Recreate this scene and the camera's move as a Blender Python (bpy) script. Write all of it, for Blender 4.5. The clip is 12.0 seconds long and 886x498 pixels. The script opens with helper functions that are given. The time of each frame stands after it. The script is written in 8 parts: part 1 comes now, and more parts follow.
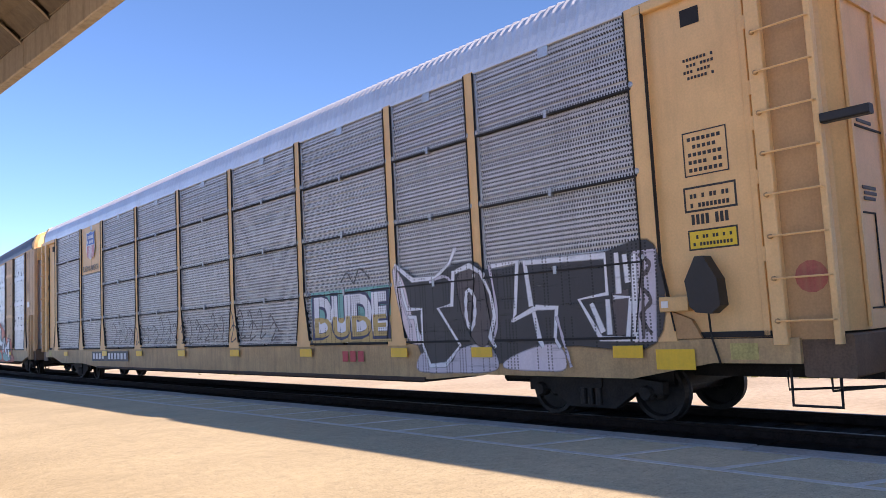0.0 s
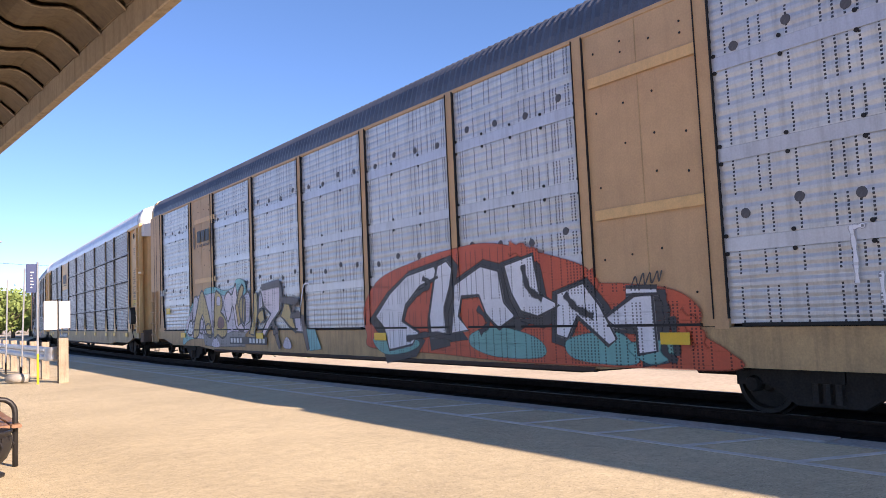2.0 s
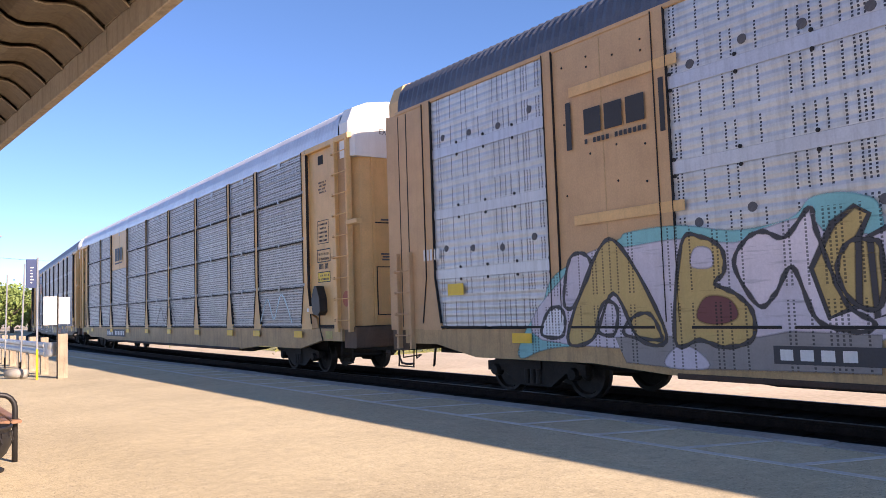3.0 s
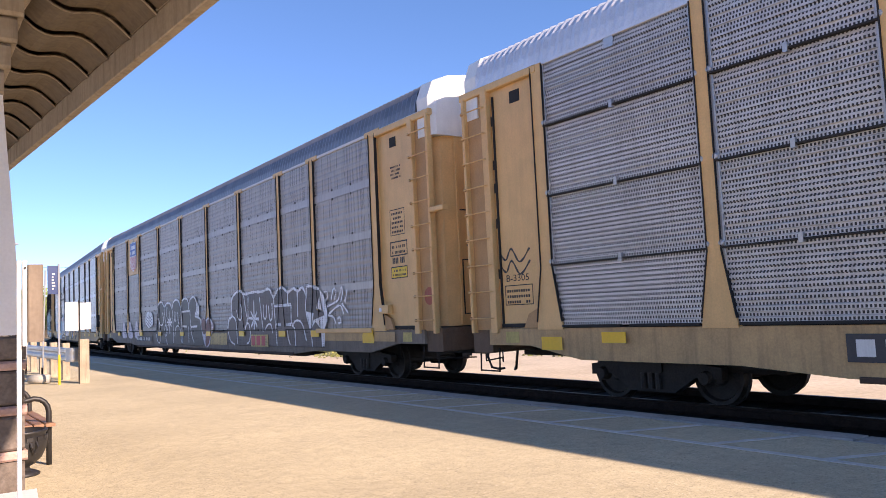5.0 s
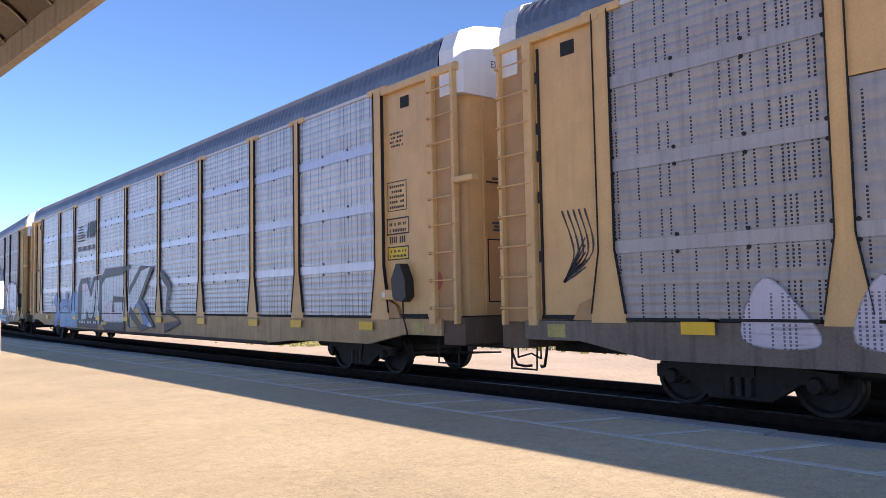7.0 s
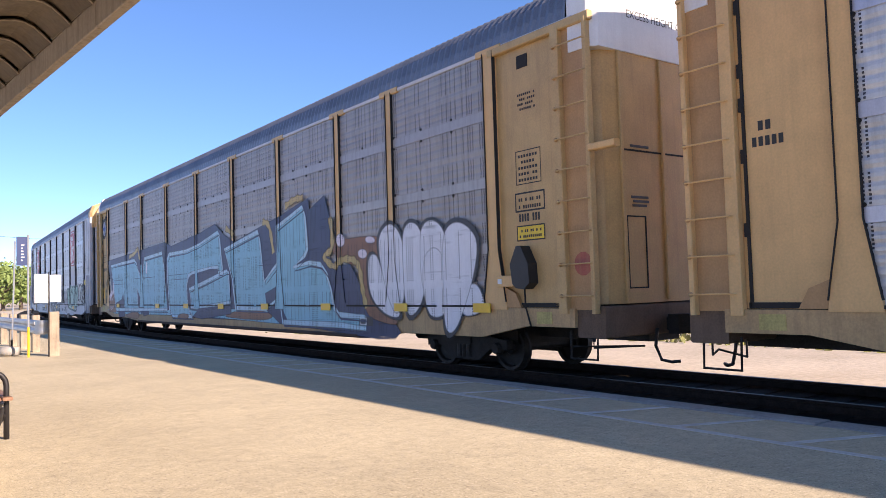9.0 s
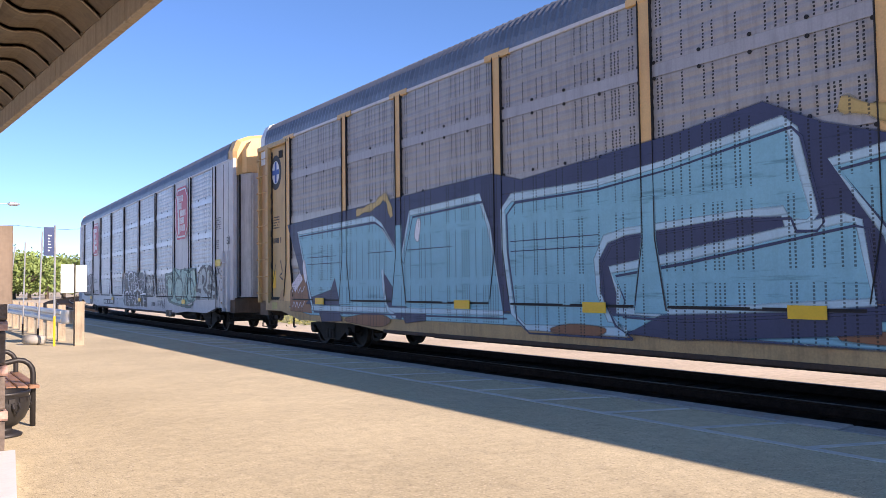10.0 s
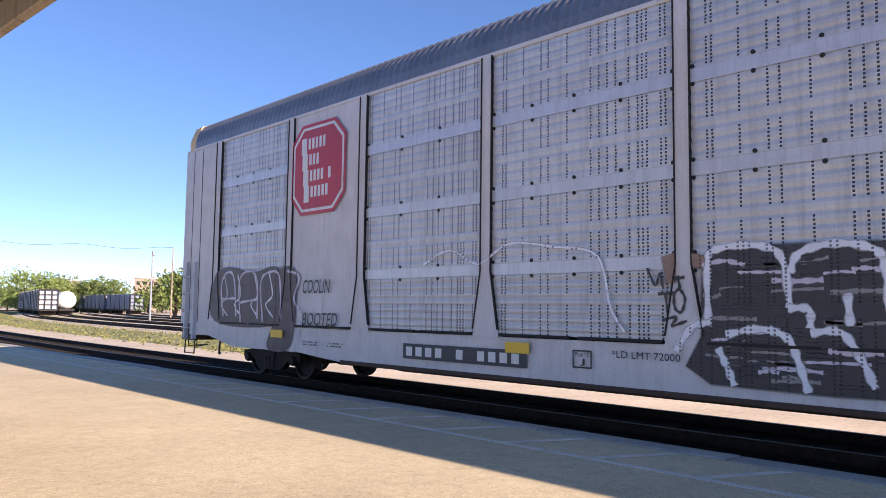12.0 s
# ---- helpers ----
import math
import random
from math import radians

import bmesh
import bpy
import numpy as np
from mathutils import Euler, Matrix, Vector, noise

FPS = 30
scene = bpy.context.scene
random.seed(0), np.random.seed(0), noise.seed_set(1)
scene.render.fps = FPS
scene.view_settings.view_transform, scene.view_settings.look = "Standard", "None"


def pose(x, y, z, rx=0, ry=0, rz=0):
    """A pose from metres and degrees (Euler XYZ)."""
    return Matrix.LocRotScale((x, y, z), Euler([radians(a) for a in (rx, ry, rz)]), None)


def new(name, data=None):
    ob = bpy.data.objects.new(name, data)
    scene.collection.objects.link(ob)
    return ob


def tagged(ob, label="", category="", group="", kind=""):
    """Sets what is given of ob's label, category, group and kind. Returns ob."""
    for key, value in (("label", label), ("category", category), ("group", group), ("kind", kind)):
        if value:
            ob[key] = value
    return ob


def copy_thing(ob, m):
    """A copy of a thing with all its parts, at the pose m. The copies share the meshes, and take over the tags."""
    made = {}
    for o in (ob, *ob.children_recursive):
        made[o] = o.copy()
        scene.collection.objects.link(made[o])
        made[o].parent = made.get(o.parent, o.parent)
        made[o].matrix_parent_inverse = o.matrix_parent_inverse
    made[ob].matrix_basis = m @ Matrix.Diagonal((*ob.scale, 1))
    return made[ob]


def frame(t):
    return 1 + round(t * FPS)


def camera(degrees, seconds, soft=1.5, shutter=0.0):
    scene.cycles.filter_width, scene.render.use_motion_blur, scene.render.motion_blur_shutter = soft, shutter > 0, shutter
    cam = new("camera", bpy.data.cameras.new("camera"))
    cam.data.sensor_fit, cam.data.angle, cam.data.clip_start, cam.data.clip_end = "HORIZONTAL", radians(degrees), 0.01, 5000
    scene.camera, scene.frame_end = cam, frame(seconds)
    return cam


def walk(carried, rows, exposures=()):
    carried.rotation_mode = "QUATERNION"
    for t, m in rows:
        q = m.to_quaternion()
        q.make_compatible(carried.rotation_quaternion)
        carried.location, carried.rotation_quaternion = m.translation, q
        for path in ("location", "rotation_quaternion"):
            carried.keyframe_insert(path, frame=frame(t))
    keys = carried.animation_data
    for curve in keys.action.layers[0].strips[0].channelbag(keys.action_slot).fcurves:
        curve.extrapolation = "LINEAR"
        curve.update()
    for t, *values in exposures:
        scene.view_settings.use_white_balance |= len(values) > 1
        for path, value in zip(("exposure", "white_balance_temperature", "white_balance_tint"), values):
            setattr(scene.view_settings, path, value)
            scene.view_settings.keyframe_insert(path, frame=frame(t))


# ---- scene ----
cam = camera(60.2, 12.0, soft=0.85, shutter=0.0)
PATH = (  # seconds, place, yaw, pitch, roll
    (0.0, -0.027, -0.061, 1.449, -41.73, 5.28, 2.96), (0.5, 0.025, -0.042, 1.440, -39.98, 4.93, 3.32),
    (1.0, 0.057, -0.044, 1.439, -37.98, 4.43, 3.35), (1.5, 0.038, -0.051, 1.445, -36.94, 4.29, 3.01),
    (2.0, 0.048, -0.032, 1.437, -36.43, 4.44, 2.53), (2.5, 0.043, -0.030, 1.437, -36.42, 4.49, 2.10),
    (3.0, 0.029, -0.030, 1.446, -36.51, 4.38, 1.94), (5.0, -0.134, 0.014, 1.431, -35.66, 4.54, 2.67),
    (5.5, -0.178, 0.031, 1.429, -37.58, 4.72, 2.14), (6.0, -0.136, 0.044, 1.417, -39.60, 4.61, 1.27),
    (6.5, -0.108, 0.041, 1.418, -41.07, 3.95, 0.95), (8.5, 0.035, -0.004, 1.439, -38.01, 2.62, 2.13),
    (9.0, 0.043, 0.010, 1.436, -37.06, 2.83, 1.75), (9.5, 0.039, -0.013, 1.435, -36.29, 2.85, 1.45),
    (10.0, 0.027, -0.000, 1.437, -35.56, 2.61, 0.77), (10.5, 0.005, -0.011, 1.433, -35.24, 2.47, 0.12),
    (11.0, 0.037, -0.001, 1.435, -35.81, 2.70, -0.28), (11.5, 0.033, 0.037, 1.439, -38.50, 3.42, -0.45),
    (12.0, 0.046, 0.128, 1.430, -43.15, 4.61, -0.75))
walk(cam, [(t, pose(x, y, z, 90 + p, r, w)) for t, x, y, z, w, p, r in PATH], [(0.0, 1.20, 6800, 27), (2.5, 1.12, 6750, 27), (6.0, 1.15, 6700, 27), (9.5, 1.07, 6450, 26), (11.0, 1.0, 6400, 26), (12.0, 1.03, 6600, 27)])

# ---------------------------------------------------------------- light
SUN_TO = Vector((-0.262, 0.965, -0.494)).normalized()      # the way the sunlight travels
world = bpy.data.worlds.new("world")
scene.world = world
world.use_nodes = True
wn = world.node_tree.nodes
sky = wn.new("ShaderNodeTexSky")
sky.sky_type = "NISHITA"
sky.sun_disc = False
sky.sun_elevation = radians(26.3)
sky.sun_rotation = radians(164.8)
sky.altitude = 2200.0
sky.air_density, sky.dust_density, sky.ozone_density = 0.65, 0.0, 3.0
wn["Background"].inputs["Strength"].default_value = 0.168
vivid = wn.new("ShaderNodeHueSaturation")
vivid.inputs["Saturation"].default_value = 1.2
soften = wn.new("ShaderNodeGamma")
soften.inputs["Gamma"].default_value = 0.8
world.node_tree.links.new(sky.outputs[0], soften.inputs["Color"])
world.node_tree.links.new(soften.outputs[0], vivid.inputs["Color"])
world.node_tree.links.new(vivid.outputs[0], wn["Background"].inputs[0])
sun = new("sun", bpy.data.lights.new("sun", "SUN"))
sun.data.energy = 4.6
sun.data.angle = radians(0.5)
sun.data.color = (1.0, 0.87, 0.68)
sun.rotation_mode = "QUATERNION"
sun.rotation_quaternion = SUN_TO.to_track_quat("-Z", "Y")


# ---------------------------------------------------------------- materials
def nodes_of(name):
    m = bpy.data.materials.new(name)
    m.use_nodes = True
    nt = m.node_tree
    return m, nt, nt.nodes["Principled BSDF"]


def add(nt, kind, **sets):
    n = nt.nodes.new(kind)
    for k, v in sets.items():
        n.inputs[k].default_value = v
    return n


def surface(name, low, high, rough=0.6, metal=0.0, scale=6.0, fine=60.0, bump=0.15, dist=0.01, rnd=0.0, streak=0.0, dirt=None, dirt_amount=0.5):
    """Two colours mixed by broad and fine noise, with fine relief, and streaks and dirt where asked for."""
    m, nt, bsdf = nodes_of(name)
    L = nt.links.new
    tc = nt.nodes.new("ShaderNodeTexCoord")
    n1 = add(nt, "ShaderNodeTexNoise", Scale=scale, Detail=6.0, Roughness=0.6)
    n2 = add(nt, "ShaderNodeTexNoise", Scale=fine, Detail=3.0)
    L(tc.outputs["Object"], n1.inputs["Vector"])
    L(tc.outputs["Object"], n2.inputs["Vector"])
    mixf = nt.nodes.new("ShaderNodeMath")
    mixf.operation = "MULTIPLY_ADD"
    mixf.inputs[1].default_value = 0.4
    L(n2.outputs[0], mixf.inputs[0])
    half = nt.nodes.new("ShaderNodeMath")
    half.operation = "MULTIPLY"
    half.inputs[1].default_value = 0.6
    L(n1.outputs[0], half.inputs[0])
    L(half.outputs[0], mixf.inputs[2])
    ramp = nt.nodes.new("ShaderNodeMapRange")
    ramp.inputs["From Min"].default_value, ramp.inputs["From Max"].default_value = 0.33, 0.67
    L(mixf.outputs[0], ramp.inputs["Value"])
    mix = nt.nodes.new("ShaderNodeMix")
    mix.data_type = "RGBA"
    mix.inputs["A"].default_value, mix.inputs["B"].default_value = (*low, 1), (*high, 1)
    L(ramp.outputs[0], mix.inputs["Factor"])
    out = mix.outputs["Result"]
    if streak or dirt:
        mp = nt.nodes.new("ShaderNodeMapping")
        mp.inputs["Scale"].default_value = (9.0, 9.0, 0.7)
        L(tc.outputs["Object"], mp.inputs["Vector"])
        n3 = add(nt, "ShaderNodeTexNoise", Scale=1.0, Detail=5.0, Roughness=0.65)
        L(mp.outputs[0], n3.inputs["Vector"])
        r3 = nt.nodes.new("ShaderNodeMapRange")
        r3.inputs["From Min"].default_value, r3.inputs["From Max"].default_value = 0.48, 0.75
        r3.inputs["To Max"].default_value = dirt_amount
        L(n3.outputs[0], r3.inputs["Value"])
        mx = nt.nodes.new("ShaderNodeMix")
        mx.data_type = "RGBA"
        mx.inputs["B"].default_value = (*(dirt or (0.05, 0.035, 0.025)), 1)
        L(out, mx.inputs["A"])
        L(r3.outputs[0], mx.inputs["Factor"])
        out = mx.outputs["Result"]
    if rnd:
        oi = nt.nodes.new("ShaderNodeObjectInfo")
        hs = nt.nodes.new("ShaderNodeHueSaturation")
        mr = nt.nodes.new("ShaderNodeMapRange")
        mr.inputs["To Min"].default_value, mr.inputs["To Max"].default_value = 1 - rnd, 1 + rnd
        L(oi.outputs["Random"], mr.inputs["Value"])
        L(mr.outputs[0], hs.inputs["Value"])
        L(out, hs.inputs["Color"])
        out = hs.outputs[0]
    L(out, bsdf.inputs["Base Color"])
    bsdf.inputs["Roughness"].default_value = rough
    bsdf.inputs["Metallic"].default_value = metal
    if bump:
        bp = nt.nodes.new("ShaderNodeBump")
        bp.inputs["Strength"].default_value, bp.inputs["Distance"].default_value = bump, dist
        L(mixf.outputs[0], bp.inputs["Height"])
        L(bp.outputs[0], bsdf.inputs["Normal"])
    return m


def asphalt(name):
    """Sun-bleached asphalt: broad stains, pale and dark stones."""
    m = surface(name, (0.45, 0.38, 0.24), (0.70, 0.60, 0.385), 0.95, 0, 0.35, 9.0, 0.5, 0.012)
    nt = m.node_tree
    L = nt.links.new
    bsdf = nt.nodes["Principled BSDF"]
    old = bsdf.inputs["Base Color"].links[0].from_socket
    tc = nt.nodes.new("ShaderNodeTexCoord")

    def blend(factor, low, high, amount, colour, source):
        r = nt.nodes.new("ShaderNodeMapRange")
        r.inputs["From Min"].default_value, r.inputs["From Max"].default_value = low, high
        r.inputs["To Max"].default_value = amount
        L(factor, r.inputs["Value"])
        x = nt.nodes.new("ShaderNodeMix")
        x.data_type = "RGBA"
        x.inputs["B"].default_value = (*colour, 1)
        L(r.outputs[0], x.inputs["Factor"])
        L(source, x.inputs["A"])
        return x.outputs["Result"]

    def grain(scale, detail=2.0):
        n = add(nt, "ShaderNodeTexNoise", Scale=scale, Detail=detail, Roughness=0.7)
        L(tc.outputs["Object"], n.inputs["Vector"])
        return n.outputs[0]

    out = blend(grain(38.0), 0.56, 0.70, 0.75, (0.85, 0.74, 0.54), old)
    out = blend(grain(31.0), 0.57, 0.70, 0.75, (0.20, 0.16, 0.11), out)
    out = blend(grain(95.0), 0.55, 0.66, 0.8, (0.15, 0.12, 0.09), out)
    out = blend(grain(0.55, 6.0), 0.50, 0.70, 0.26, (0.27, 0.225, 0.16), out)
    out = blend(grain(3.2, 5.0), 0.56, 0.70, 0.3, (0.22, 0.18, 0.13), out)
    L(out, bsdf.inputs["Base Color"])
    return m


def around(c, d=0.14):
    return tuple(v * (1 - d) for v in c), tuple(min(1.0, v * (1 + d)) for v in c)


def paint(name, c, rough=0.5, metal=0.0, d=0.14, streak=0.3, rnd=0.0, dirt=None):
    lo, hi = around(c, d)
    return surface(name, lo, hi, rough, metal, 2.5, 40.0, 0.06, 0.005, rnd, streak, dirt, streak)


def perforated(name, c, hole, rough=0.45, metal=0.35, dense=False, rnd=0.05, wear=(0.09, 0.07, 0.055), wear_amount=0.35):
    """Galvanised sheet with columns of small punched holes."""
    m = paint(name, c, rough, metal, 0.10, wear_amount, rnd, wear)
    nt = m.node_tree
    L = nt.links.new
    bsdf = nt.nodes["Principled BSDF"]
    old = bsdf.inputs["Base Color"].links[0].from_socket
    tc = nt.nodes.new("ShaderNodeTexCoord")
    sep = nt.nodes.new("ShaderNodeSeparateXYZ")
    L(tc.outputs["Object"], sep.inputs[0])

    def op(kind, a, b=None):
        n = nt.nodes.new("ShaderNodeMath")
        n.operation = kind
        for i, v in enumerate((a, b)):
            if v is None:
                continue
            if isinstance(v, (int, float)):
                n.inputs[i].default_value = v
            else:
                L(v, n.inputs[i])
        return n.outputs[0]

    py, pz = (0.045, 0.062) if dense else (0.064, 0.043)
    dy = op("ABSOLUTE", op("SUBTRACT", op("FRACT", op("DIVIDE", sep.outputs["Y"], py)), 0.5))
    dz = op("ABSOLUTE", op("SUBTRACT", op("FRACT", op("DIVIDE", sep.outputs["Z"], pz)), 0.5))
    rad = 0.27 if dense else 0.20
    inside = op("MULTIPLY", op("LESS_THAN", dy, rad), op("LESS_THAN", dz, rad * (1.0 if dense else 1.5)))
    if not dense:
        # columns stand in uneven groups
        cell = op("FLOOR", op("DIVIDE", sep.outputs["Y"], py))
        wn_ = nt.nodes.new("ShaderNodeTexWhiteNoise")
        wn_.noise_dimensions = "1D"
        L(cell, wn_.inputs["W"])
        inside = op("MULTIPLY", inside, op("GREATER_THAN", wn_.outputs[0], 0.55))
        row = op("FRACT", op("ADD", op("DIVIDE", sep.outputs["Z"], 0.98), 0.5))
        inside = op("MULTIPLY", inside, op("LESS_THAN", op("ABSOLUTE", op("SUBTRACT", row, 0.5)), 0.43))
    mx = nt.nodes.new("ShaderNodeMix")
    mx.data_type = "RGBA"
    mx.inputs["B"].default_value = (*hole, 1)
    L(inside, mx.inputs["Factor"])
    L(old, mx.inputs["A"])
    L(mx.outputs["Result"], bsdf.inputs["Base Color"])
    return m


ASPHALT = asphalt("asphalt")
KERB = surface("weathered_concrete", (0.22, 0.21, 0.19), (0.42, 0.40, 0.36), 0.9, 0, 1.6, 30, 0.5, 0.02)
LINE = surface("worn_white_line", (0.45, 0.43, 0.38), (0.74, 0.71, 0.64), 0.85, 0, 3.0, 50, 0.2)
GRAVEL = surface("pale_gravel", (0.40, 0.33, 0.23), (0.64, 0.54, 0.40), 0.95, 0, 0.35, 9, 0.6, 0.05)
# ballast, ties, rails and rail heads: the train's shade is put into these dark colours
SHADED_BALLAST = surface("ballast", (0.008, 0.007, 0.006), (0.032, 0.028, 0.024), 0.95, 0, 3.0, 14, 1.0, 0.05)
TIE = surface("shaded_creosoted_tie", (0.012, 0.009, 0.007), (0.035, 0.027, 0.02), 0.9, 0, 5, 40, 0.4)
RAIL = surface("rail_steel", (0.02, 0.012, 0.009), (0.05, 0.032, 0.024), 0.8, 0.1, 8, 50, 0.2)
RAILTOP = surface("polished_rail", (0.12, 0.115, 0.11), (0.2, 0.19, 0.185), 0.55, 1.0, 5, 60, 0.05)
# sheen cut as well, so the shade coloured into the bed stays black
for dull in (SHADED_BALLAST, TIE, RAIL):
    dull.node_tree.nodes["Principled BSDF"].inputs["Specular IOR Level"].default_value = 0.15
GRASS = surface("dry_grass", (0.10, 0.13, 0.035), (0.30, 0.27, 0.10), 0.9, 0, 0.6, 12, 0.8, 0.05)
LEAF = surface("foliage", (0.10, 0.15, 0.035), (0.22, 0.29, 0.075), 0.7, 0, 0.5, 5, 0.0, rnd=0.2)
BARK = surface("bark", (0.06, 0.045, 0.03), (0.14, 0.11, 0.08), 0.9, 0, 4, 40, 0.6)
STEEL_DARK = surface("grimy_steel", (0.008, 0.006, 0.005), (0.032, 0.026, 0.022), 0.75, 0.1, 5, 40, 0.3)
WHEEL = surface("wheel_steel", (0.012, 0.010, 0.009), (0.045, 0.037, 0.032), 0.6, 0.3, 6, 40, 0.2)
YELLOW = paint("rail_yellow", (0.72, 0.45, 0.185), 0.5, 0, 0.12, 0.14, dirt=(0.22, 0.12, 0.05))
BRIGHTY = paint("bright_rail_yellow", (0.80, 0.50, 0.215), 0.5, 0, 0.1, 0.12, dirt=(0.25, 0.14, 0.06))
OLDYELLOW = paint("aged_rail_yellow", (0.56, 0.37, 0.155), 0.55, 0, 0.15, 0.22, dirt=(0.18, 0.11, 0.06))
ENDSILL = paint("sooty_brown_sill", (0.15, 0.095, 0.06), 0.75, 0, 0.3, 0.45)
GREYLEAF = paint("weathered_leaf", (0.52, 0.495, 0.475), 0.6, 0, 0.2, 0.5, dirt=(0.12, 0.11, 0.11))
TAN = paint("faded_tan", (0.57, 0.36, 0.185), 0.6, 0, 0.12, 0.12, dirt=(0.2, 0.12, 0.07))
OCHRE = paint("ochre_sill", (0.50, 0.33, 0.155), 0.6, 0, 0.2, 0.38, dirt=(0.09, 0.06, 0.04))
SILLGREY = paint("sooty_sill", (0.20, 0.16, 0.125), 0.65, 0, 0.25, 0.5)
WHITEP = paint("dull_white", (0.62, 0.605, 0.60), 0.55, 0, 0.12, 0.22, dirt=(0.25, 0.19, 0.16))
WHITE = paint("white_paint", (0.80, 0.79, 0.76), 0.5, 0, 0.06, 0.12, dirt=(0.4, 0.36, 0.3))
REFLECT = paint("yellow_reflector", (0.85, 0.52, 0.02), 0.4, 0, 0.08, 0.15, dirt=(0.35, 0.2, 0.05))
BLACK = paint("black_paint", (0.018, 0.017, 0.018), 0.5, 0, 0.2, 0.1)
ROOFD = surface("slate_grey_roof", (0.07, 0.078, 0.10), (0.13, 0.14, 0.17), 0.45, 0.2, 1.5, 40, 0.1)
ROOF = surface("galvanised_roof", (0.15, 0.155, 0.175), (0.25, 0.26, 0.285), 0.42, 0.5, 1.5, 40, 0.1)
ROOFW = surface("aluminium_roof", (0.60, 0.61, 0.64), (0.78, 0.79, 0.82), 0.4, 0.4, 1.5, 40, 0.1)
MESHP = perforated("dense_mesh_sheet", (0.56, 0.55, 0.54), (0.03, 0.03, 0.032), 0.5, 0.3, dense=True)
BROWNP = perforated("browned_sheet", (0.385, 0.36, 0.34), (0.03, 0.028, 0.028), 0.5, 0.25)
SILVERP = perforated("silver_sheet", (0.59, 0.595, 0.59), (0.05, 0.05, 0.06), 0.4, 0.35)
GREYP = perforated("grey_sheet", (0.55, 0.555, 0.56), (0.05, 0.05, 0.06), 0.42, 0.3)
BANDM = paint("plain_band", (0.57, 0.57, 0.59), 0.38, 0.4, 0.1, 0.25)
BANDS = paint("sheet_band", (0.56, 0.56, 0.62), 0.35, 0.45, 0.1, 0.2)
BANDB = paint("dull_band", (0.42, 0.40, 0.39), 0.45, 0.3, 0.1, 0.3)
SOOT = paint("soot_black", (0.02, 0.018, 0.017), 0.8, 0, 0.3, 0.0)
GALV = surface("galvanised", (0.38, 0.39, 0.40), (0.58, 0.59, 0.60), 0.45, 0.7, 3, 40, 0.1)
BOARDEDGE = paint("weathered_board", (0.20, 0.155, 0.115), 0.8, 0, 0.2, 0.4)
WOODPOST = surface("weathered_post", (0.26, 0.21, 0.15), (0.46, 0.38, 0.28), 0.9, 0, 3, 30, 0.4, streak=0.4)
WOODSLAT = surface("bench_wood", (0.20, 0.10, 0.055), (0.38, 0.21, 0.12), 0.6, 0, 4, 40, 0.2, streak=0.3)
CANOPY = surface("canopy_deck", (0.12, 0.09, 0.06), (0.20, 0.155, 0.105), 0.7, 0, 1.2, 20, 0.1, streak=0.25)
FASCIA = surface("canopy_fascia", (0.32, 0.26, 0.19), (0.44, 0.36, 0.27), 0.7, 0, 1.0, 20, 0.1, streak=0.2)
BLUESIGN = paint("blue_sign", (0.008, 0.03, 0.12), 0.4, 0, 0.1, 0.05)
BRICK = surface("dark_stone", (0.07, 0.055, 0.045), (0.20, 0.16, 0.13), 0.85, 0, 5, 30, 0.6, 0.02)


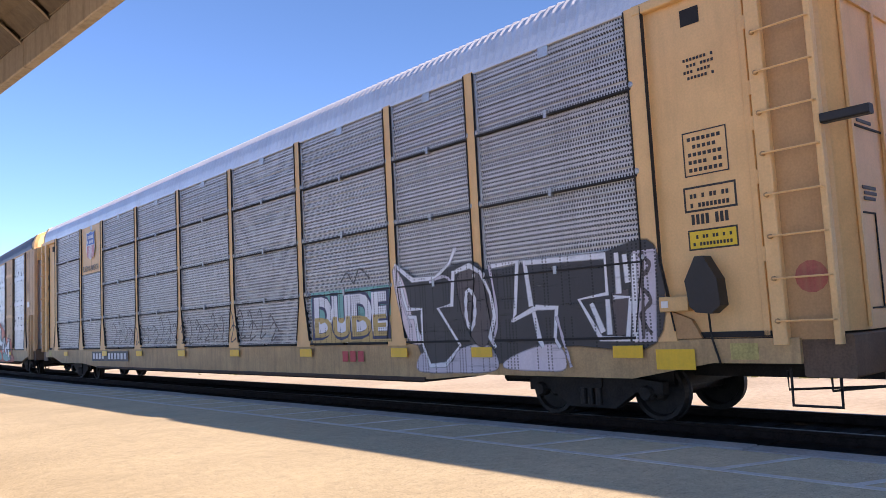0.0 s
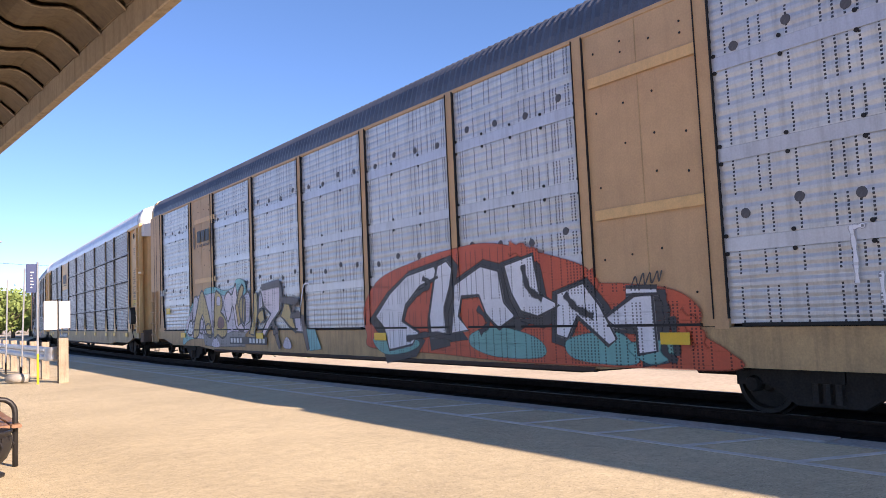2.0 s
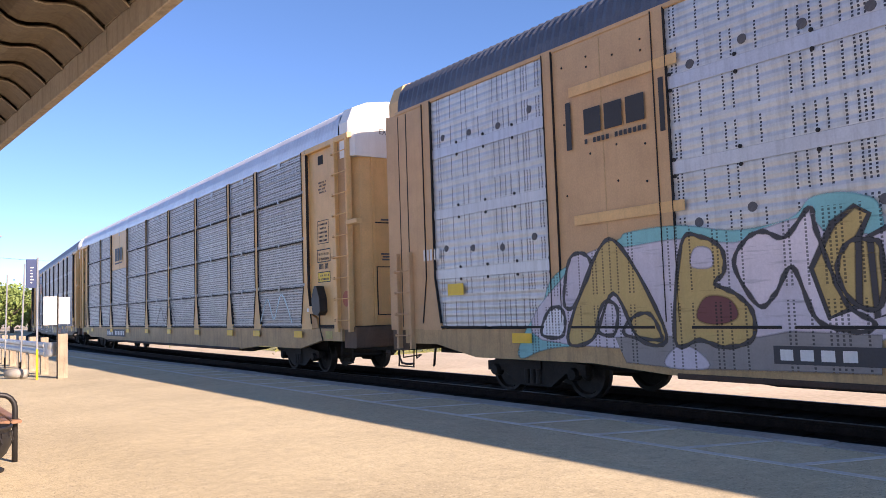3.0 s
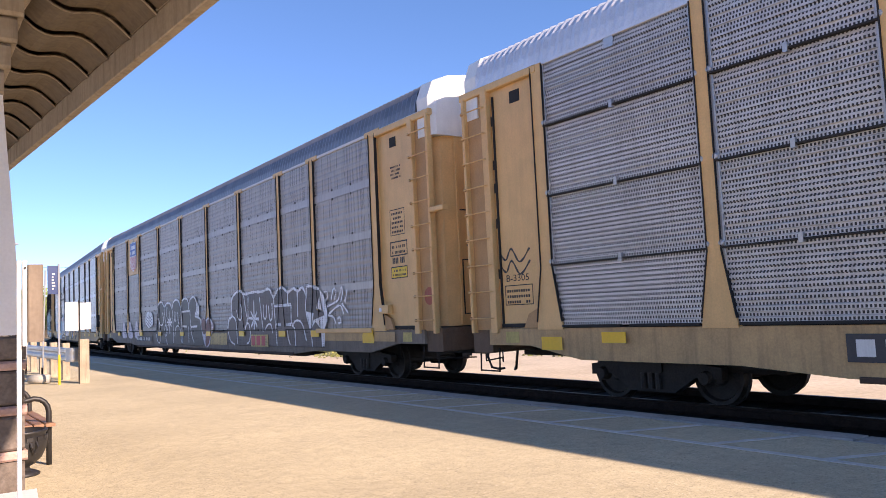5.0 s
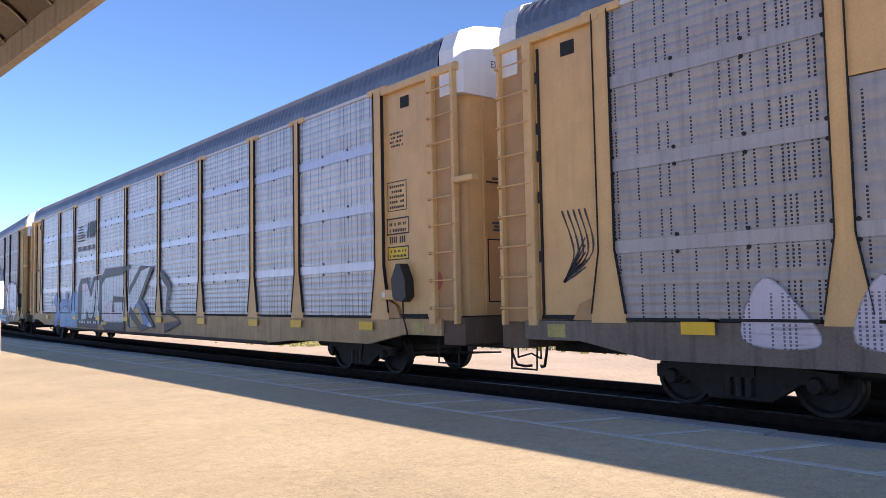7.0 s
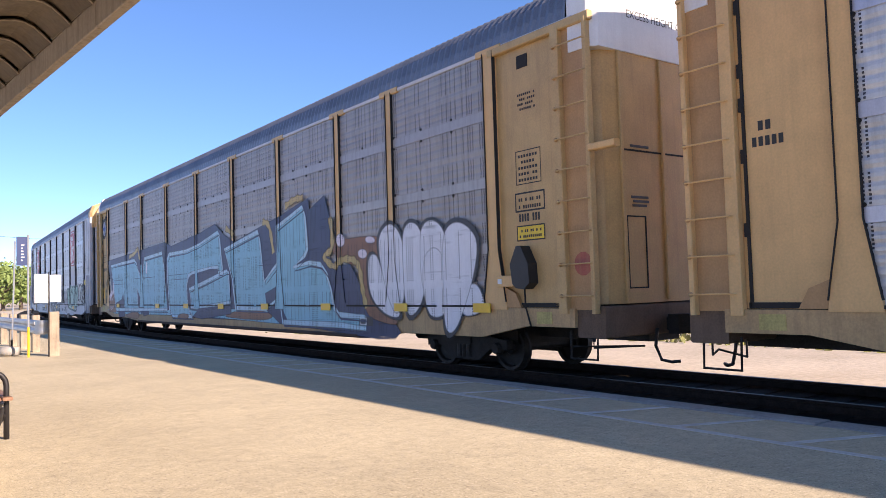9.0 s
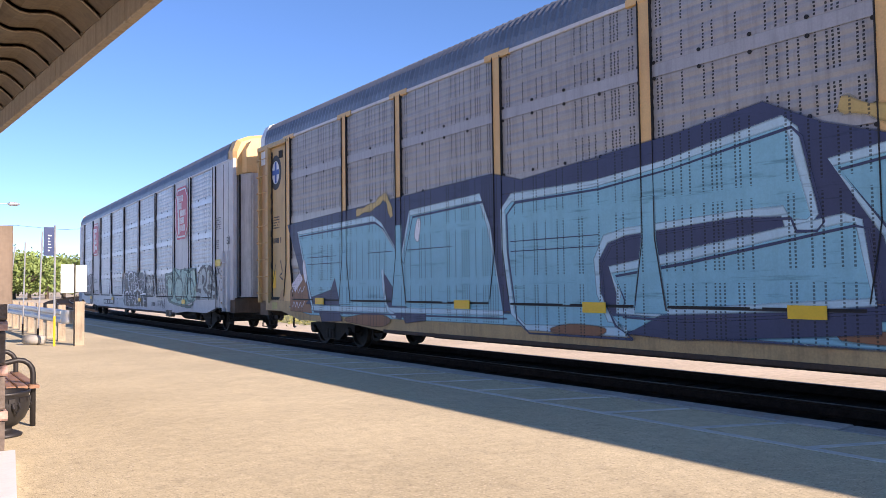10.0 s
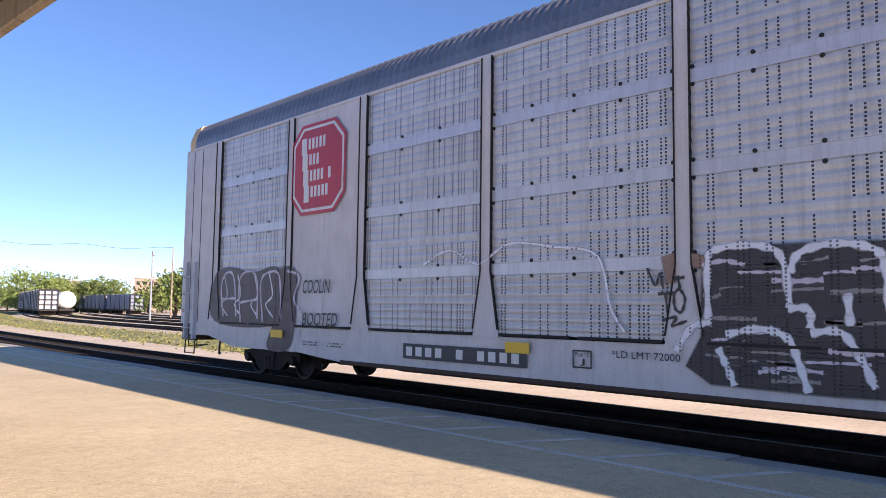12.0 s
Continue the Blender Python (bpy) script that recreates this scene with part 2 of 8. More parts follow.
# ---------------------------------------------------------------- mesh helpers
class Shape:
    def __init__(self):
        self.v, self.f = [], []

    def add(self, verts, faces):
        n = len(self.v)
        self.v += [tuple(p) for p in verts]
        self.f += [tuple(i + n for i in q) for q in faces]
        return self

    def box(self, x0, x1, y0, y1, z0, z1):
        v = [(x, y, z) for x in (x0, x1) for y in (y0, y1) for z in (z0, z1)]
        return self.add(v, [(0, 1, 3, 2), (4, 6, 7, 5), (0, 4, 5, 1), (2, 3, 7, 6), (0, 2, 6, 4), (1, 5, 7, 3)])

    def bar(self, x0, x1, y0, y1, z0, z1, c=0.01):
        """A box along its longest side, its four long edges chamfered."""
        d = (x1 - x0, y1 - y0, z1 - z0)
        k = max(range(3), key=lambda i: d[i])
        a, b = [i for i in range(3) if i != k]
        lo, hi = (x0, y0, z0), (x1, y1, z1)
        ring = [(lo[a] + c, lo[b]), (hi[a] - c, lo[b]), (hi[a], lo[b] + c), (hi[a], hi[b] - c), (hi[a] - c, hi[b]), (lo[a] + c, hi[b]), (lo[a], hi[b] - c), (lo[a], lo[b] + c)]
        v = []
        for e in (lo[k], hi[k]):
            for p, q in ring:
                t = [0, 0, 0]
                t[a], t[b], t[k] = p, q, e
                v.append(t)
        f = [(i, (i + 1) % 8, 8 + (i + 1) % 8, 8 + i) for i in range(8)] + [tuple(range(7, -1, -1)), tuple(range(8, 16))]
        return self.add(v, f)

    def prism(self, ring, axis, a, b):
        """A closed ring of pairs, drawn out along an axis from a to b. Pairs are the other two axes in order."""
        n = len(ring)
        o = [i for i in range(3) if i != axis]
        v = []
        for e in (a, b):
            for p, q in ring:
                t = [0, 0, 0]
                t[o[0]], t[o[1]], t[axis] = p, q, e
                v.append(t)
        return self.add(v, [(i, (i + 1) % n, n + (i + 1) % n, n + i) for i in range(n)] + [tuple(range(n - 1, -1, -1)), tuple(range(n, 2 * n))])

    def tube(self, points, r, sides=8):
        """A round bar along a run of points."""
        pts = [Vector(p) for p in points]
        n = len(self.v)
        for i, p in enumerate(pts):
            d = (pts[min(i + 1, len(pts) - 1)] - pts[max(i - 1, 0)]).normalized()
            u = d.cross(Vector((0, 0, 1)) if abs(d.z) < 0.9 else Vector((1, 0, 0))).normalized()
            w = d.cross(u)
            rr = r[i] if isinstance(r, (list, tuple)) else r
            for k in range(sides):
                a = 2 * math.pi * k / sides
                self.v.append(tuple(p + u * (rr * math.cos(a)) + w * (rr * math.sin(a))))
        for i in range(len(pts) - 1):
            for k in range(sides):
                a, b = n + i * sides + k, n + i * sides + (k + 1) % sides
                self.f.append((a, b, b + sides, a + sides))
        self.f.append(tuple(n + k for k in range(sides - 1, -1, -1)))
        self.f.append(tuple(n + (len(pts) - 1) * sides + k for k in range(sides)))
        return self

    def lathe(self, prof, sides=24, axis=2, at=(0, 0, 0)):
        """Radius and height pairs turned round an axis."""
        n = len(self.v)
        o = [i for i in range(3) if i != axis]
        for r, h in prof:
            for k in range(sides):
                a = 2 * math.pi * k / sides
                t = list(at)
                t[o[0]] += r * math.cos(a)
                t[o[1]] += r * math.sin(a)
                t[axis] += h
                self.v.append(tuple(t))
        for i in range(len(prof) - 1):
            for k in range(sides):
                a, b = n + i * sides + k, n + i * sides + (k + 1) % sides
                self.f.append((a, b, b + sides, a + sides))
        self.f.append(tuple(n + k for k in range(sides)))
        self.f.append(tuple(n + (len(prof) - 1) * sides + k for k in range(sides)))
        return self

    def mesh(self, name, mat, smooth=False):
        me = bpy.data.meshes.new(name)
        me.from_pydata(self.v, [], self.f)
        bm = bmesh.new()
        bm.from_mesh(me)
        if len(self.f) < 20000:
            bmesh.ops.recalc_face_normals(bm, faces=bm.faces)
        bm.to_mesh(me)
        bm.free()
        me.materials.append(mat)
        if smooth:
            for p in me.polygons:
                p.use_smooth = True
        return me


def part(name, shape, mat, parent, label="", at=None, smooth=False):
    me = shape if isinstance(shape, bpy.types.Mesh) else shape.mesh(name, mat, smooth)
    ob = new(name, me)
    ob.parent = parent
    if at is not None:
        ob.matrix_basis = at
    if label:
        ob["label"] = label
    return ob


def thing(name, shape, mat, label, category, group="", kind="", at=None, smooth=False):
    ob = new(name, shape.mesh(name, mat, smooth) if shape is not None else None)
    if at is not None:
        ob.matrix_basis = at
    return tagged(ob, label, category, group, kind)


# ---------------------------------------------------------------- the track's line
TRACK_X, BEND_Y, BEND_R = 9.55, 16.0, 540.0


def along(s, off=0.0):
    """Place and heading (degrees, positive to the right of +y) at s metres along the track, off metres to its right."""
    if s <= BEND_Y:
        return TRACK_X + off, s, 0.0
    a = (s - BEND_Y) / BEND_R
    return TRACK_X + BEND_R - (BEND_R - off) * math.cos(a), BEND_Y + (BEND_R - off) * math.sin(a), math.degrees(a)


def ribbon(shape, ring, s0, s1, off=0.0, step=6.0):
    """A ring of (sideways, height) pairs swept along the track."""
    n = len(ring)
    k = max(1, int((s1 - s0) / step))
    b = len(shape.v)
    for i in range(k + 1):
        s = s0 + (s1 - s0) * i / k
        for dx, z in ring:
            x, y, _ = along(s, off + dx)
            shape.v.append((x, y, z))
    for i in range(k):
        for j in range(n):
            p, q = b + i * n + j, b + i * n + (j + 1) % n
            shape.f.append((p, q, q + n, p + n))
    shape.f.append(tuple(b + j for j in range(n)))
    shape.f.append(tuple(b + k * n + j for j in range(n)))
    return shape


# ---------------------------------------------------------------- ground, platform, track
def build_ground():
    # one sheet, finer near the track
    xs = [-3000, -400, -60, -20, 0, 12, 20, 30, 45, 70, 110, 180, 300, 600, 3000]
    ys = [-3000, -400, -80, -30, 0, 15, 30, 45, 60, 80, 110, 150, 220, 320, 600, 3000]
    v = [(x, y, -0.24) for y in ys for x in xs]
    n = len(xs)
    f = [(j * n + i, j * n + i + 1, (j + 1) * n + i + 1, (j + 1) * n + i) for j in range(len(ys) - 1) for i in range(n - 1)]
    thing("ground", Shape().add(v, f), GRAVEL, "pale sandy gravel ground of the rail yard", "ground", kind="structure")
    thing("platform", Shape().box(-14, 7.30, -60, 62, -0.4, 0.0), ASPHALT, "worn pale asphalt station platform", "platform", kind="structure")
    rng = random.Random(3)
    edge = tagged(new("platform_edge"), "cracked weathered concrete edge of the platform", "platform edge", kind="structure")
    y = -12.0
    while y < 60:
        l = 1.9 + rng.random() * 0.7
        z = 0.004 + rng.random() * 0.012
        part("slab", Shape().bar(7.31 + rng.random() * 0.015, 7.68 - rng.random() * 0.05, y, y + l - 0.02, -0.4, z, 0.015), KERB, edge)
        y += l
    lines = tagged(new("platform_marking"), "worn white safety lines painted on the asphalt", "painted line", kind="structure")
    part("line", Shape().box(6.30, 6.39, -20, 60, 0.0, 0.004), LINE, lines)
    y = -8.02
    while y < 40:
        # slanting cross strokes between the line and the platform's edge
        sh = Shape()
        a, b = (6.39, y), (7.27, y - 0.39)
        sh.add([(a[0], a[1] - 0.045, 0.0), (b[0], b[1] - 0.045, 0.0), (b[0], b[1] + 0.045, 0.0), (a[0], a[1] + 0.045, 0.0),
                (a[0], a[1] - 0.045, 0.004), (b[0], b[1] - 0.045, 0.004), (b[0], b[1] + 0.045, 0.004), (a[0], a[1] + 0.045, 0.004)],
               [(0, 1, 2, 3), (4, 5, 6, 7), (0, 1, 5, 4), (1, 2, 6, 5), (2, 3, 7, 6), (3, 0, 4, 7)])
        part("stroke", sh, LINE, lines)
        y += 1.157
    return lines


def rail_ring(x):
    return [(x - 0.07, -0.17), (x + 0.07, -0.17), (x + 0.07, -0.15), (x + 0.012, -0.13), (x + 0.012, -0.045), (x + 0.037, -0.035), (x + 0.037, -0.004),
            (x - 0.037, -0.004), (x - 0.037, -0.035), (x - 0.012, -0.045), (x - 0.012, -0.13), (x - 0.07, -0.15)]


def build_track(off, s0, s1, main=False):
    t = tagged(new("railway_track"), "steel rails on wooden ties in ballast, coloured dark as the train's shade" if main else "rusty yard siding rails on wooden ties", "railway track", kind="structure")
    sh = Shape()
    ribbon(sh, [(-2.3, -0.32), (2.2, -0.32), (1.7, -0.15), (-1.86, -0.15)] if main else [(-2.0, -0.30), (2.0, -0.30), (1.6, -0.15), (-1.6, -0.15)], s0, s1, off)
    part("ballast_bed", sh, SHADED_BALLAST if main else GRAVEL, t)
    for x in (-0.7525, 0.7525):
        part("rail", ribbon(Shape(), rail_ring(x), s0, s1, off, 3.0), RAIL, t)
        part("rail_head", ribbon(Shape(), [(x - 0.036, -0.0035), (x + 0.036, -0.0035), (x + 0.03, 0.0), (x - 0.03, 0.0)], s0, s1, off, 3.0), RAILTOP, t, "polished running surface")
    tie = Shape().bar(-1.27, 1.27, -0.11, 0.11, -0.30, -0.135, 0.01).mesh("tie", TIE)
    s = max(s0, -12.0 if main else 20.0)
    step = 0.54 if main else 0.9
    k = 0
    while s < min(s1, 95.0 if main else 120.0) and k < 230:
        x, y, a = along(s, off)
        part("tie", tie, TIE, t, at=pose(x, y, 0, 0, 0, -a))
        s += step
        k += 1
    return t


build_ground()
build_track(0.0, -80, 330, True)
for off in (12.5, 17.5, 22.5, 28.0, 33.5):
    build_track(off, -60, 330)
# grass between the tracks
g = Shape()
ribbon(g, [(4.6, -0.235), (9.8, -0.235), (9.6, -0.20), (4.8, -0.21)], 24, 320)
thing("verge", g, GRASS, "dry grassy strip between the tracks", "grass", kind="structure")


# ---------------------------------------------------------------- the train
RUSTY = paint("rusty_flange", (0.075, 0.045, 0.03), 0.8, 0, 0.3, 0.4)
SOOTGREY = paint("sooty_plug", (0.10, 0.10, 0.11), 0.7, 0, 0.2, 0.2)
DEEPTAN = paint("deep_tan", (0.48, 0.28, 0.12), 0.6, 0, 0.15, 0.15, dirt=(0.2, 0.1, 0.05))
M_FADED = paint("faded_notice", (0.50, 0.42, 0.14), 0.6, 0, 0.3, 0.5, dirt=(0.2, 0.13, 0.06))
W = 1.45          # half width of a car
EAVE = 5.20


def text_mesh(words, size=1.0, offset=0.0, shear=0.0, thick=0.0):
    cu = bpy.data.curves.new("letters", "FONT")
    cu.body, cu.size, cu.offset, cu.shear, cu.extrude = words, size, offset, shear, thick
    cu.align_x, cu.align_y = "CENTER", "CENTER"
    cu.resolution_u = 3
    ob = bpy.data.objects.new("letters", cu)
    me = bpy.data.meshes.new_from_object(ob)
    bpy.data.objects.remove(ob)
    bpy.data.curves.remove(cu)
    return me


def roof_mesh(L, mat, pitch=0.17):
    half = [(1.47, 5.22), (1.46, 5.42), (1.40, 5.64), (1.25, 5.82), (0.98, 5.93), (0.55, 6.00), (0.0, 6.02)]
    ring = half + [(-x, z) for x, z in half[-2::-1]]
    sh = Shape()
    n = len(ring)
    y0, y1 = -L / 2 + 0.46, L / 2 - 0.46
    k = int((y1 - y0) / pitch) * 2
    for i in range(k + 1):
        y = y0 + (y1 - y0) * i / k
        d = 0.028 if (i // 1) % 2 else 0.0
        for j, (x, z) in enumerate(ring):
            e = d if 0 < j < n - 1 else 0.0
            sh.v.append((x * (1 - 0.012 * (e > 0)), y, z - e))
    for i in range(k):
        for j in range(n - 1):
            a = i * n + j
            sh.f.append((a, a + 1, a + n + 1, a + n))
    m = sh.mesh("roof", mat)
    return m


def panel_mesh(w, h, mat, kind):
    """One side sheet, its face at x = 0, drawn from (0, 0) to (w, h)."""
    sh = Shape()
    if kind == "mesh":
        n = max(6, int(h / 0.125))
        prof = []
        for i in range(n):
            z = h * i / n
            d = h / n
            prof += [(0.0, z), (0.0, z + d * 0.45), (0.022, z + d * 0.55), (0.022, z + d * 0.95)]
        prof.append((0.0, h))
    else:
        n = 7
        prof = [(0.012, 0.0)]
        for i in range(n):
            z = 0.05 + (h - 0.10) * i / n
            d = (h - 0.10) / n
            prof += [(0.012, z), (0.003, z + d * 0.3), (0.003, z + d * 0.6), (0.012, z + d * 0.9)]
        prof.append((0.012, h))
    k = len(prof)
    for y in (0.0, w):
        for x, z in prof:
            sh.v.append((x, y, z))
    sh.f = [(i, i + 1, k + i + 1, k + i) for i in range(k - 1)]
    sh.box(0.03, 0.04, 0.0, w, 0.0, h)
    return sh.mesh("panel", mat)


def truck(car, y, mats):
    """A three-piece truck: side frames, bolster and two wheelsets."""
    t = part("truck", Shape().bar(-1.1, 1.1, y - 0.2, y + 0.2, 0.42, 0.62, 0.02), STEEL_DARK, car, "grimy cast steel truck")
    for sx in (-1, 1):
        ring = [(y - 1.12, 0.36), (y - 1.12, 0.52), (y - 0.75, 0.56), (y - 0.45, 0.66), (y + 0.45, 0.66), (y + 0.75, 0.56), (y + 1.12, 0.52), (y + 1.12, 0.36), (y + 0.72, 0.38), (y + 0.38, 0.16), (y - 0.38, 0.16), (y - 0.72, 0.38)]
        part("side_frame", Shape().prism(ring, 0, sx * 1.0 - 0.07, sx * 1.0 + 0.07), STEEL_DARK, t)
        for dz in (-0.13, 0.0, 0.13):
            part("spring", Shape().lathe([(0.05, 0.2), (0.05, 0.42)], 8, 2, (sx * 1.08, y + dz, 0)), WHEEL, t)
        for dy in (-0.89, 0.89):
            part("axle_cap", Shape().lathe([(0.08, -0.04), (0.1, 0.0), (0.1, 0.1)], 12, 0, (sx * 1.06 - (0.06 if sx > 0 else 0.04), y + dy, 0.38)), STEEL_DARK, t)
    for dy in (-0.89, 0.89):
        ws = Shape()
        ws.lathe([(0.08, -0.72), (0.08, 0.72)], 10, 0, (0, 0, 0))
        for sx in (-1, 1):
            prof = [(0.10, 0.05), (0.13, 0.02), (0.30, 0.0), (0.325, 0.055), (0.375, 0.055), (0.38, -0.05), (0.405, -0.065), (0.405, -0.09), (0.33, -0.09), (0.30, -0.03), (0.13, -0.02), (0.10, -0.05)]
            ws.lathe([(r, sx * h) for r, h in prof], 28, 0, (sx * 0.76, 0, 0))
        part("wheelset", ws, WHEEL, t, "dark wheels with worn bright rims", at=pose(0, y + dy, 0.378), smooth=False)


def ladder(car, x, y0, y1, z0, z1, mat, step=0.42, broad=None):
    """Two stiles and bent rungs; the stile at the broad end (y0 or y1) is a wide proud channel."""
    a, b = (0.16 if broad == 0 else 0.07), (0.16 if broad == 1 else 0.07)
    l = part("ladder", Shape().bar(x - 0.06, x + 0.05, y0, y0 + a, z0, z1, 0.012), mat, car, "steel grab ladder")
    part("stile", Shape().bar(x - 0.06, x + 0.05, y1 - b, y1, z0, z1, 0.012), mat, l)
    z = z0 + 0.25
    while z < z1 - 0.1:
        part("rung", Shape().tube([(x - 0.06, y0 + a * 0.4, z), (x - 0.095, y0 + a * 0.5, z), (x - 0.095, y1 - b * 0.5, z), (x - 0.06, y1 - b * 0.4, z)], 0.012, 6), mat, l)
        part("rung_bolt", RUNG_BOLT, None, l, at=pose(x - 0.065, y1 - b * 0.5, z))
        z += step
    return l


RUNG_BOLT = Shape().lathe([(0.012, -0.035), (0.026, -0.028), (0.03, 0.0)], 8, 0).mesh("rung_bolt", DEEPTAN)


def end_wall(car, y, sgn, top, body, low, L):
    """The closed end: folding door leaves with a peaked hood over them. sgn: -1 at the front, 1 at the rear."""
    e = y
    d = 0.10 * sgn
    door = part("end_door", Shape().prism([(-1.34, e - 3 * d), (-1.18, e - d), (-0.9, e), (0.9, e), (1.18, e - d), (1.34, e - 3 * d), (1.34, e - 4 * d), (-1.34, e - 4 * d)], 2, 1.12, 4.75), body, car, "folding end doors")
    for x in (-0.92, 0.0, 0.92):
        part("door_rib", Shape().bar(x - 0.03, x + 0.03, min(e, e + 0.4 * d), max(e, e + 0.4 * d), 1.15, 4.72, 0.006), body, door)
    y2 = e + 0.012 * sgn
    part("door_seam", Shape().box(-0.9, 0.9, min(e, y2), max(e, y2), 3.30, 3.325), SOOT, door, "dark horizontal door joint")
    for x0, x1, z0, z1 in ((-0.86, -0.84, 1.35, 2.35), (-0.46, -0.44, 1.35, 2.35), (-0.86, -0.44, 1.33, 1.35), (-0.86, -0.44, 2.35, 2.37)):
        part("hatch_joint", Shape().box(x0, x1, min(e, y2), max(e, y2), z0, z1), SOOT, door)
    for k, (x0, zz) in enumerate(((-0.72, 3.36), (-0.74, 2.62), (-0.70, 2.56), (-0.72, 2.50))):
        part("stencil", Shape().box(x0, x0 + 0.4 - 0.03 * k, min(e, y2), max(e, y2), zz, zz + 0.035), SOOTGREY, door)
    hood = Shape()
    pr = [(1.43, 4.72), (1.43, 5.46), (1.30, 5.78), (0.95, 5.93), (0.4, 6.02), (-0.4, 6.02), (-0.95, 5.93), (-1.30, 5.78), (-1.43, 5.46), (-1.43, 4.72)]
    n = len(pr)
    for yy, k in ((y - 0.45 * sgn, 1.01), (y - 0.1 * sgn, 1.0), (y + 0.03 * sgn, 0.93)):
        for x, z in pr:
            hood.v.append((x * k, yy, 4.72 + (z - 4.72) * k + 0.01))
    for i in range(2):
        for j in range(n):
            a, b = i * n + j, i * n + (j + 1) % n
            hood.f.append((a, b, b + n, a + n))
    hood.f.append(tuple(range(2 * n, 3 * n)))
    hood.f.append(tuple(range(n)))
    part("end_hood", hood, top, car, "painted peaked hood over the end doors")
    beam = Shape().bar(-1.40, 1.40, min(y - 0.5 * sgn, y + 0.02 * sgn), max(y - 0.5 * sgn, y + 0.02 * sgn), 0.66, 1.10, 0.02)
    part("end_sill", beam, low, car, "soot-stained end sill")
    cy = y + 0.0 * sgn
    c = part("coupler", Shape().bar(-0.09, 0.09, min(cy, cy + 0.30 * sgn), max(cy, cy + 0.30 * sgn), 0.70, 0.90, 0.02), STEEL_DARK, car, "cast steel coupler")
    part("knuckle", Shape().prism([(-0.16, cy + 0.10 * sgn), (-0.16, cy + 0.28 * sgn), (0.02, cy + 0.34 * sgn), (0.16, cy + 0.26 * sgn), (0.16, cy + 0.10 * sgn)], 2, 0.66, 0.94), STEEL_DARK, c)
    hose = [(-0.35, cy + 0.05 * sgn, 0.75), (-0.40, cy + 0.05 * sgn, 0.5), (-0.37, cy + 0.12 * sgn, 0.30), (-0.30, cy + 0.24 * sgn, 0.27), (-0.22, cy + 0.33 * sgn, 0.28)]
    part("air_hose", Shape().tube(hose, 0.025, 6), BLACK, car, "hanging rubber air hose")
    step = [(-1.38, y - 0.15 * sgn, 0.75), (-1.40, y - 0.15 * sgn, 0.36), (-1.40, y - 0.65 * sgn, 0.36), (-1.38, y - 0.65 * sgn, 0.75)]
    part("sill_step", Shape().tube(step, 0.018, 6), STEEL_DARK, car, "hanging steel foot step")
    for yy in (0.25, 0.7):
        part("uncoupling_rod", Shape().tube([(-1.36, y - yy * sgn, 0.72), (-1.36, y - yy * sgn, 0.52), (-0.7, y + 0.1 * sgn, 0.52)], 0.014, 6), STEEL_DARK, car)


PANELS = {}
CORNER_BOLT = Shape().lathe([(0.03, -0.03), (0.045, -0.015), (0.045, 0.02)], 8, 0).mesh("corner_bolt", GALV)


def bay(car, y0, y1, rows, style, mesh_kind):
    """The sheets of one bay between two posts, row on row, with the lapped bands between rows."""
    w = y1 - y0
    for i in range(len(rows) - 1):
        h = rows[i + 1] - rows[i]
        key = (round(w, 2), round(h, 2), style["panel"].name, mesh_kind)
        if key not in PANELS:
            PANELS[key] = panel_mesh(w, h - 0.012, style["panel"], mesh_kind)
        part("panel", PANELS[key], None, car, at=pose(-W, y0, rows[i]))
    if mesh_kind == "mesh":
        for yy in (y0 + 0.03, y1 - 0.075):
            part("edge_strip", Shape().bar(-W - 0.010, -W + 0.03, yy, yy + 0.05, rows[0] + 0.01, rows[-1] - 0.03, 0.004), GALV, car, "grey edge strip of the sheets")
        part("eave_clip", Shape().bar(-W - 0.014, -W + 0.02, (y0 + y1) / 2 - 0.09, (y0 + y1) / 2 + 0.09, EAVE - 0.16, EAVE + 0.03, 0.01), GALV, car)
    for i in range(1, len(rows) - 1):
        z = rows[i]
        if mesh_kind == "mesh":
            for yy in (y0 + 0.035, y1 - 0.035):
                part("corner_bolt", CORNER_BOLT, None, car, at=pose(-W - 0.012, yy, z + 0.05))
            sh = Shape().bar(-W - 0.045, -W + 0.03, y0 + 0.03, y1 - 0.03, z - 0.019, z + 0.006, 0.003)
            b = part("seam", sh, SOOT, car, "dark lapped seam")
            part("clip", Shape().bar(-W - 0.055, -W + 0.01, (y0 + y1) / 2 - 0.03, (y0 + y1) / 2 + 0.03, z - 0.05, z + 0.06, 0.005), GALV, b)
        else:
            b = part("band", Shape().bar(-W - 0.006, -W + 0.03, y0 + 0.02, y1 - 0.02, z - 0.095, z + 0.075, 0.004), style["band"], car, "smooth lapped band")
            nb = max(2, int(w / 0.72))
            bolts = Shape()
            for k in range(nb + 1):
                yy = y0 + 0.06 + (w - 0.12) * k / nb
                for zz in (z - 0.115, z + 0.095):
                    bolts.lathe([(0.026, -0.012), (0.026, 0.0)], 8, 0, (-W - 0.002, yy, zz))
            part("bolts", bolts, SOOT, b, "row of dark bolt heads")["kind"] = "stuff"


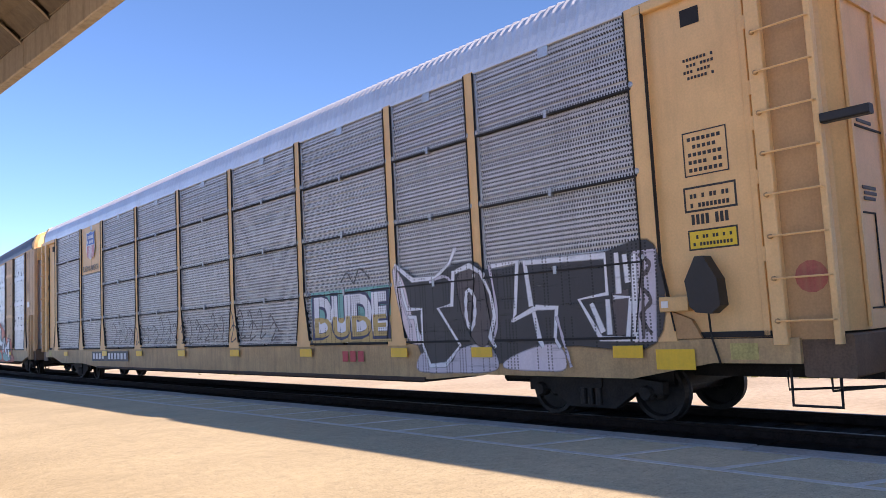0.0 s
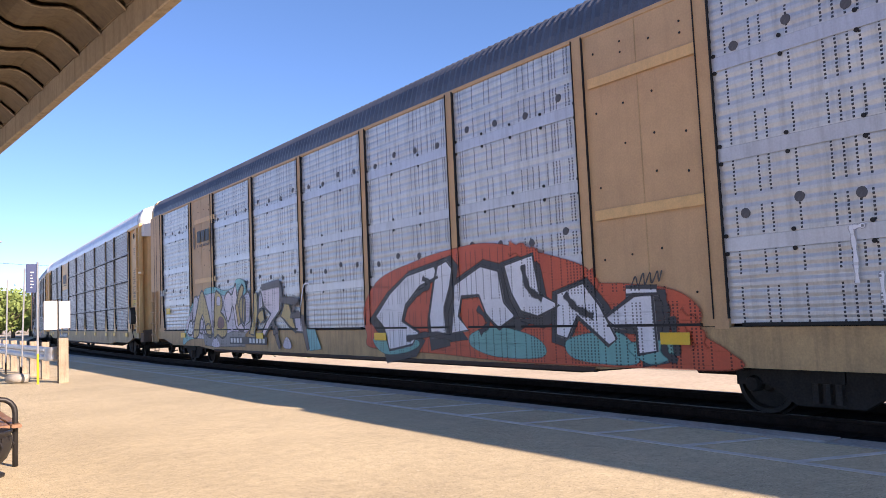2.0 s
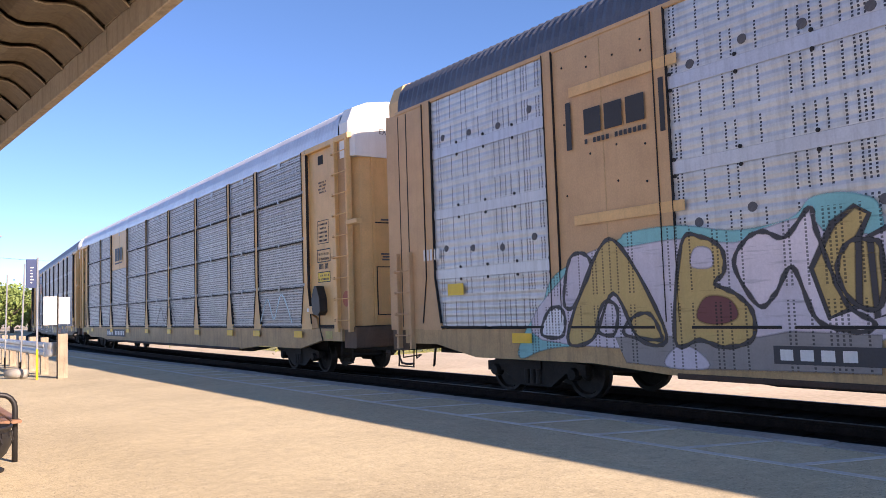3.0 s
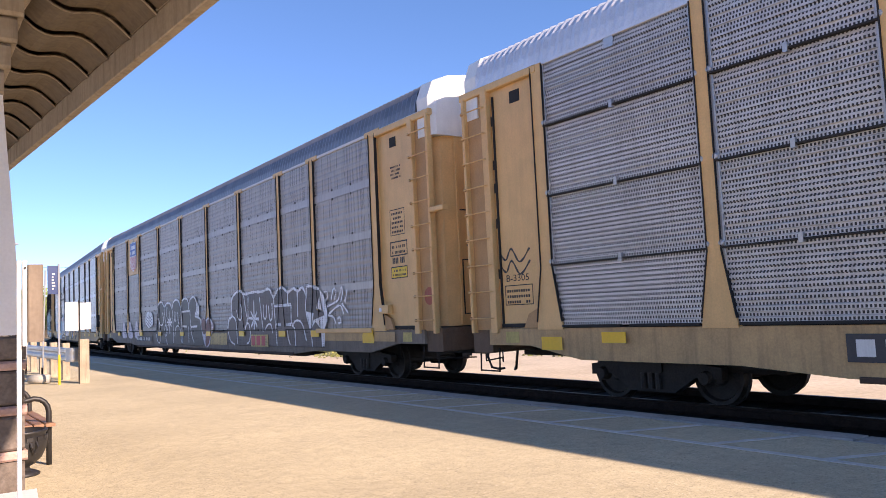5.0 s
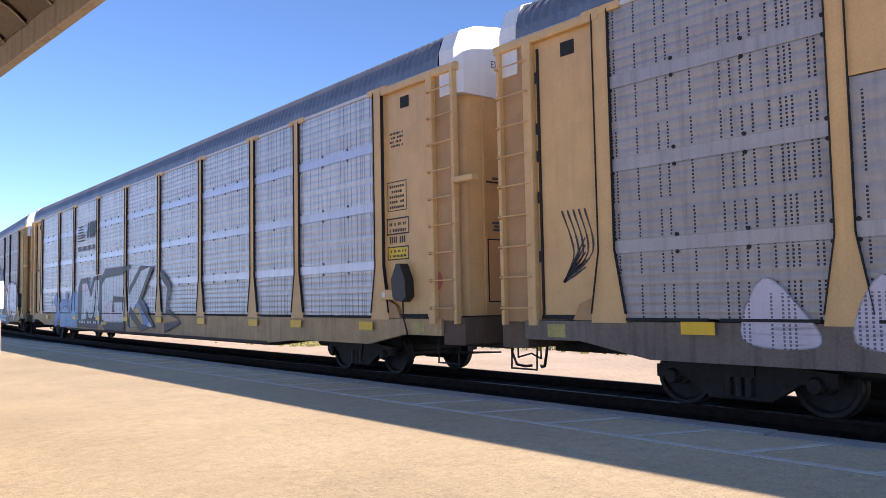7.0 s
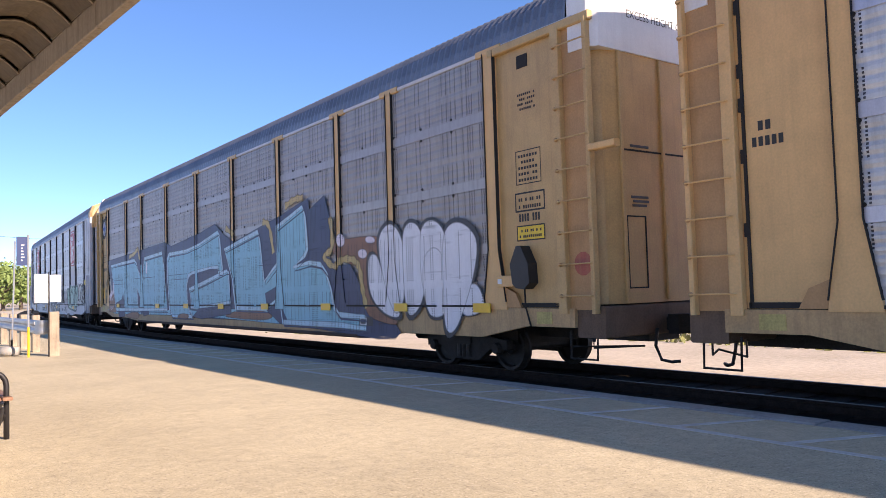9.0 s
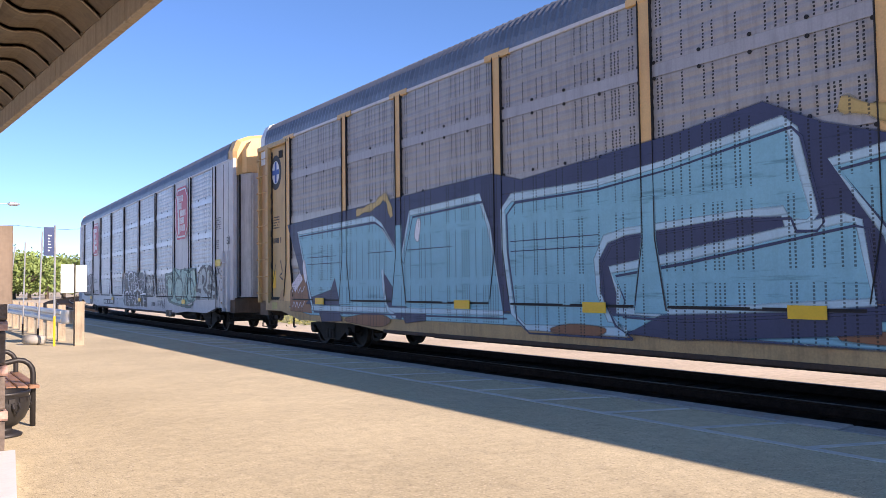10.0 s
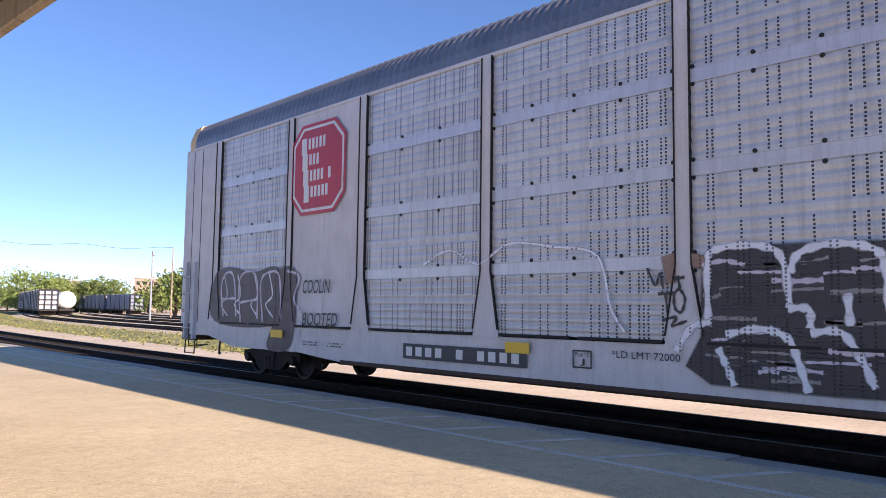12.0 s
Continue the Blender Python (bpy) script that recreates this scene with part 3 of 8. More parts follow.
def post(car, y, mat, w=0.19, flare=0.0, cap=False, z0=1.05):
    if flare:
        ring = [(y - w / 2 - flare, z0), (y + w / 2 + flare, z0), (y + w / 2 + flare * 0.9, z0 + 0.12), (y + w / 2, z0 + 0.95), (y + w / 2, EAVE + 0.02), (y - w / 2, EAVE + 0.02), (y - w / 2, z0 + 0.95), (y - w / 2 - flare * 0.9, z0 + 0.12)]
    else:
        ring = [(y - w / 2, z0), (y + w / 2, z0), (y + w / 2, EAVE + 0.02), (y - w / 2, EAVE + 0.02)]
    p = part("post", Shape().prism(ring, 0, -W - 0.028, -W + 0.08), mat, car)
    g = flare * 0.9
    for sg, b in ((1, 0.013 if flare else 0.008), (-1, 0.006 if flare else 0.004)):
        ring = [(y + sg * (w / 2 + g), z0 + 0.12), (y + sg * (w / 2 + g + b), z0 + 0.12), (y + sg * (w / 2 + b), z0 + 0.95), (y + sg * (w / 2 + b), EAVE), (y + sg * w / 2, EAVE), (y + sg * w / 2, z0 + 0.95)]
        part("lip", Shape().prism(ring, 0, -W - 0.048, -W + 0.02), SOOT, p, "dark gap beside the post")
    if cap:
        part("cap", Shape().bar(-W - 0.036, -W + 0.05, y - 0.32, y + 0.30, EAVE - 0.04, EAVE + 0.07, 0.01), mat, p)


def build_car(style):
    L = style["L"]
    car = tagged(new("autorack_car"), style["label"], "freight car", "cars of the train")
    yo = -L / 2
    end, sill, pm = style["end"], style["sill"], style["post"]
    part("roof", roof_mesh(L, style["roof"]), None, car, "ribbed metal roof")
    # far side, deck and floor close the car
    part("far_side", Shape().box(W - 0.08, W, yo + 0.4, L / 2 - 0.4, 1.0, EAVE + 0.06), style["panel"], car)
    part("deck", Shape().box(-W + 0.06, W - 0.08, yo + 0.3, L / 2 - 0.3, 0.98, 1.08), STEEL_DARK, car)
    part("center_sill", Shape().box(-0.35, 0.35, yo + 0.1, L / 2 - 0.1, 0.55, 0.98), STEEL_DARK, car)
    for sx in (-1, 1):
        ring = [(yo + 1.5, 0.80), (yo + 2.6, 0.60), (yo + 5.2, 0.60), (yo + 6.5, 0.50), (-yo - 6.5, 0.50), (-yo - 5.2, 0.60), (-yo - 2.6, 0.60), (-yo - 1.5, 0.80), (-yo - 0.5, 0.80), (-yo - 0.5, 1.07), (yo + 0.5, 1.07), (yo + 0.5, 0.80)]
        part("side_sill", Shape().prism(ring, 0, sx * (W - 0.04) - 0.05, sx * (W - 0.04) + 0.05), sill, car, "stained side sill")
        ring = [(yo + 6.0, 0.505), (-yo - 6.0, 0.505), (-yo - 7.5, 0.36), (yo + 7.5, 0.36)]
        part("fish_belly", Shape().prism(ring, 0, sx * 0.75 - 0.04, sx * 0.75 + 0.04), STEEL_DARK, car, "dark deep girder under the floor")
    for u in (3.9, L - 3.9):
        part("underframe_gear", Shape().bar(-0.85, 0.85, yo + u - 1.5, yo + u + 1.5, 0.44, 0.97, 0.05), STEEL_DARK, car, "sooty bolster and brake gear")
    part("top_rail", Shape().bar(-W - 0.02, -W + 0.06, yo + 0.35, -yo - 0.35, EAVE - 0.02, EAVE + 0.05, 0.01), style.get("rail", pm), car, "eave rail over the side sheets")
    rows = style["rows"]
    posts = style["posts"]
    kind = style["kind"]
    for i, u in enumerate(posts):
        boundary = i in (0, len(posts) - 1)
        post(car, yo + u, pm, 0.24 if boundary else style.get("pw", 0.19), 0.16 if (style["flare"] or boundary) else 0.0, style["cap"])
    for i in range(len(posts) - 1):
        a, b = yo + posts[i] + 0.07, yo + posts[i + 1] - 0.07
        if i in style["sheets"]:
            z = style["sheets"][i]
            sh = part("sheet", Shape().box(-W - 0.004, -W + 0.03, a, b, z, EAVE), style["sheetmat"], car, "plain painted steel sheet")
            part("sheet_joint", Shape().box(-W - 0.008, -W, (a + b) / 2 - 0.008, (a + b) / 2 + 0.008, z + 0.02, EAVE - 0.02), sill, sh)
            if z > 1.3:
                bay(car, a, b, [r for r in rows if r <= z + 0.15][:-1] + [z], style, kind)
            continue
        bay(car, a, b, rows, style, kind)
    # slots along the foot of the sheets
    for i in range(len(posts) - 1):
        a, b = yo + posts[i] + 0.2, yo + posts[i + 1] - 0.2
        n = max(1, int((b - a) / 1.2))
        for k in range(n):
            part("foot_slot", Shape().box(-W - 0.047, -W + 0.02, a + (b - a) * k / n + 0.08, a + (b - a) * (k + 1) / n - 0.08, 1.085, 1.120), SOOT, car, "dark drain slot")
    part("sill_flange", Shape().bar(-W - 0.035, -W + 0.05, yo + 6.6, -yo - 6.6, 0.46, 0.53, 0.012), RUSTY, car, "rusty lower flange of the sill")
    if style.get("plugs"):
        disc = Shape().lathe([(0.01, -0.006), (0.055, -0.005), (0.06, 0.0), (0.06, 0.02)], 12, 0).mesh("plug", SOOTGREY)
        for i in range(len(posts) - 1):
            if i in style["sheets"]:
                continue
            a, b = yo + posts[i], yo + posts[i + 1]
            for k in range(4):
                for z in (4.36, 2.38):
                    part("plug", disc, None, car, at=pose(-W + 0.002, a + (b - a) * (k + 0.6) / 4.2, z + 0.05 * ((k * 7 + i) % 3)))
    # yellow reflectors on the sill
    for u in style["marks"]:
        part("reflector", Shape().box(-W - 0.071, -W - 0.063, yo + u - 0.22, yo + u + 0.22, style.get("mz", 0.86), style.get("mz", 0.86) + 0.15), REFLECT, car, "yellow reflective plate")
    for sgn, u0, u1 in ((-1, 0.0, posts[0]), (1, L, posts[-1])):
        y0, y1 = yo + u0, yo + u1
        lo, hi = min(y0, y1), max(y0, y1)
        if style["ends"] == "open":
            # recessed sheet, corner ladder bay in a darker tone
            part("end_sheet", Shape().box(-W + 0.05, -W + 0.09, lo + 0.1, hi, 1.08, EAVE), end, car, "painted end sheet")
            yl0, yl1 = (lo + 0.06, lo + 0.76) if sgn < 0 else (hi - 0.76, hi - 0.06)
            part("ladder_back", Shape().box(-W + 0.03, -W + 0.045, yl0 + 0.09, yl1 - 0.06, 1.05, EAVE - 0.1), DEEPTAN, car, "browner sheet behind the ladder")
            ladder(car, -W - 0.0, yl0, yl1, 1.0, EAVE - 0.05, end, 0.45, 1 if sgn < 0 else 0)
            # sooty gap under the sheet, gusset beside the first post, faded notice on the sill
            ya, yb = (lo + 0.8, hi - 0.12) if sgn < 0 else (lo + 0.12, hi - 0.8)
            part("foot_gap", Shape().box(-W + 0.02, -W + 0.048, ya, yb, 1.085, 1.15), SOOT, car, "sooty gap under the end sheet")
            yg = hi - 0.18 if sgn < 0 else lo + 0.18
            part("gusset", Shape().prism([(yg, 1.08), (yg, 1.42), (yg + 0.30 * sgn, 1.30), (yg + 0.42 * sgn, 1.08)], 0, -W - 0.02, -W + 0.045), DEEPTAN, car, "worn brown gusset plate")
            yn = lo + 0.95 if sgn < 0 else hi - 1.25
            part("faded_notice", Shape().box(-W - 0.016, -W - 0.008, yn, yn + 0.32, 0.84, 1.02), M_FADED, car, "faded yellow notice on the sill")
            # joints and latches along the door edge
            for zz in (1.9, 2.75, 3.35, 3.75, 4.5):
                yd = (yl1 + 0.02) if sgn < 0 else (yl0 - 0.07)
                part("hinge", Shape().bar(-W + 0.015, -W + 0.075, yd, yd + 0.05, zz, zz + 0.16, 0.006), SOOT if sgn > 0 else end, car)
            part("door_edge", Shape().bar(-W + 0.02, -W + 0.07, (yl1 + 0.05) if sgn < 0 else (yl0 - 0.085), (yl1 + 0.13) if sgn < 0 else (yl0 - 0.05), 1.1, EAVE - 0.2, 0.006), SOOT if sgn > 0 else end, car, "dark door joint")
            part("head_rail", Shape().bar(-W - 0.04, -W + 0.06, lo + 0.02, hi, EAVE - 0.10, EAVE + 0.03, 0.015), end, car)
            yh = hi - 0.85 if sgn < 0 else lo + 0.5
            part("vent_hole", Shape().box(-W + 0.04, -W + 0.06, yh, yh + 0.24, 4.78, 4.98), SOOT, car, "black opening under the eave")
        else:
            part("end_sheet", Shape().box(-W - 0.004, -W + 0.04, lo + 0.03, hi, 1.05, EAVE), end, car, "painted end sheet")
            part("end_fold", Shape().bar(-W + 0.0, -W + 0.12, lo if sgn < 0 else hi - 0.05, lo + 0.05 if sgn < 0 else hi, 1.05, EAVE + 0.03, 0.01), end, car)
            ys = (lo + hi) / 2
            part("seam", Shape().box(-W - 0.009, -W, ys - 0.012, ys + 0.012, 1.1, EAVE - 0.05), SOOT, car, "dark sheet joint")
            part("seam", Shape().box(-W - 0.009, -W, (lo + 0.42) if sgn < 0 else (hi - 0.44), (lo + 0.44) if sgn < 0 else (hi - 0.42), 1.1, EAVE - 0.05), SOOT, car)
            yl0, yl1 = (lo + 0.3, lo + 0.8) if sgn < 0 else (hi - 0.8, hi - 0.3)
            ladder(car, -W - 0.03, yl0, yl1, 0.7, 2.5, end, 0.40)
        top = style["hood"]
        end_wall(car, y0, sgn, top, style.get("doors", end), ENDSILL, L)
        truck(car, y0 - sgn * 3.55, None)
    return car


OPEN_POSTS = (2.2, 5.21, 7.30, 10.34, 13.40, 16.43, 19.51, 22.58, 24.82, 27.80)
FLUSH_POSTS = (1.8, 4.55, 6.6, 9.68, 12.7, 15.7, 18.7, 21.72, 23.75, 26.9)
ROWS = (1.11, 2.04, 3.11, 4.21, EAVE)
OPEN = dict(L=29.8, posts=OPEN_POSTS, rows=ROWS, ends="open", marks=(2.6, 5.2, 7.2, 10.2, 13.3, 16.3, 19.3, 22.3, 26.5))
FLUSH = dict(L=28.3, posts=FLUSH_POSTS, rows=ROWS, ends="flush", marks=(5.2, 12.2, 18.2, 24.5), cap=False, flare=False)
STYLES = (
    dict(FLUSH, label="silver autorack car with dull white posts and ends", kind="band", panel=GREYP, band=BANDM, post=WHITEP, end=WHITEP, sheetmat=WHITEP, sheets={1: 1.08, 7: 1.08}, sill=WHITEP, roof=ROOF, hood=WHITE, front=-26.6),
    dict(OPEN, label="grey mesh-sided autorack car with yellow ends and black graffiti", kind="mesh", panel=MESHP, band=BANDB, post=BRIGHTY, end=BRIGHTY, sheetmat=BRIGHTY, sheets={7: 3.6}, sill=OCHRE, roof=ROOFW, rail=ROOFW, cap=False, flare=True, hood=YELLOW, front=2.95),
    dict(FLUSH, label="silver autorack car with tan ends and colourful graffiti", kind="band", panel=SILVERP, band=BANDM, plugs=True, post=TAN, end=TAN, doors=WHITEP, sheetmat=TAN, sheets={1: 1.08, 7: 1.08}, sill=OCHRE, roof=ROOFD, hood=YELLOW, front=34.0),
    dict(OPEN, label="grey mesh-sided autorack car with yellow ends", kind="mesh", panel=MESHP, band=BANDB, post=YELLOW, end=YELLOW, sheetmat=YELLOW, sheets={6: 3.6}, sill=OCHRE, roof=ROOFW, rail=ROOFW, cap=False, flare=True, hood=WHITE, front=63.6),
    dict(OPEN, label="browned autorack car with yellow posts and bubble-letter graffiti", kind="band", mz=0.93, panel=BROWNP, band=BANDB, post=YELLOW, end=YELLOW, sheetmat=YELLOW, sheets={7: 3.6}, sill=SILLGREY, roof=ROOF, rail=WHITEP, cap=True, flare=True, hood=WHITE, front=94.25),
    dict(OPEN, label="silver autorack car with yellow posts and pale blue graffiti", kind="band", panel=SILVERP, band=BANDS, post=YELLOW, end=YELLOW, sheetmat=YELLOW, sheets={}, sill=OCHRE, roof=ROOF, rail=WHITEP, cap=True, flare=True, hood=WHITE, front=124.85),
    dict(OPEN, label="browned autorack car covered with large light blue graffiti", kind="band", mz=1.0, marks=(2.5, 4.9, 7.9, 11.2, 14.3, 17.4, 20.5, 26.0), panel=BROWNP, band=BANDB, post=YELLOW, end=OLDYELLOW, sheetmat=YELLOW, sheets={}, sill=OCHRE, roof=ROOF, rail=WHITEP, cap=True, flare=True, hood=WHITE, front=155.98),
    dict(FLUSH, L=29.0, label="silver autorack car with dull white posts at the train's end", kind="band", panel=GREYP, band=BANDM, post=WHITEP, end=WHITEP, sheetmat=WHITEP, sheets={1: 1.08, 7: 1.08}, sill=WHITEP, roof=ROOF, hood=YELLOW, flare=True, front=187.55,
         posts=(1.75, 4.55, 6.65, 9.55, 12.55, 15.7, 18.85, 21.85, 24.2, 27.25)),
)
SPEED = 16.55
# metres by which the train runs unevenly at some times
SLIP = ((0.0, 0.5, 1.0, 1.5, 2.0, 2.5, 3.0, 5.0, 9.5, 10.0, 10.5, 11.0, 11.5, 12.0), (0.0, -0.2, -0.52, -0.28, -0.14, -0.48, -0.08, 0.0, 0.0, -0.33, -0.1, 0.0, -0.12, 0.0))
CARS = [build_car(s) for s in STYLES]


# ---------------------------------------------------------------- the station side
def build_canopy():
    ang = -4.2      # the eave runs slightly across the track's line
    c = tagged(new("canopy"), "brown station canopy with curved soffit panels and a plain fascia", "canopy", kind="structure")
    c.matrix_basis = pose(2.11, 8.65, 0.38, 0, 0, -ang)
    # local: x outwards across the eave, y along it
    y = -9.0
    while y < 26:
        part("fascia", Shape().bar(-0.11, 0.0, y, y + 2.985, 3.94, 4.25, 0.012), FASCIA, c)
        part("flashing", Shape().bar(-0.12, 0.03, y, y + 2.985, 4.255, 4.29, 0.006), FASCIA, c)
        y += 3.0
    prof = []
    for i in range(11):
        k = i / 10
        prof.append((-0.12 - 0.98 * k, 4.22 + 0.38 * (k * k * (3 - 2 * k)) + 0.13 * math.sin(2 * math.pi * k)))
    y = -9.0
    while y < 26:
        # each soffit panel laps a little over the next
        sh = Shape()
        n = len(prof)
        for yy, dz in ((y, 0.0), (y + 0.05, -0.012), (y + 0.42, 0.03), (y + 0.80, 0.035)):
            for x, z in prof:
                sh.v.append((x, yy, z + dz))
        for i in range(3):
            for j in range(n - 1):
                a = i * n + j
                sh.f.append((a, a + 1, a + n + 1, a + n))
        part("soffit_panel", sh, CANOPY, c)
        lip = Shape()
        lip.tube([(x, y + 0.015, z - 0.012) for x, z in prof], 0.010, 6)
        part("lap_joint", lip, FASCIA, c)
        y += 0.82
    part("beam", Shape().bar(-1.26, -1.10, -9, 26, 4.42, 4.66, 0.02), FASCIA, c)
    part("beam", Shape().bar(-1.46, -1.30, -9, 26, 4.58, 4.76, 0.02), FASCIA, c)
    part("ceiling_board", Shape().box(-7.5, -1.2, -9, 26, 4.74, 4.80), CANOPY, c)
    part("roofing", Shape().prism([(0.06, 4.275), (0.06, 4.31), (-1.1, 4.86), (-7.5, 5.3), (-7.5, 4.82), (-1.1, 4.82)], 1, -9, 26), FASCIA, c)
    for k in range(18):
        part("vent_bar", Shape().box(-1.19, -1.17, 2.0 + k * 0.06, 2.03 + k * 0.06, 4.47, 4.55), SOOT, c)


def build_column():
    c = tagged(new("station_column"), "white tapered column on a dark stone pedestal with pink courses", "column")
    c.matrix_basis = pose(0.37, 8.02, 0)
    rng = random.Random(8)
    z = 0.0
    i = 0
    while z < 1.34:
        h = 0.30 if i % 2 == 0 else 0.09
        if z + h > 1.36:
            h = 1.38 - z
        g = 0.0 if i % 2 == 0 else 0.012
        sh = Shape().bar(-0.45 - g, 0.44 + g + rng.random() * 0.012, -0.36 - g, 0.36 + g, z, z + h - 0.008, 0.02)
        part("stone_course", sh, BRICK if i % 2 == 0 else PINKSTONE, c)
        z += h
        i += 1
    ring = [(-0.42, 0.42), (-0.30, 0.28)]
    v = []
    for zz, k in ((1.385, 0.43), (3.55, 0.29)):
        v += [(-k, -k * 0.8, zz), (k, -k * 0.8, zz), (k, k * 0.8, zz), (-k, k * 0.8, zz)]
    part("shaft", Shape().add(v, [(0, 1, 2, 3), (4, 5, 6, 7), (0, 1, 5, 4), (1, 2, 6, 5), (2, 3, 7, 6), (3, 0, 4, 7)]), WHITE, c, "smooth white painted shaft")
    for k in range(5):
        e = 0.30 + 0.05 * k
        part("capital", Shape().bar(-e, e, -e * 0.8, e * 0.8, 3.55 + k * 0.24, 3.785 + k * 0.24, 0.03), FASCIA, c, "fluted brown capital")
    for k in range(9):
        part("brick", Shape().bar(-0.62, -0.32, -0.44, -0.33, 1.40 + k * 0.31, 1.66 + k * 0.31, 0.015), BRICK, c)


def build_bench():
    b = tagged(new("bench"), "bench with worn brown slats and black looped tube arms", "bench")
    b.matrix_basis = pose(0.72, 9.02, 0)
    for k in range(5):
        part("slat", Shape().bar(0.02 + k * 0.108, 0.115 + k * 0.108, 0.0, 1.7, 0.405, 0.44, 0.008), WOODSLAT, b)
    for k in range(3):
        part("back_slat", Shape().bar(-0.05 - k * 0.03, -0.015 - k * 0.03, 0.0, 1.7, 0.56 + k * 0.13, 0.66 + k * 0.13, 0.008), WOODSLAT, b)
    for yy in (0.12, 1.55):
        pts = [(0.50, yy, 0.0), (0.50, yy, 0.52)]
        for i in range(9):
            a = math.pi * i / 8
            pts.append((0.36 + 0.14 * math.cos(a) * 1.0 if i < 4 else 0.36 - 0.30 * (i - 4) / 4, yy, 0.55 + 0.15 * math.sin(a) if i < 4 else 0.70 - 0.015 * (i - 4)))
        pts += [(0.0, yy, 0.60), (-0.02, yy, 0.40), (0.02, yy, 0.0)]
        part("arm", Shape().tube(pts, 0.028, 10), BLACK, b, "black looped tube arm", smooth=True)
        part("cross_bar", Shape().tube([(0.0, yy, 0.385), (0.5, yy, 0.385)], 0.02, 8), BLACK, b)
        part("back_post", Shape().tube([(0.0, yy, 0.38), (-0.10, yy, 0.95)], 0.022, 8), BLACK, b)


def build_urn():
    u = tagged(new("planter_urn"), "black cast iron planter urn with a moulded rim on the platform", "planter")
    u.matrix_basis = pose(0.90, 8.69, 0)
    prof = [(0.17, 0.0), (0.175, 0.02), (0.13, 0.045), (0.085, 0.06), (0.08, 0.085), (0.13, 0.11), (0.19, 0.17), (0.225, 0.25), (0.235, 0.33), (0.225, 0.40), (0.235, 0.41), (0.245, 0.435), (0.225, 0.44), (0.21, 0.42), (0.20, 0.30)]
    part("bowl", Shape().lathe(prof, 32), BLACK, u, smooth=True)
    part("soil", Shape().lathe([(0.01, 0.385), (0.205, 0.38)], 20), STEEL_DARK, u, "dark soil")
    for k in range(14):
        a = 2 * math.pi * k / 14
        m = pose(0.232 * math.cos(a), 0.232 * math.sin(a), 0.36, 0, 0, math.degrees(a))
        part("relief", Shape().bar(-0.004, 0.008, -0.03, 0.03, -0.022, 0.022, 0.003), BLACK, u, at=m)
    for k in range(4):
        a = 2 * math.pi * k / 4 - 1.2
        m = pose(0.228 * math.cos(a), 0.228 * math.sin(a), 0.29, 0, 0, math.degrees(a))
        part("handle", Shape().tube([(0, -0.03, 0.05), (0.035, -0.03, 0.0), (0.02, 0.0, -0.06), (0.035, 0.03, 0.0), (0, 0.03, 0.05)], 0.011, 6), BLACK, u, at=m)


def build_guardrail():
    posts = [(3.85, 21.4)] + [(3.76 - 0.012 * k, 23.4 + 1.9 * k) for k in range(16)]
    for i, (x, y) in enumerate(posts):
        h = 1.11 if i == 0 else 1.0
        w = 0.11 if i == 0 else 0.09
        sh = Shape().prism([(-w, -w * 0.9), (w, -w), (w * 0.97, w), (-w, w)], 2, 0.0, h)
        p = thing("guard_post", sh, WOODPOST, "weathered square timber post of the guard rail", "post", "guard rail posts", at=pose(x, y, 0, 0, 0, 3 * math.sin(i * 7)))
    r = tagged(new("guard_rail"), "galvanised corrugated steel guard rail on timber posts", "guard rail")
    prof = [(0.0, 0.90), (0.05, 0.86), (0.05, 0.79), (0.0, 0.74), (0.0, 0.70), (0.05, 0.65), (0.05, 0.58), (0.0, 0.54), (-0.006, 0.54), (0.044, 0.58), (0.044, 0.65), (-0.006, 0.70), (-0.006, 0.74), (0.044, 0.79), (0.044, 0.86), (-0.006, 0.90)]
    for k in range(8):
        y0 = 22.0 + k * 3.8
        part("rail_length", Shape().prism([(3.56 - 0.008 * k - x, z) for x, z in prof], 1, y0, y0 + 3.85), GALV, r)
    # rounded end piece
    n = 10
    sh = Shape()
    for i in range(n + 1):
        a = math.pi * 0.9 * i / n
        cx, cy = 3.68 - 0.17 * math.cos(a), 21.95 - 0.30 * math.sin(a)
        for z, d in ((0.54, 0.0), (0.60, 0.03), (0.68, 0.0), (0.76, 0.0), (0.84, 0.03), (0.90, 0.0)):
            sh.v.append((cx, cy - d, z))
    for i in range(n):
        for j in range(5):
            a = i * 6 + j
            sh.f.append((a, a + 1, a + 7, a + 6))
    part("end_piece", sh, GALV, r, smooth=True)


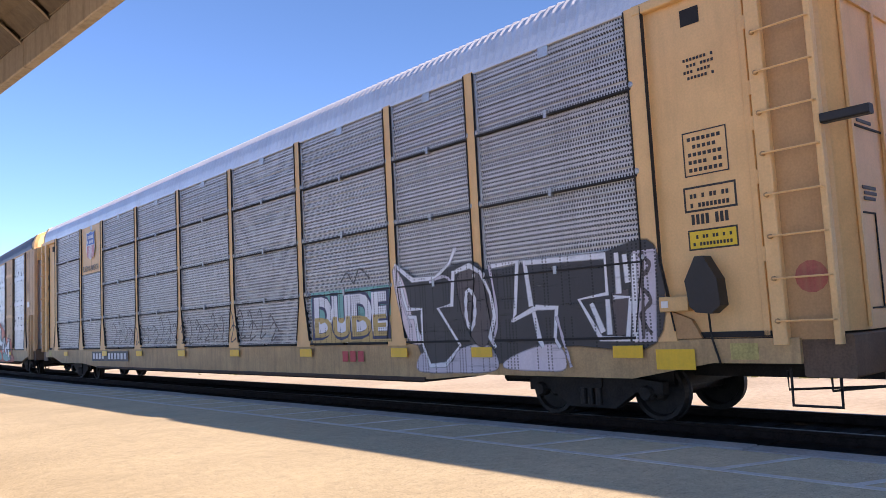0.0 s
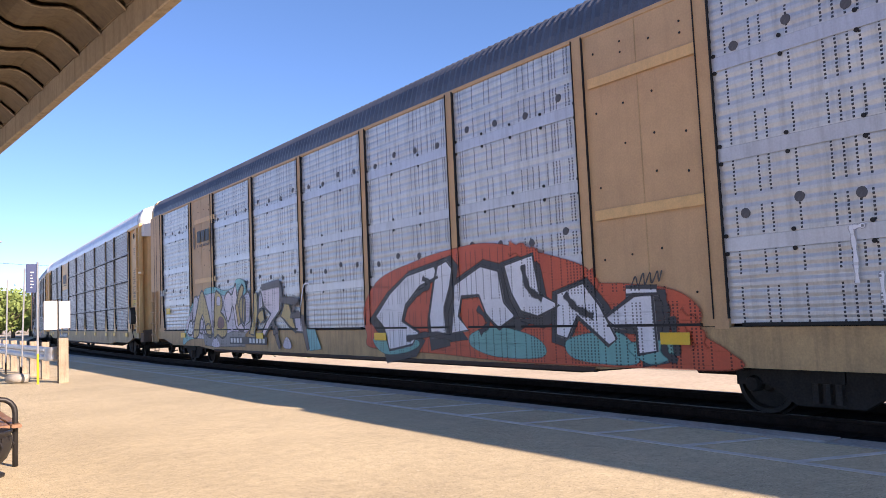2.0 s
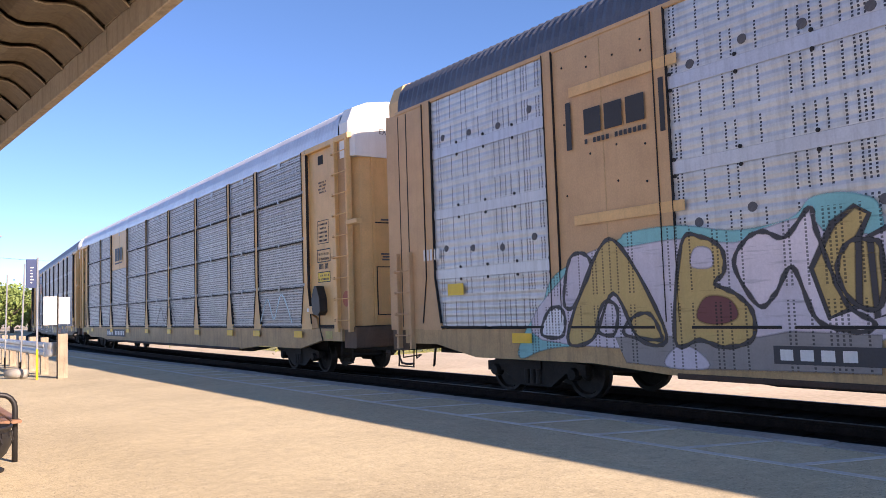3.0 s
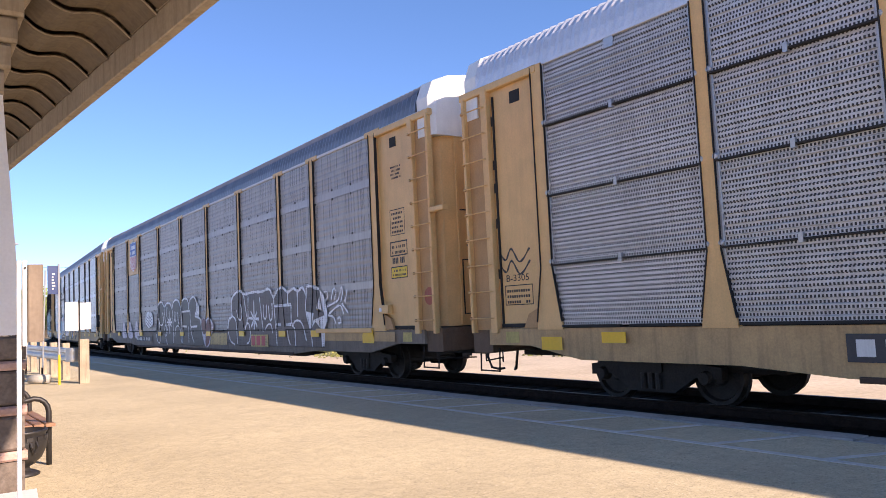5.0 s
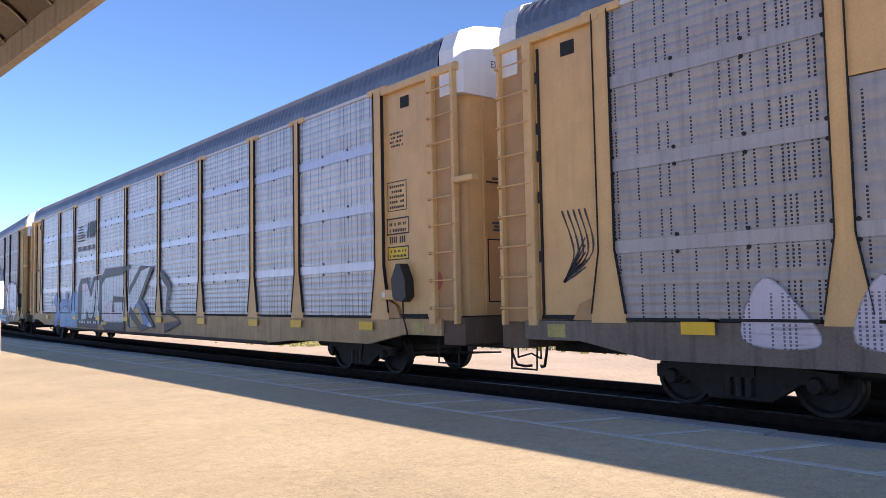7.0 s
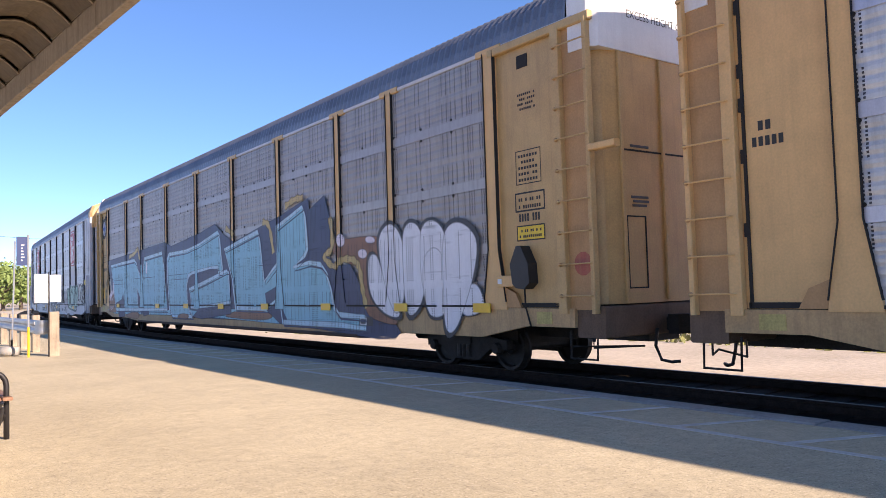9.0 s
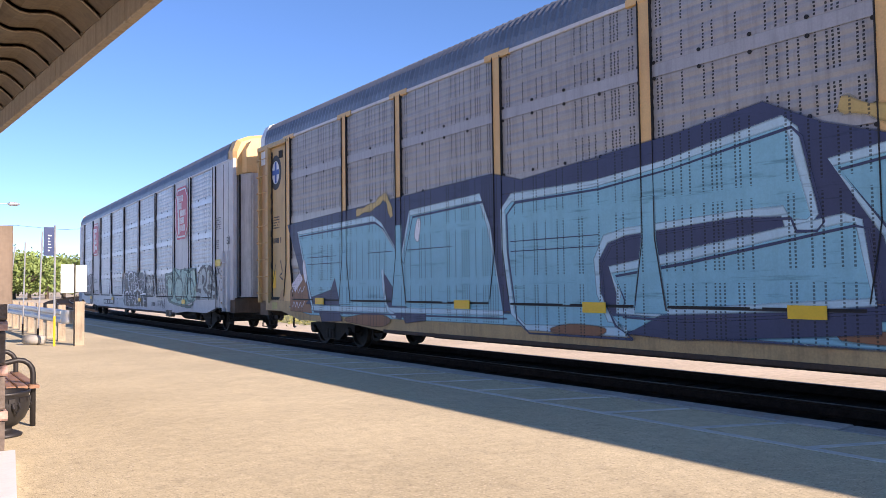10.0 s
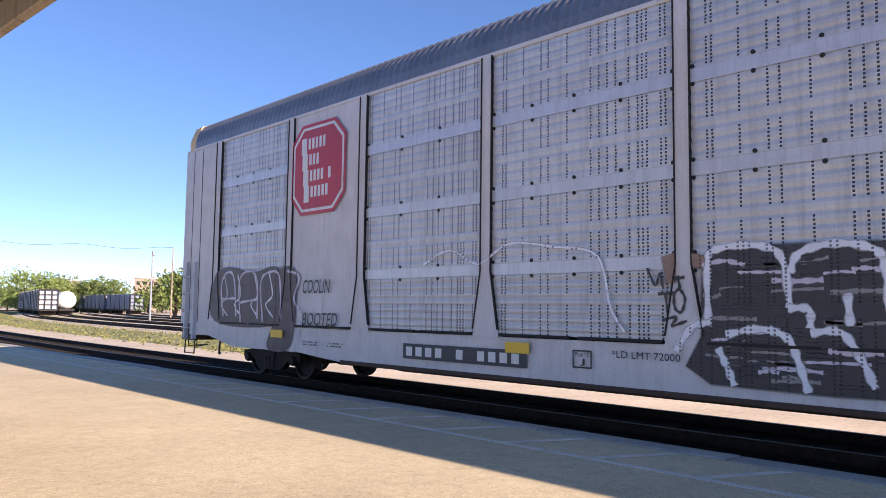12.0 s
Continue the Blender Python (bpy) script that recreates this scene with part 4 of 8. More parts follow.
def build_signs():
    s = tagged(new("station_sign"), "narrow blue sign with white lettering on a steel post", "sign")
    part("pole", Shape().tube([(3.29, 21.45, 0.75), (3.29, 21.45, 3.05)], 0.025, 8), GALV, s)
    part("sleeve", Shape().tube([(3.29, 21.45, 0.0), (3.29, 21.45, 0.75)], 0.028, 8), REFLECT, s, "yellow reflective sleeve")
    part("plate", Shape().bar(3.03, 3.265, 21.425, 21.445, 2.28, 3.0, 0.008), BLUESIGN, s, "dark blue plate")
    for k in range(6):
        part("lettering", Shape().box(3.13, 3.165 + 0.012 * (k * 7 % 4), 21.420, 21.4245, 2.40 + k * 0.075, 2.425 + k * 0.075), WHITE, s)
    w = tagged(new("notice_board"), "blank white double board clipped to a thin rod", "sign")
    part("rod", Shape().tube([(3.70, 21.16, 0.0), (3.70, 21.16, 2.1)], 0.016, 8), STEEL_DARK, w)
    part("board", Shape().bar(3.38, 3.685, 21.145, 21.165, 1.34, 2.05, 0.008), WHITE, w)
    part("board", Shape().bar(3.715, 3.97, 21.10, 21.12, 1.36, 2.03, 0.008), WHITE, w)
    for x, y, h, lx in ((3.24, 23.8, 3.05, 0.09), (3.32, 27.6, 2.95, 0.05), (3.22, 31.5, 3.0, 0.30), (2.97, 33.5, 3.3, 0.05), (2.9, 37.5, 3.0, 0.02), (2.85, 41.5, 3.0, 0.02)):
        st = tagged(new("marker_stake"), "thin galvanised marker stake beside the guard rail", "stake", "marker stakes")
        part("rod", Shape().tube([(x, y, 0.0), (x + lx, y, h)], 0.022, 8), GALV, st)
        part("foot", Shape().tube([(x, y, 0.0), (x, y, 0.35)], 0.028, 8), STEEL_DARK, st)
    e = tagged(new("edge_on_signboard"), "tall brown signboard in a white channel frame", "sign")
    part("pole", Shape().tube([(0.42, 4.70, 0.10), (0.42, 4.70, 1.80)], 0.012, 8), WHITE, e)
    part("channel", Shape().bar(0.435, 0.455, 4.67, 4.72, 1.34, 1.80, 0.004), WHITE, e)
    part("board", Shape().bar(0.46, 0.535, 4.675, 4.715, 1.36, 1.78, 0.006), BOARDEDGE, e)
    part("bolt", Shape().lathe([(0.006, -0.01), (0.006, 0.0)], 8, 1, (0.445, 4.67, 1.76)), SOOT, e)
    k = Shape()
    k.tube([(2.75, 22.6, 0.13), (2.95, 22.45, 0.13), (3.2, 22.3, 0.12)], [0.10, 0.13, 0.11], 12)
    thing("wheel_stop", k, KERB, "pale concrete wheel stop lying on the asphalt", "wheel stop", smooth=True)
    l = tagged(new("street_lamp"), "grey street lamp with a long arm over the car park", "street lamp")
    part("pole", Shape().tube([(4.6, 60, 0.0), (4.6, 60, 7.2)], [0.09, 0.06], 8), GALV, l)
    part("arm", Shape().tube([(4.6, 60, 7.0), (5.4, 60, 7.3), (6.4, 60, 7.35)], 0.035, 8), GALV, l)
    part("head", Shape().lathe([(0.02, -0.45), (0.13, -0.3), (0.14, 0.1), (0.03, 0.35)], 10, 0, (6.6, 60, 7.34)), GALV, l)
    slab = Shape().prism([(0.02, 3.2), (0.42, 3.2), (0.86, 7.35), (0.02, 7.35)], 2, 0.0, 0.10)
    thing("step_slab", slab, WHITE, "whitewashed concrete step beside the column", "step")


# ---------------------------------------------------------------- the yard and the distance
def build_tree(seed, h, r):
    rng = random.Random(seed)
    t = tagged(new("tree"), "broad leafy green tree at the edge of the yard", "tree", "trees behind the yard")
    tr = Shape()
    tr.tube([(0, 0, -0.3), (0.1, 0, h * 0.25), (0.0, 0.15, h * 0.55)], [0.32, 0.24, 0.12], 8)
    for k in range(6):
        a = k * 1.05 + rng.random()
        tr.tube([(0.05, 0, h * (0.25 + 0.04 * k)), (math.cos(a) * r * 0.4, math.sin(a) * r * 0.4, h * (0.42 + 0.05 * k)), (math.cos(a) * r * 0.75, math.sin(a) * r * 0.75, h * (0.52 + 0.06 * k))], [0.14, 0.08, 0.03], 6)
    part("trunk", tr, BARK, t)
    cr = Shape()
    lumps = []
    for k in range(26):
        a = rng.random() * 6.283
        q = rng.random() ** 0.5
        z = 0.30 + 0.62 * rng.random()
        rr = r * q * (1.05 - 0.75 * abs(z - 0.55))
        lumps.append((math.cos(a) * rr, math.sin(a) * rr, h * z, r * (0.20 + 0.16 * rng.random())))
    for cx, cy, cz, cr_ in lumps:
        for k in range(70):
            d = Vector((rng.gauss(0, 1), rng.gauss(0, 1), rng.gauss(0, 0.8))).normalized() * cr_ * (0.6 + 0.5 * rng.random())
            p = Vector((cx, cy, cz)) + d
            s = 0.16 + 0.20 * rng.random()
            u = Vector((rng.gauss(0, 1), rng.gauss(0, 1), rng.gauss(0, 1))).normalized()
            v = u.orthogonal().normalized()
            cr.add([p - u * s, p + v * s * 0.6, p + u * s, p - v * s * 0.6], [(0, 1, 2, 3)])
    me = bpy.data.meshes.new("crown")
    me.from_pydata(cr.v, [], cr.f)
    me.materials.append(LEAF)
    part("crown", me, None, t)["kind"] = "stuff"
    return t


def polar(az, d):
    return d * math.sin(radians(az)), d * math.cos(radians(az))


def build_distance():
    rng = random.Random(21)
    base = [build_tree(1, 7.8, 5.0), build_tree(2, 6.6, 5.5), build_tree(3, 6.0, 4.2)]
    spots = []
    for k in range(44):
        az = 3.5 + k * 0.50 + rng.random() * 0.3
        d = 205 + 50 * rng.random()
        spots.append((az, d, rng.choice((0, 1, 2)), 0.55 + 0.35 * rng.random()))
    spots += [(14.3, 195, 0, 1.0), (15.0, 200, 1, 1.05), (17.5, 215, 1, 1.05), (23.9, 120, 1, 0.85), (24.8, 118, 0, 0.7), (8.2, 150, 1, 0.9), (7.2, 140, 0, 0.8), (6.3, 150, 1, 0.9), (9.2, 160, 2, 1.0), (5.4, 140, 1, 1.0), (25.8, 125, 1, 0.8)]
    spots += [(58 + 4 * k, 70 + 20 * rng.random(), k % 3, 0.35) for k in range(8)]
    for i, (az, d, k, s) in enumerate(spots):
        x, y = polar(az, d)
        m = pose(x, y, -0.24, 0, 0, rng.random() * 360)
        if i < 3:
            ob = base[i]
            ob.matrix_basis = m
        else:
            ob = copy_thing(base[k], m)
        ob.scale = (1.25 * s, 1.25 * s, 1.25 * s)
    # parked freight cars
    def gondola(az, d, heading, n, blue):
        for i in range(n):
            x, y = polar(az, d)
            a = radians(heading)
            x += math.sin(a) * 17.5 * i
            y += math.cos(a) * 17.5 * i
            g = tagged(new("freight_car"), "parked grey ribbed freight car with a black end frame", "freight car", "parked freight cars")
            g.matrix_basis = pose(x, y, -0.24, 0, 0, -heading)
            mat = BLUEGREY if blue else GALV
            part("body", Shape().bar(-1.4, 1.4, 0.3, 16.3, 1.1, 4.3, 0.05), mat, g)
            for k in range(15):
                part("rib", Shape().bar(-1.47, -1.40, 0.6 + k * 1.08, 0.72 + k * 1.08, 1.1, 4.3, 0.01), STEEL_DARK if k % 3 == 0 else mat, g)
            fr = part("end_frame", Shape().bar(-1.45, 1.45, 0.05, 0.2, 4.1, 4.35, 0.02), BLACK, g)
            for xx in (-1.4, -0.5, 0.5, 1.4):
                part("upright", Shape().bar(xx - 0.07, xx + 0.07, 0.05, 0.2, 0.9, 4.3, 0.01), BLACK, fr)
            for zz in (1.8, 2.6, 3.4):
                part("crossbar", Shape().bar(-1.4, 1.4, 0.02, 0.1, zz, zz + 0.1, 0.01), BLACK, fr)
            part("frame", Shape().bar(-1.35, 1.35, 0.0, 16.6, 0.75, 1.1, 0.03), BLACK, g)
            for yy in (2.2, 14.2):
                part("truck", Shape().prism([(yy - 1.2, 0.45), (yy - 1.0, 0.7), (yy + 1.0, 0.7), (yy + 1.2, 0.45), (yy + 0.8, 0.1), (yy - 0.8, 0.1)], 0, -1.1, 1.1), STEEL_DARK, g)
                for w in (-0.9, 0.9):
                    part("wheel", Shape().lathe([(0.02, -1.16), (0.44, -1.16), (0.44, 1.16), (0.02, 1.16)], 14, 0, (0, yy + w, 0.45)), WHEEL, g)
    gondola(15.9, 140, 11, 3, False)
    gondola(21.4, 175, 3, 3, True)
    x, y = polar(17.0, 150)
    tk = tagged(new("tank_car"), "white tank car parked in the yard", "freight car", "parked freight cars")
    tk.matrix_basis = pose(x, y, -0.24, 0, 0, -11)
    part("tank", Shape().lathe([(0.1, -0.5), (1.0, -0.35), (1.5, 0.1), (1.55, 0.5), (1.55, 14.0), (1.0, 14.9)], 24, 1, (0, 0, 2.65)), WHITE, tk, smooth=True)
    part("frame", Shape().bar(-1.2, 1.2, -0.5, 15.0, 0.8, 1.15, 0.03), BLACK, tk)
    for yy in (2.0, 12.5):
        part("truck", Shape().bar(-1.1, 1.1, yy - 1.2, yy + 1.2, 0.0, 0.8, 0.1), STEEL_DARK, tk)
    # poles and wire
    for az, d, h in ((22.25, 95, 7.9), (12.0, 120, 9.0)):
        x, y = polar(az, d)
        p = tagged(new("utility_pole"), "pale slender pole with a lamp standing in the yard", "pole")
        part("shaft", Shape().tube([(x, y, -0.3), (x, y, h)], [0.13, 0.08], 8), GALV, p)
        part("lamp", Shape().lathe([(0.05, 0.0), (0.22, 0.15), (0.2, 0.5), (0.05, 0.65)], 10, 2, (x + 0.1, y, h - 0.6)), GALV, p)
    pts = []
    for k in range(25):
        az = 2 + k * 0.9
        x, y = polar(az, 110)
        pts.append((x, y, 9.3 - 0.2 * math.sin(k)))
    wire = tagged(new("overhead_line"), "thin overhead wire strung on poles across the yard", "overhead line")
    part("wire", Shape().tube(pts, 0.02, 5), STEEL_DARK, wire)
    for k in (0, 12, 24):
        part("mast", Shape().tube([(pts[k][0], pts[k][1], -0.3), pts[k]], [0.12, 0.08], 8), WOODPOST, wire)
    for az, d, w, h in ((22.1, 330, 11, 13), (17.0, 340, 9, 11.5)):
        x, y = polar(az, d)
        b = tagged(new("building"), "pale low building far behind the trees", "building")
        b.matrix_basis = pose(x, y, -0.24, 0, 0, -az)
        part("wall", Shape().box(-w / 2, w / 2, 0, 10, 0, h), FASCIA, b)
        part("roof", Shape().bar(-w / 2 - 0.3, w / 2 + 0.3, -0.3, 10.3, h, h + 0.5, 0.05), WHITE, b)
        for k in range(4):
            part("window", Shape().box(-w / 2 + 0.8 + k * 2.4, -w / 2 + 2.2 + k * 2.4, -0.06, 0.1, h - 2.6, h - 1.2), BLACK, b)
    x, y = polar(10.9, 175)
    ex = tagged(new("track_machine"), "yellow track maintenance machine in the yard", "machine")
    ex.matrix_basis = pose(x, y, -0.24)
    part("body", Shape().bar(-1.6, 1.6, 0, 5, 0.6, 2.0, 0.1), OCHRE, ex)
    part("cab", Shape().bar(-1.2, 0.4, 0.5, 2.6, 2.0, 3.2, 0.1), OCHRE, ex)
    part("wheels", Shape().bar(-1.4, 1.4, 0.4, 4.6, 0.0, 0.6, 0.1), BLACK, ex)
    # scrub and grass tufts along the yard's strips
    tufts = Shape()
    for k in range(5200):
        s = 24 + 150 * rng.random() ** 1.4
        off = rng.choice((4.8, 5.6, 7.0, 8.6, 9.6, 14.8, 20.0)) + rng.gauss(0, 0.55)
        x, y, _ = along(s, off)
        a = rng.random() * 3.14
        h = 0.04 + 0.10 * rng.random()
        w = 0.05 + 0.07 * rng.random()
        c, d = math.cos(a) * w, math.sin(a) * w
        tufts.add([(x - c, y - d, -0.22), (x + c, y + d, -0.22), (x + c * 0.3 + rng.gauss(0, 0.05), y + d * 0.3, -0.22 + h)], [(0, 1, 2)])
    for k in range(2600):
        x, y = 17 + 5 * rng.random(), -14 + 34 * rng.random()
        a = rng.random() * 3.14
        h = 0.06 + 0.14 * rng.random()
        tufts.add([(x - 0.08 * math.cos(a), y - 0.08 * math.sin(a), -0.23), (x + 0.08 * math.cos(a), y + 0.08 * math.sin(a), -0.23), (x, y, -0.23 + h)], [(0, 1, 2)])
    me = bpy.data.meshes.new("grass_tufts")
    me.from_pydata(tufts.v, [], tufts.f)
    me.materials.append(GRASS)
    tagged(new("grass_tufts", me), "dry green and straw grass tufts along the rails", "grass", kind="stuff")


PINKSTONE = surface("pink_stone", (0.34, 0.20, 0.16), (0.55, 0.38, 0.32), 0.85, 0, 5, 30, 0.4, 0.02)
BLUEGREY = paint("blue_grey_paint", (0.22, 0.27, 0.36), 0.5, 0, 0.15, 0.3)
build_canopy()
build_column()
build_bench()
build_urn()
build_guardrail()
build_signs()
build_distance()


# ---------------------------------------------------------------- paint on the cars: graffiti, marks, plates
def spray(name, c, dense=False):
    """Sprayed paint: thins out at its edges and where the sheet has worn it away."""
    m = perforated("spray_" + name, c, tuple(v * 0.25 for v in c), 0.5, 0.0, dense, 0.0, tuple(v * 0.6 for v in c), 0.25)
    nt = m.node_tree
    L = nt.links.new
    tc = nt.nodes.new("ShaderNodeTexCoord")
    mp = nt.nodes.new("ShaderNodeMapping")
    mp.inputs["Scale"].default_value = (1.0, 1.1, 13.0)
    mp.inputs["Location"].default_value = (0.0, 7.3 * len(name) + 31.0 * c[0], 17.0 * c[2])      # each colour wears in its own places
    L(tc.outputs["Object"], mp.inputs["Vector"])
    worn = add(nt, "ShaderNodeTexNoise", Scale=1.0, Detail=5.0, Roughness=0.62)
    L(mp.outputs[0], worn.inputs["Vector"])
    thin = nt.nodes.new("ShaderNodeMapRange")
    thin.inputs["From Min"].default_value, thin.inputs["From Max"].default_value = 0.28, 0.42
    thin.inputs["To Min"].default_value, thin.inputs["To Max"].default_value = 0.62, 1.0
    L(worn.outputs[0], thin.inputs["Value"])
    cover = nt.nodes.new("ShaderNodeAttribute")
    cover.attribute_name = "cover"
    both = nt.nodes.new("ShaderNodeMath")
    both.operation = "MULTIPLY"
    L(thin.outputs[0], both.inputs[0])
    L(cover.outputs["Fac"], both.inputs[1])
    L(both.outputs[0], nt.nodes["Principled BSDF"].inputs["Alpha"])
    return m


S_BLACK = spray("black", (0.045, 0.042, 0.045))
S_CHAR = spray("charcoal", (0.105, 0.082, 0.082))
S_WHITE = spray("white", (0.80, 0.80, 0.83))
S_PINKW = spray("pinkish_white", (0.76, 0.67, 0.71))
S_BLUE = spray("light_blue", (0.23, 0.50, 0.60))
S_PALE = spray("pale_blue", (0.46, 0.64, 0.72))
S_SKY = spray("sky_blue", (0.13, 0.27, 0.55))
S_NAVY = spray("navy", (0.040, 0.050, 0.115))
S_RED = spray("orange_red", (0.60, 0.10, 0.04))
S_TEAL = spray("teal", (0.16, 0.42, 0.38))
S_GOLD = spray("gold", (0.54, 0.38, 0.13))
S_LILAC = spray("lilac_grey", (0.60, 0.55, 0.61))
S_RUST = spray("rust_brown", (0.26, 0.11, 0.05))
S_MAROON = spray("maroon", (0.16, 0.045, 0.045))
S_GREEN = spray("pale_green", (0.34, 0.52, 0.44))
S_DGREEN = spray("dark_green", (0.05, 0.12, 0.10))
S_CYAN = spray("cyan", (0.20, 0.50, 0.50))
S_STONE = spray("stone_grey", (0.27, 0.25, 0.24))
S_LBLUE = spray("clear_blue", (0.20, 0.42, 0.64))
S_GREENISH = spray("greenish_grey", (0.50, 0.60, 0.57))
S_PALEGREY = spray("pale_grey", (0.44, 0.48, 0.47))
S_RUSTY = spray("rust_stain", (0.30, 0.19, 0.14))
M_RED = paint("sign_red", (0.52, 0.03, 0.05), 0.45, 0, 0.1, 0.2)
M_BLUE = paint("sign_blue", (0.03, 0.10, 0.38), 0.45, 0, 0.1, 0.15)
M_YEL = paint("notice_yellow", (0.80, 0.55, 0.03), 0.45, 0, 0.08, 0.15)
M_DARK = paint("number_board", (0.04, 0.042, 0.05), 0.5, 0, 0.2, 0.2)
M_PALE = paint("lettering_white", (0.72, 0.72, 0.70), 0.5, 0, 0.08, 0.2)
M_INK = paint("lettering_black", (0.03, 0.027, 0.025), 0.55, 0, 0.2, 0.1)
FACE = -W - 0.031


coats = []


def lay(car, name, verts, faces, mat, level, label="", stuff=False, cover=None):
    """A coat of paint on the near side of a car: (u, z) pairs, u metres back from the car's front."""
    style = STYLES[CARS.index(car)]
    half = style["L"] / 2
    face = FACE
    us = [u for u, z in verts]
    lo, hi = min(us), max(us)
    if style["ends"] == "open" and (hi < style["posts"][0] - 0.1 or lo > style["posts"][-1] + 0.1) and min(z for u, z in verts) > 1.05:
        face = -W + (0.027 if hi < 0.72 or lo > style["L"] - 0.72 else 0.046)      # the end sheets lie back
    me = bpy.data.meshes.new(name)
    shift = 0.32 if car is CARS[5] else 0.0
    coats.append(name)
    out = face - 0.002 * level - 0.00015 * (len(coats) % 12)      # later coats lie over earlier ones
    me.from_pydata([(out, u + shift - half, z) for u, z in verts], [], faces)
    me.materials.append(mat)
    me.attributes.new("cover", "FLOAT", "POINT").data.foreach_set("value", cover or [1.0] * len(verts))
    ob = part(name, me, None, car, label)
    if stuff:
        ob["kind"] = "stuff"
    return ob


def smooth_ring(pts, steps=6, closed=True):
    out = []
    n = len(pts)
    for i in range(n if closed else n - 1):
        p = [pts[(i + k) % n] if closed else pts[min(max(i + k, 0), n - 1)] for k in (-1, 0, 1, 2)]
        for s in range(steps):
            t = s / steps
            out.append(tuple(0.5 * (2 * p[1][a] + (p[2][a] - p[0][a]) * t + (2 * p[0][a] - 5 * p[1][a] + 4 * p[2][a] - p[3][a]) * t * t + (3 * p[1][a] - p[0][a] - 3 * p[2][a] + p[3][a]) * t ** 3) for a in (0, 1)))
    if not closed:
        out.append(pts[-1])
    return out


def patch(car, pts, mat, level, soft=True, name="graffiti_fill"):
    ring = smooth_ring(pts) if soft else list(pts)
    n = len(ring)
    area = sum(ring[i][0] * ring[(i + 1) % n][1] - ring[(i + 1) % n][0] * ring[i][1] for i in range(n))
    out = []
    for i, p in enumerate(ring):
        a, b = ring[i - 1], ring[(i + 1) % n]
        d = Vector((b[0] - a[0], b[1] - a[1]))
        d = d.normalized() * (0.035 if area > 0 else -0.035) if d.length > 1e-6 else Vector((0, 0))
        out.append((p[0] + d.y, p[1] - d.x))
    fringe = [(i, n + i, n + (i + 1) % n, (i + 1) % n) for i in range(n)]
    return lay(car, name, ring + out, [tuple(range(n))] + fringe, mat, level, cover=[1.0] * n + [0.0] * n)


def line(car, pts, w, mat, level, soft=True, closed=False, name="graffiti_outline"):
    ring = smooth_ring(pts, 6, closed) if soft else list(pts) + ([pts[0]] if closed else [])
    if soft and closed:
        ring = ring + [ring[0]]
    v, f = [], []
    for i, p in enumerate(ring):
        a, b = ring[max(i - 1, 0)], ring[min(i + 1, len(ring) - 1)]
        if closed and i in (0, len(ring) - 1):
            a, b = ring[-2], ring[1]
        d = Vector((b[0] - a[0], b[1] - a[1]))
        d = d.normalized() if d.length > 1e-6 else Vector((1, 0))
        k = w * (0.42 + 0.12 * math.sin(i * 1.7))
        v += [(p[0] + d.y * k * e, p[1] - d.x * k * e) for e in (-1.45, -0.75, 0.75, 1.45)]
    f = [(4 * i + j, 4 * i + j + 1, 4 * i + j + 5, 4 * i + j + 4) for i in range(len(ring) - 1) for j in range(3)]
    return lay(car, name, v, f, mat, level, cover=[0.0, 1.0, 1.0, 0.0] * len(ring))


def words(car, text, u0, u1, z0, z1, mat, level, offset=0.0, shear=0.0, name="lettering", label=""):
    """Letters fitted into a box that reads from u0 down to u1."""
    me = text_mesh(text, 1.0, offset, shear)
    xs, ys = [v.co.x for v in me.vertices], [v.co.y for v in me.vertices]
    ax, bx, ay, by = min(xs), max(xs), min(ys), max(ys)
    verts = [(u0 + (v.co.x - ax) / (bx - ax) * (u1 - u0), z0 + (v.co.y - ay) / (by - ay) * (z1 - z0)) for v in me.vertices]
    faces = [tuple(p.vertices) for p in me.polygons]
    bpy.data.meshes.remove(me)
    return lay(car, name, verts, faces, mat, level, label, True)


def bars(car, u0, u1, z0, z1, rows, per, mat, level=1, gap=0.32, name="stencil"):
    """Rows of short bars that stand for writing."""
    rng = random.Random(int(u0 * 100) + rows)
    v, f = [], []
    for r in range(rows):
        zb = z0 + (z1 - z0) * r / rows
        zt = zb + (z1 - z0) / rows * (0.48 if rows > 1 else 1.0)
        for k in range(per):
            if per > 5 and rng.random() < 0.12:
                continue
            a = u0 + (u1 - u0) * k / per
            b = a + (u1 - u0) / per * (1 - gap)
            n = len(v)
            v += [(a, zb), (b, zb), (b, zt), (a, zt)]
            f.append((n, n + 1, n + 2, n + 3))
    return lay(car, name, v, f, mat, level, "", True)


def box_at(car, u0, u1, z0, z1, mat, level, name="plate", label=""):
    return lay(car, name, [(u0, z0), (u1, z0), (u1, z1), (u0, z1)], [(0, 1, 2, 3)], mat, level, label)


def frame_at(car, u0, u1, z0, z1, mat, level, w=0.015):
    v = [(u0, z0), (u1, z0), (u1, z1), (u0, z1)]
    s = 1 if u0 < u1 else -1
    v += [(u0 + s * w, z0 + w), (u1 - s * w, z0 + w), (u1 - s * w, z1 - w), (u0 + s * w, z1 - w)]
    return lay(car, "stencil_box", v, [(i, (i + 1) % 4, 4 + (i + 1) % 4, 4 + i) for i in range(4)], mat, level)


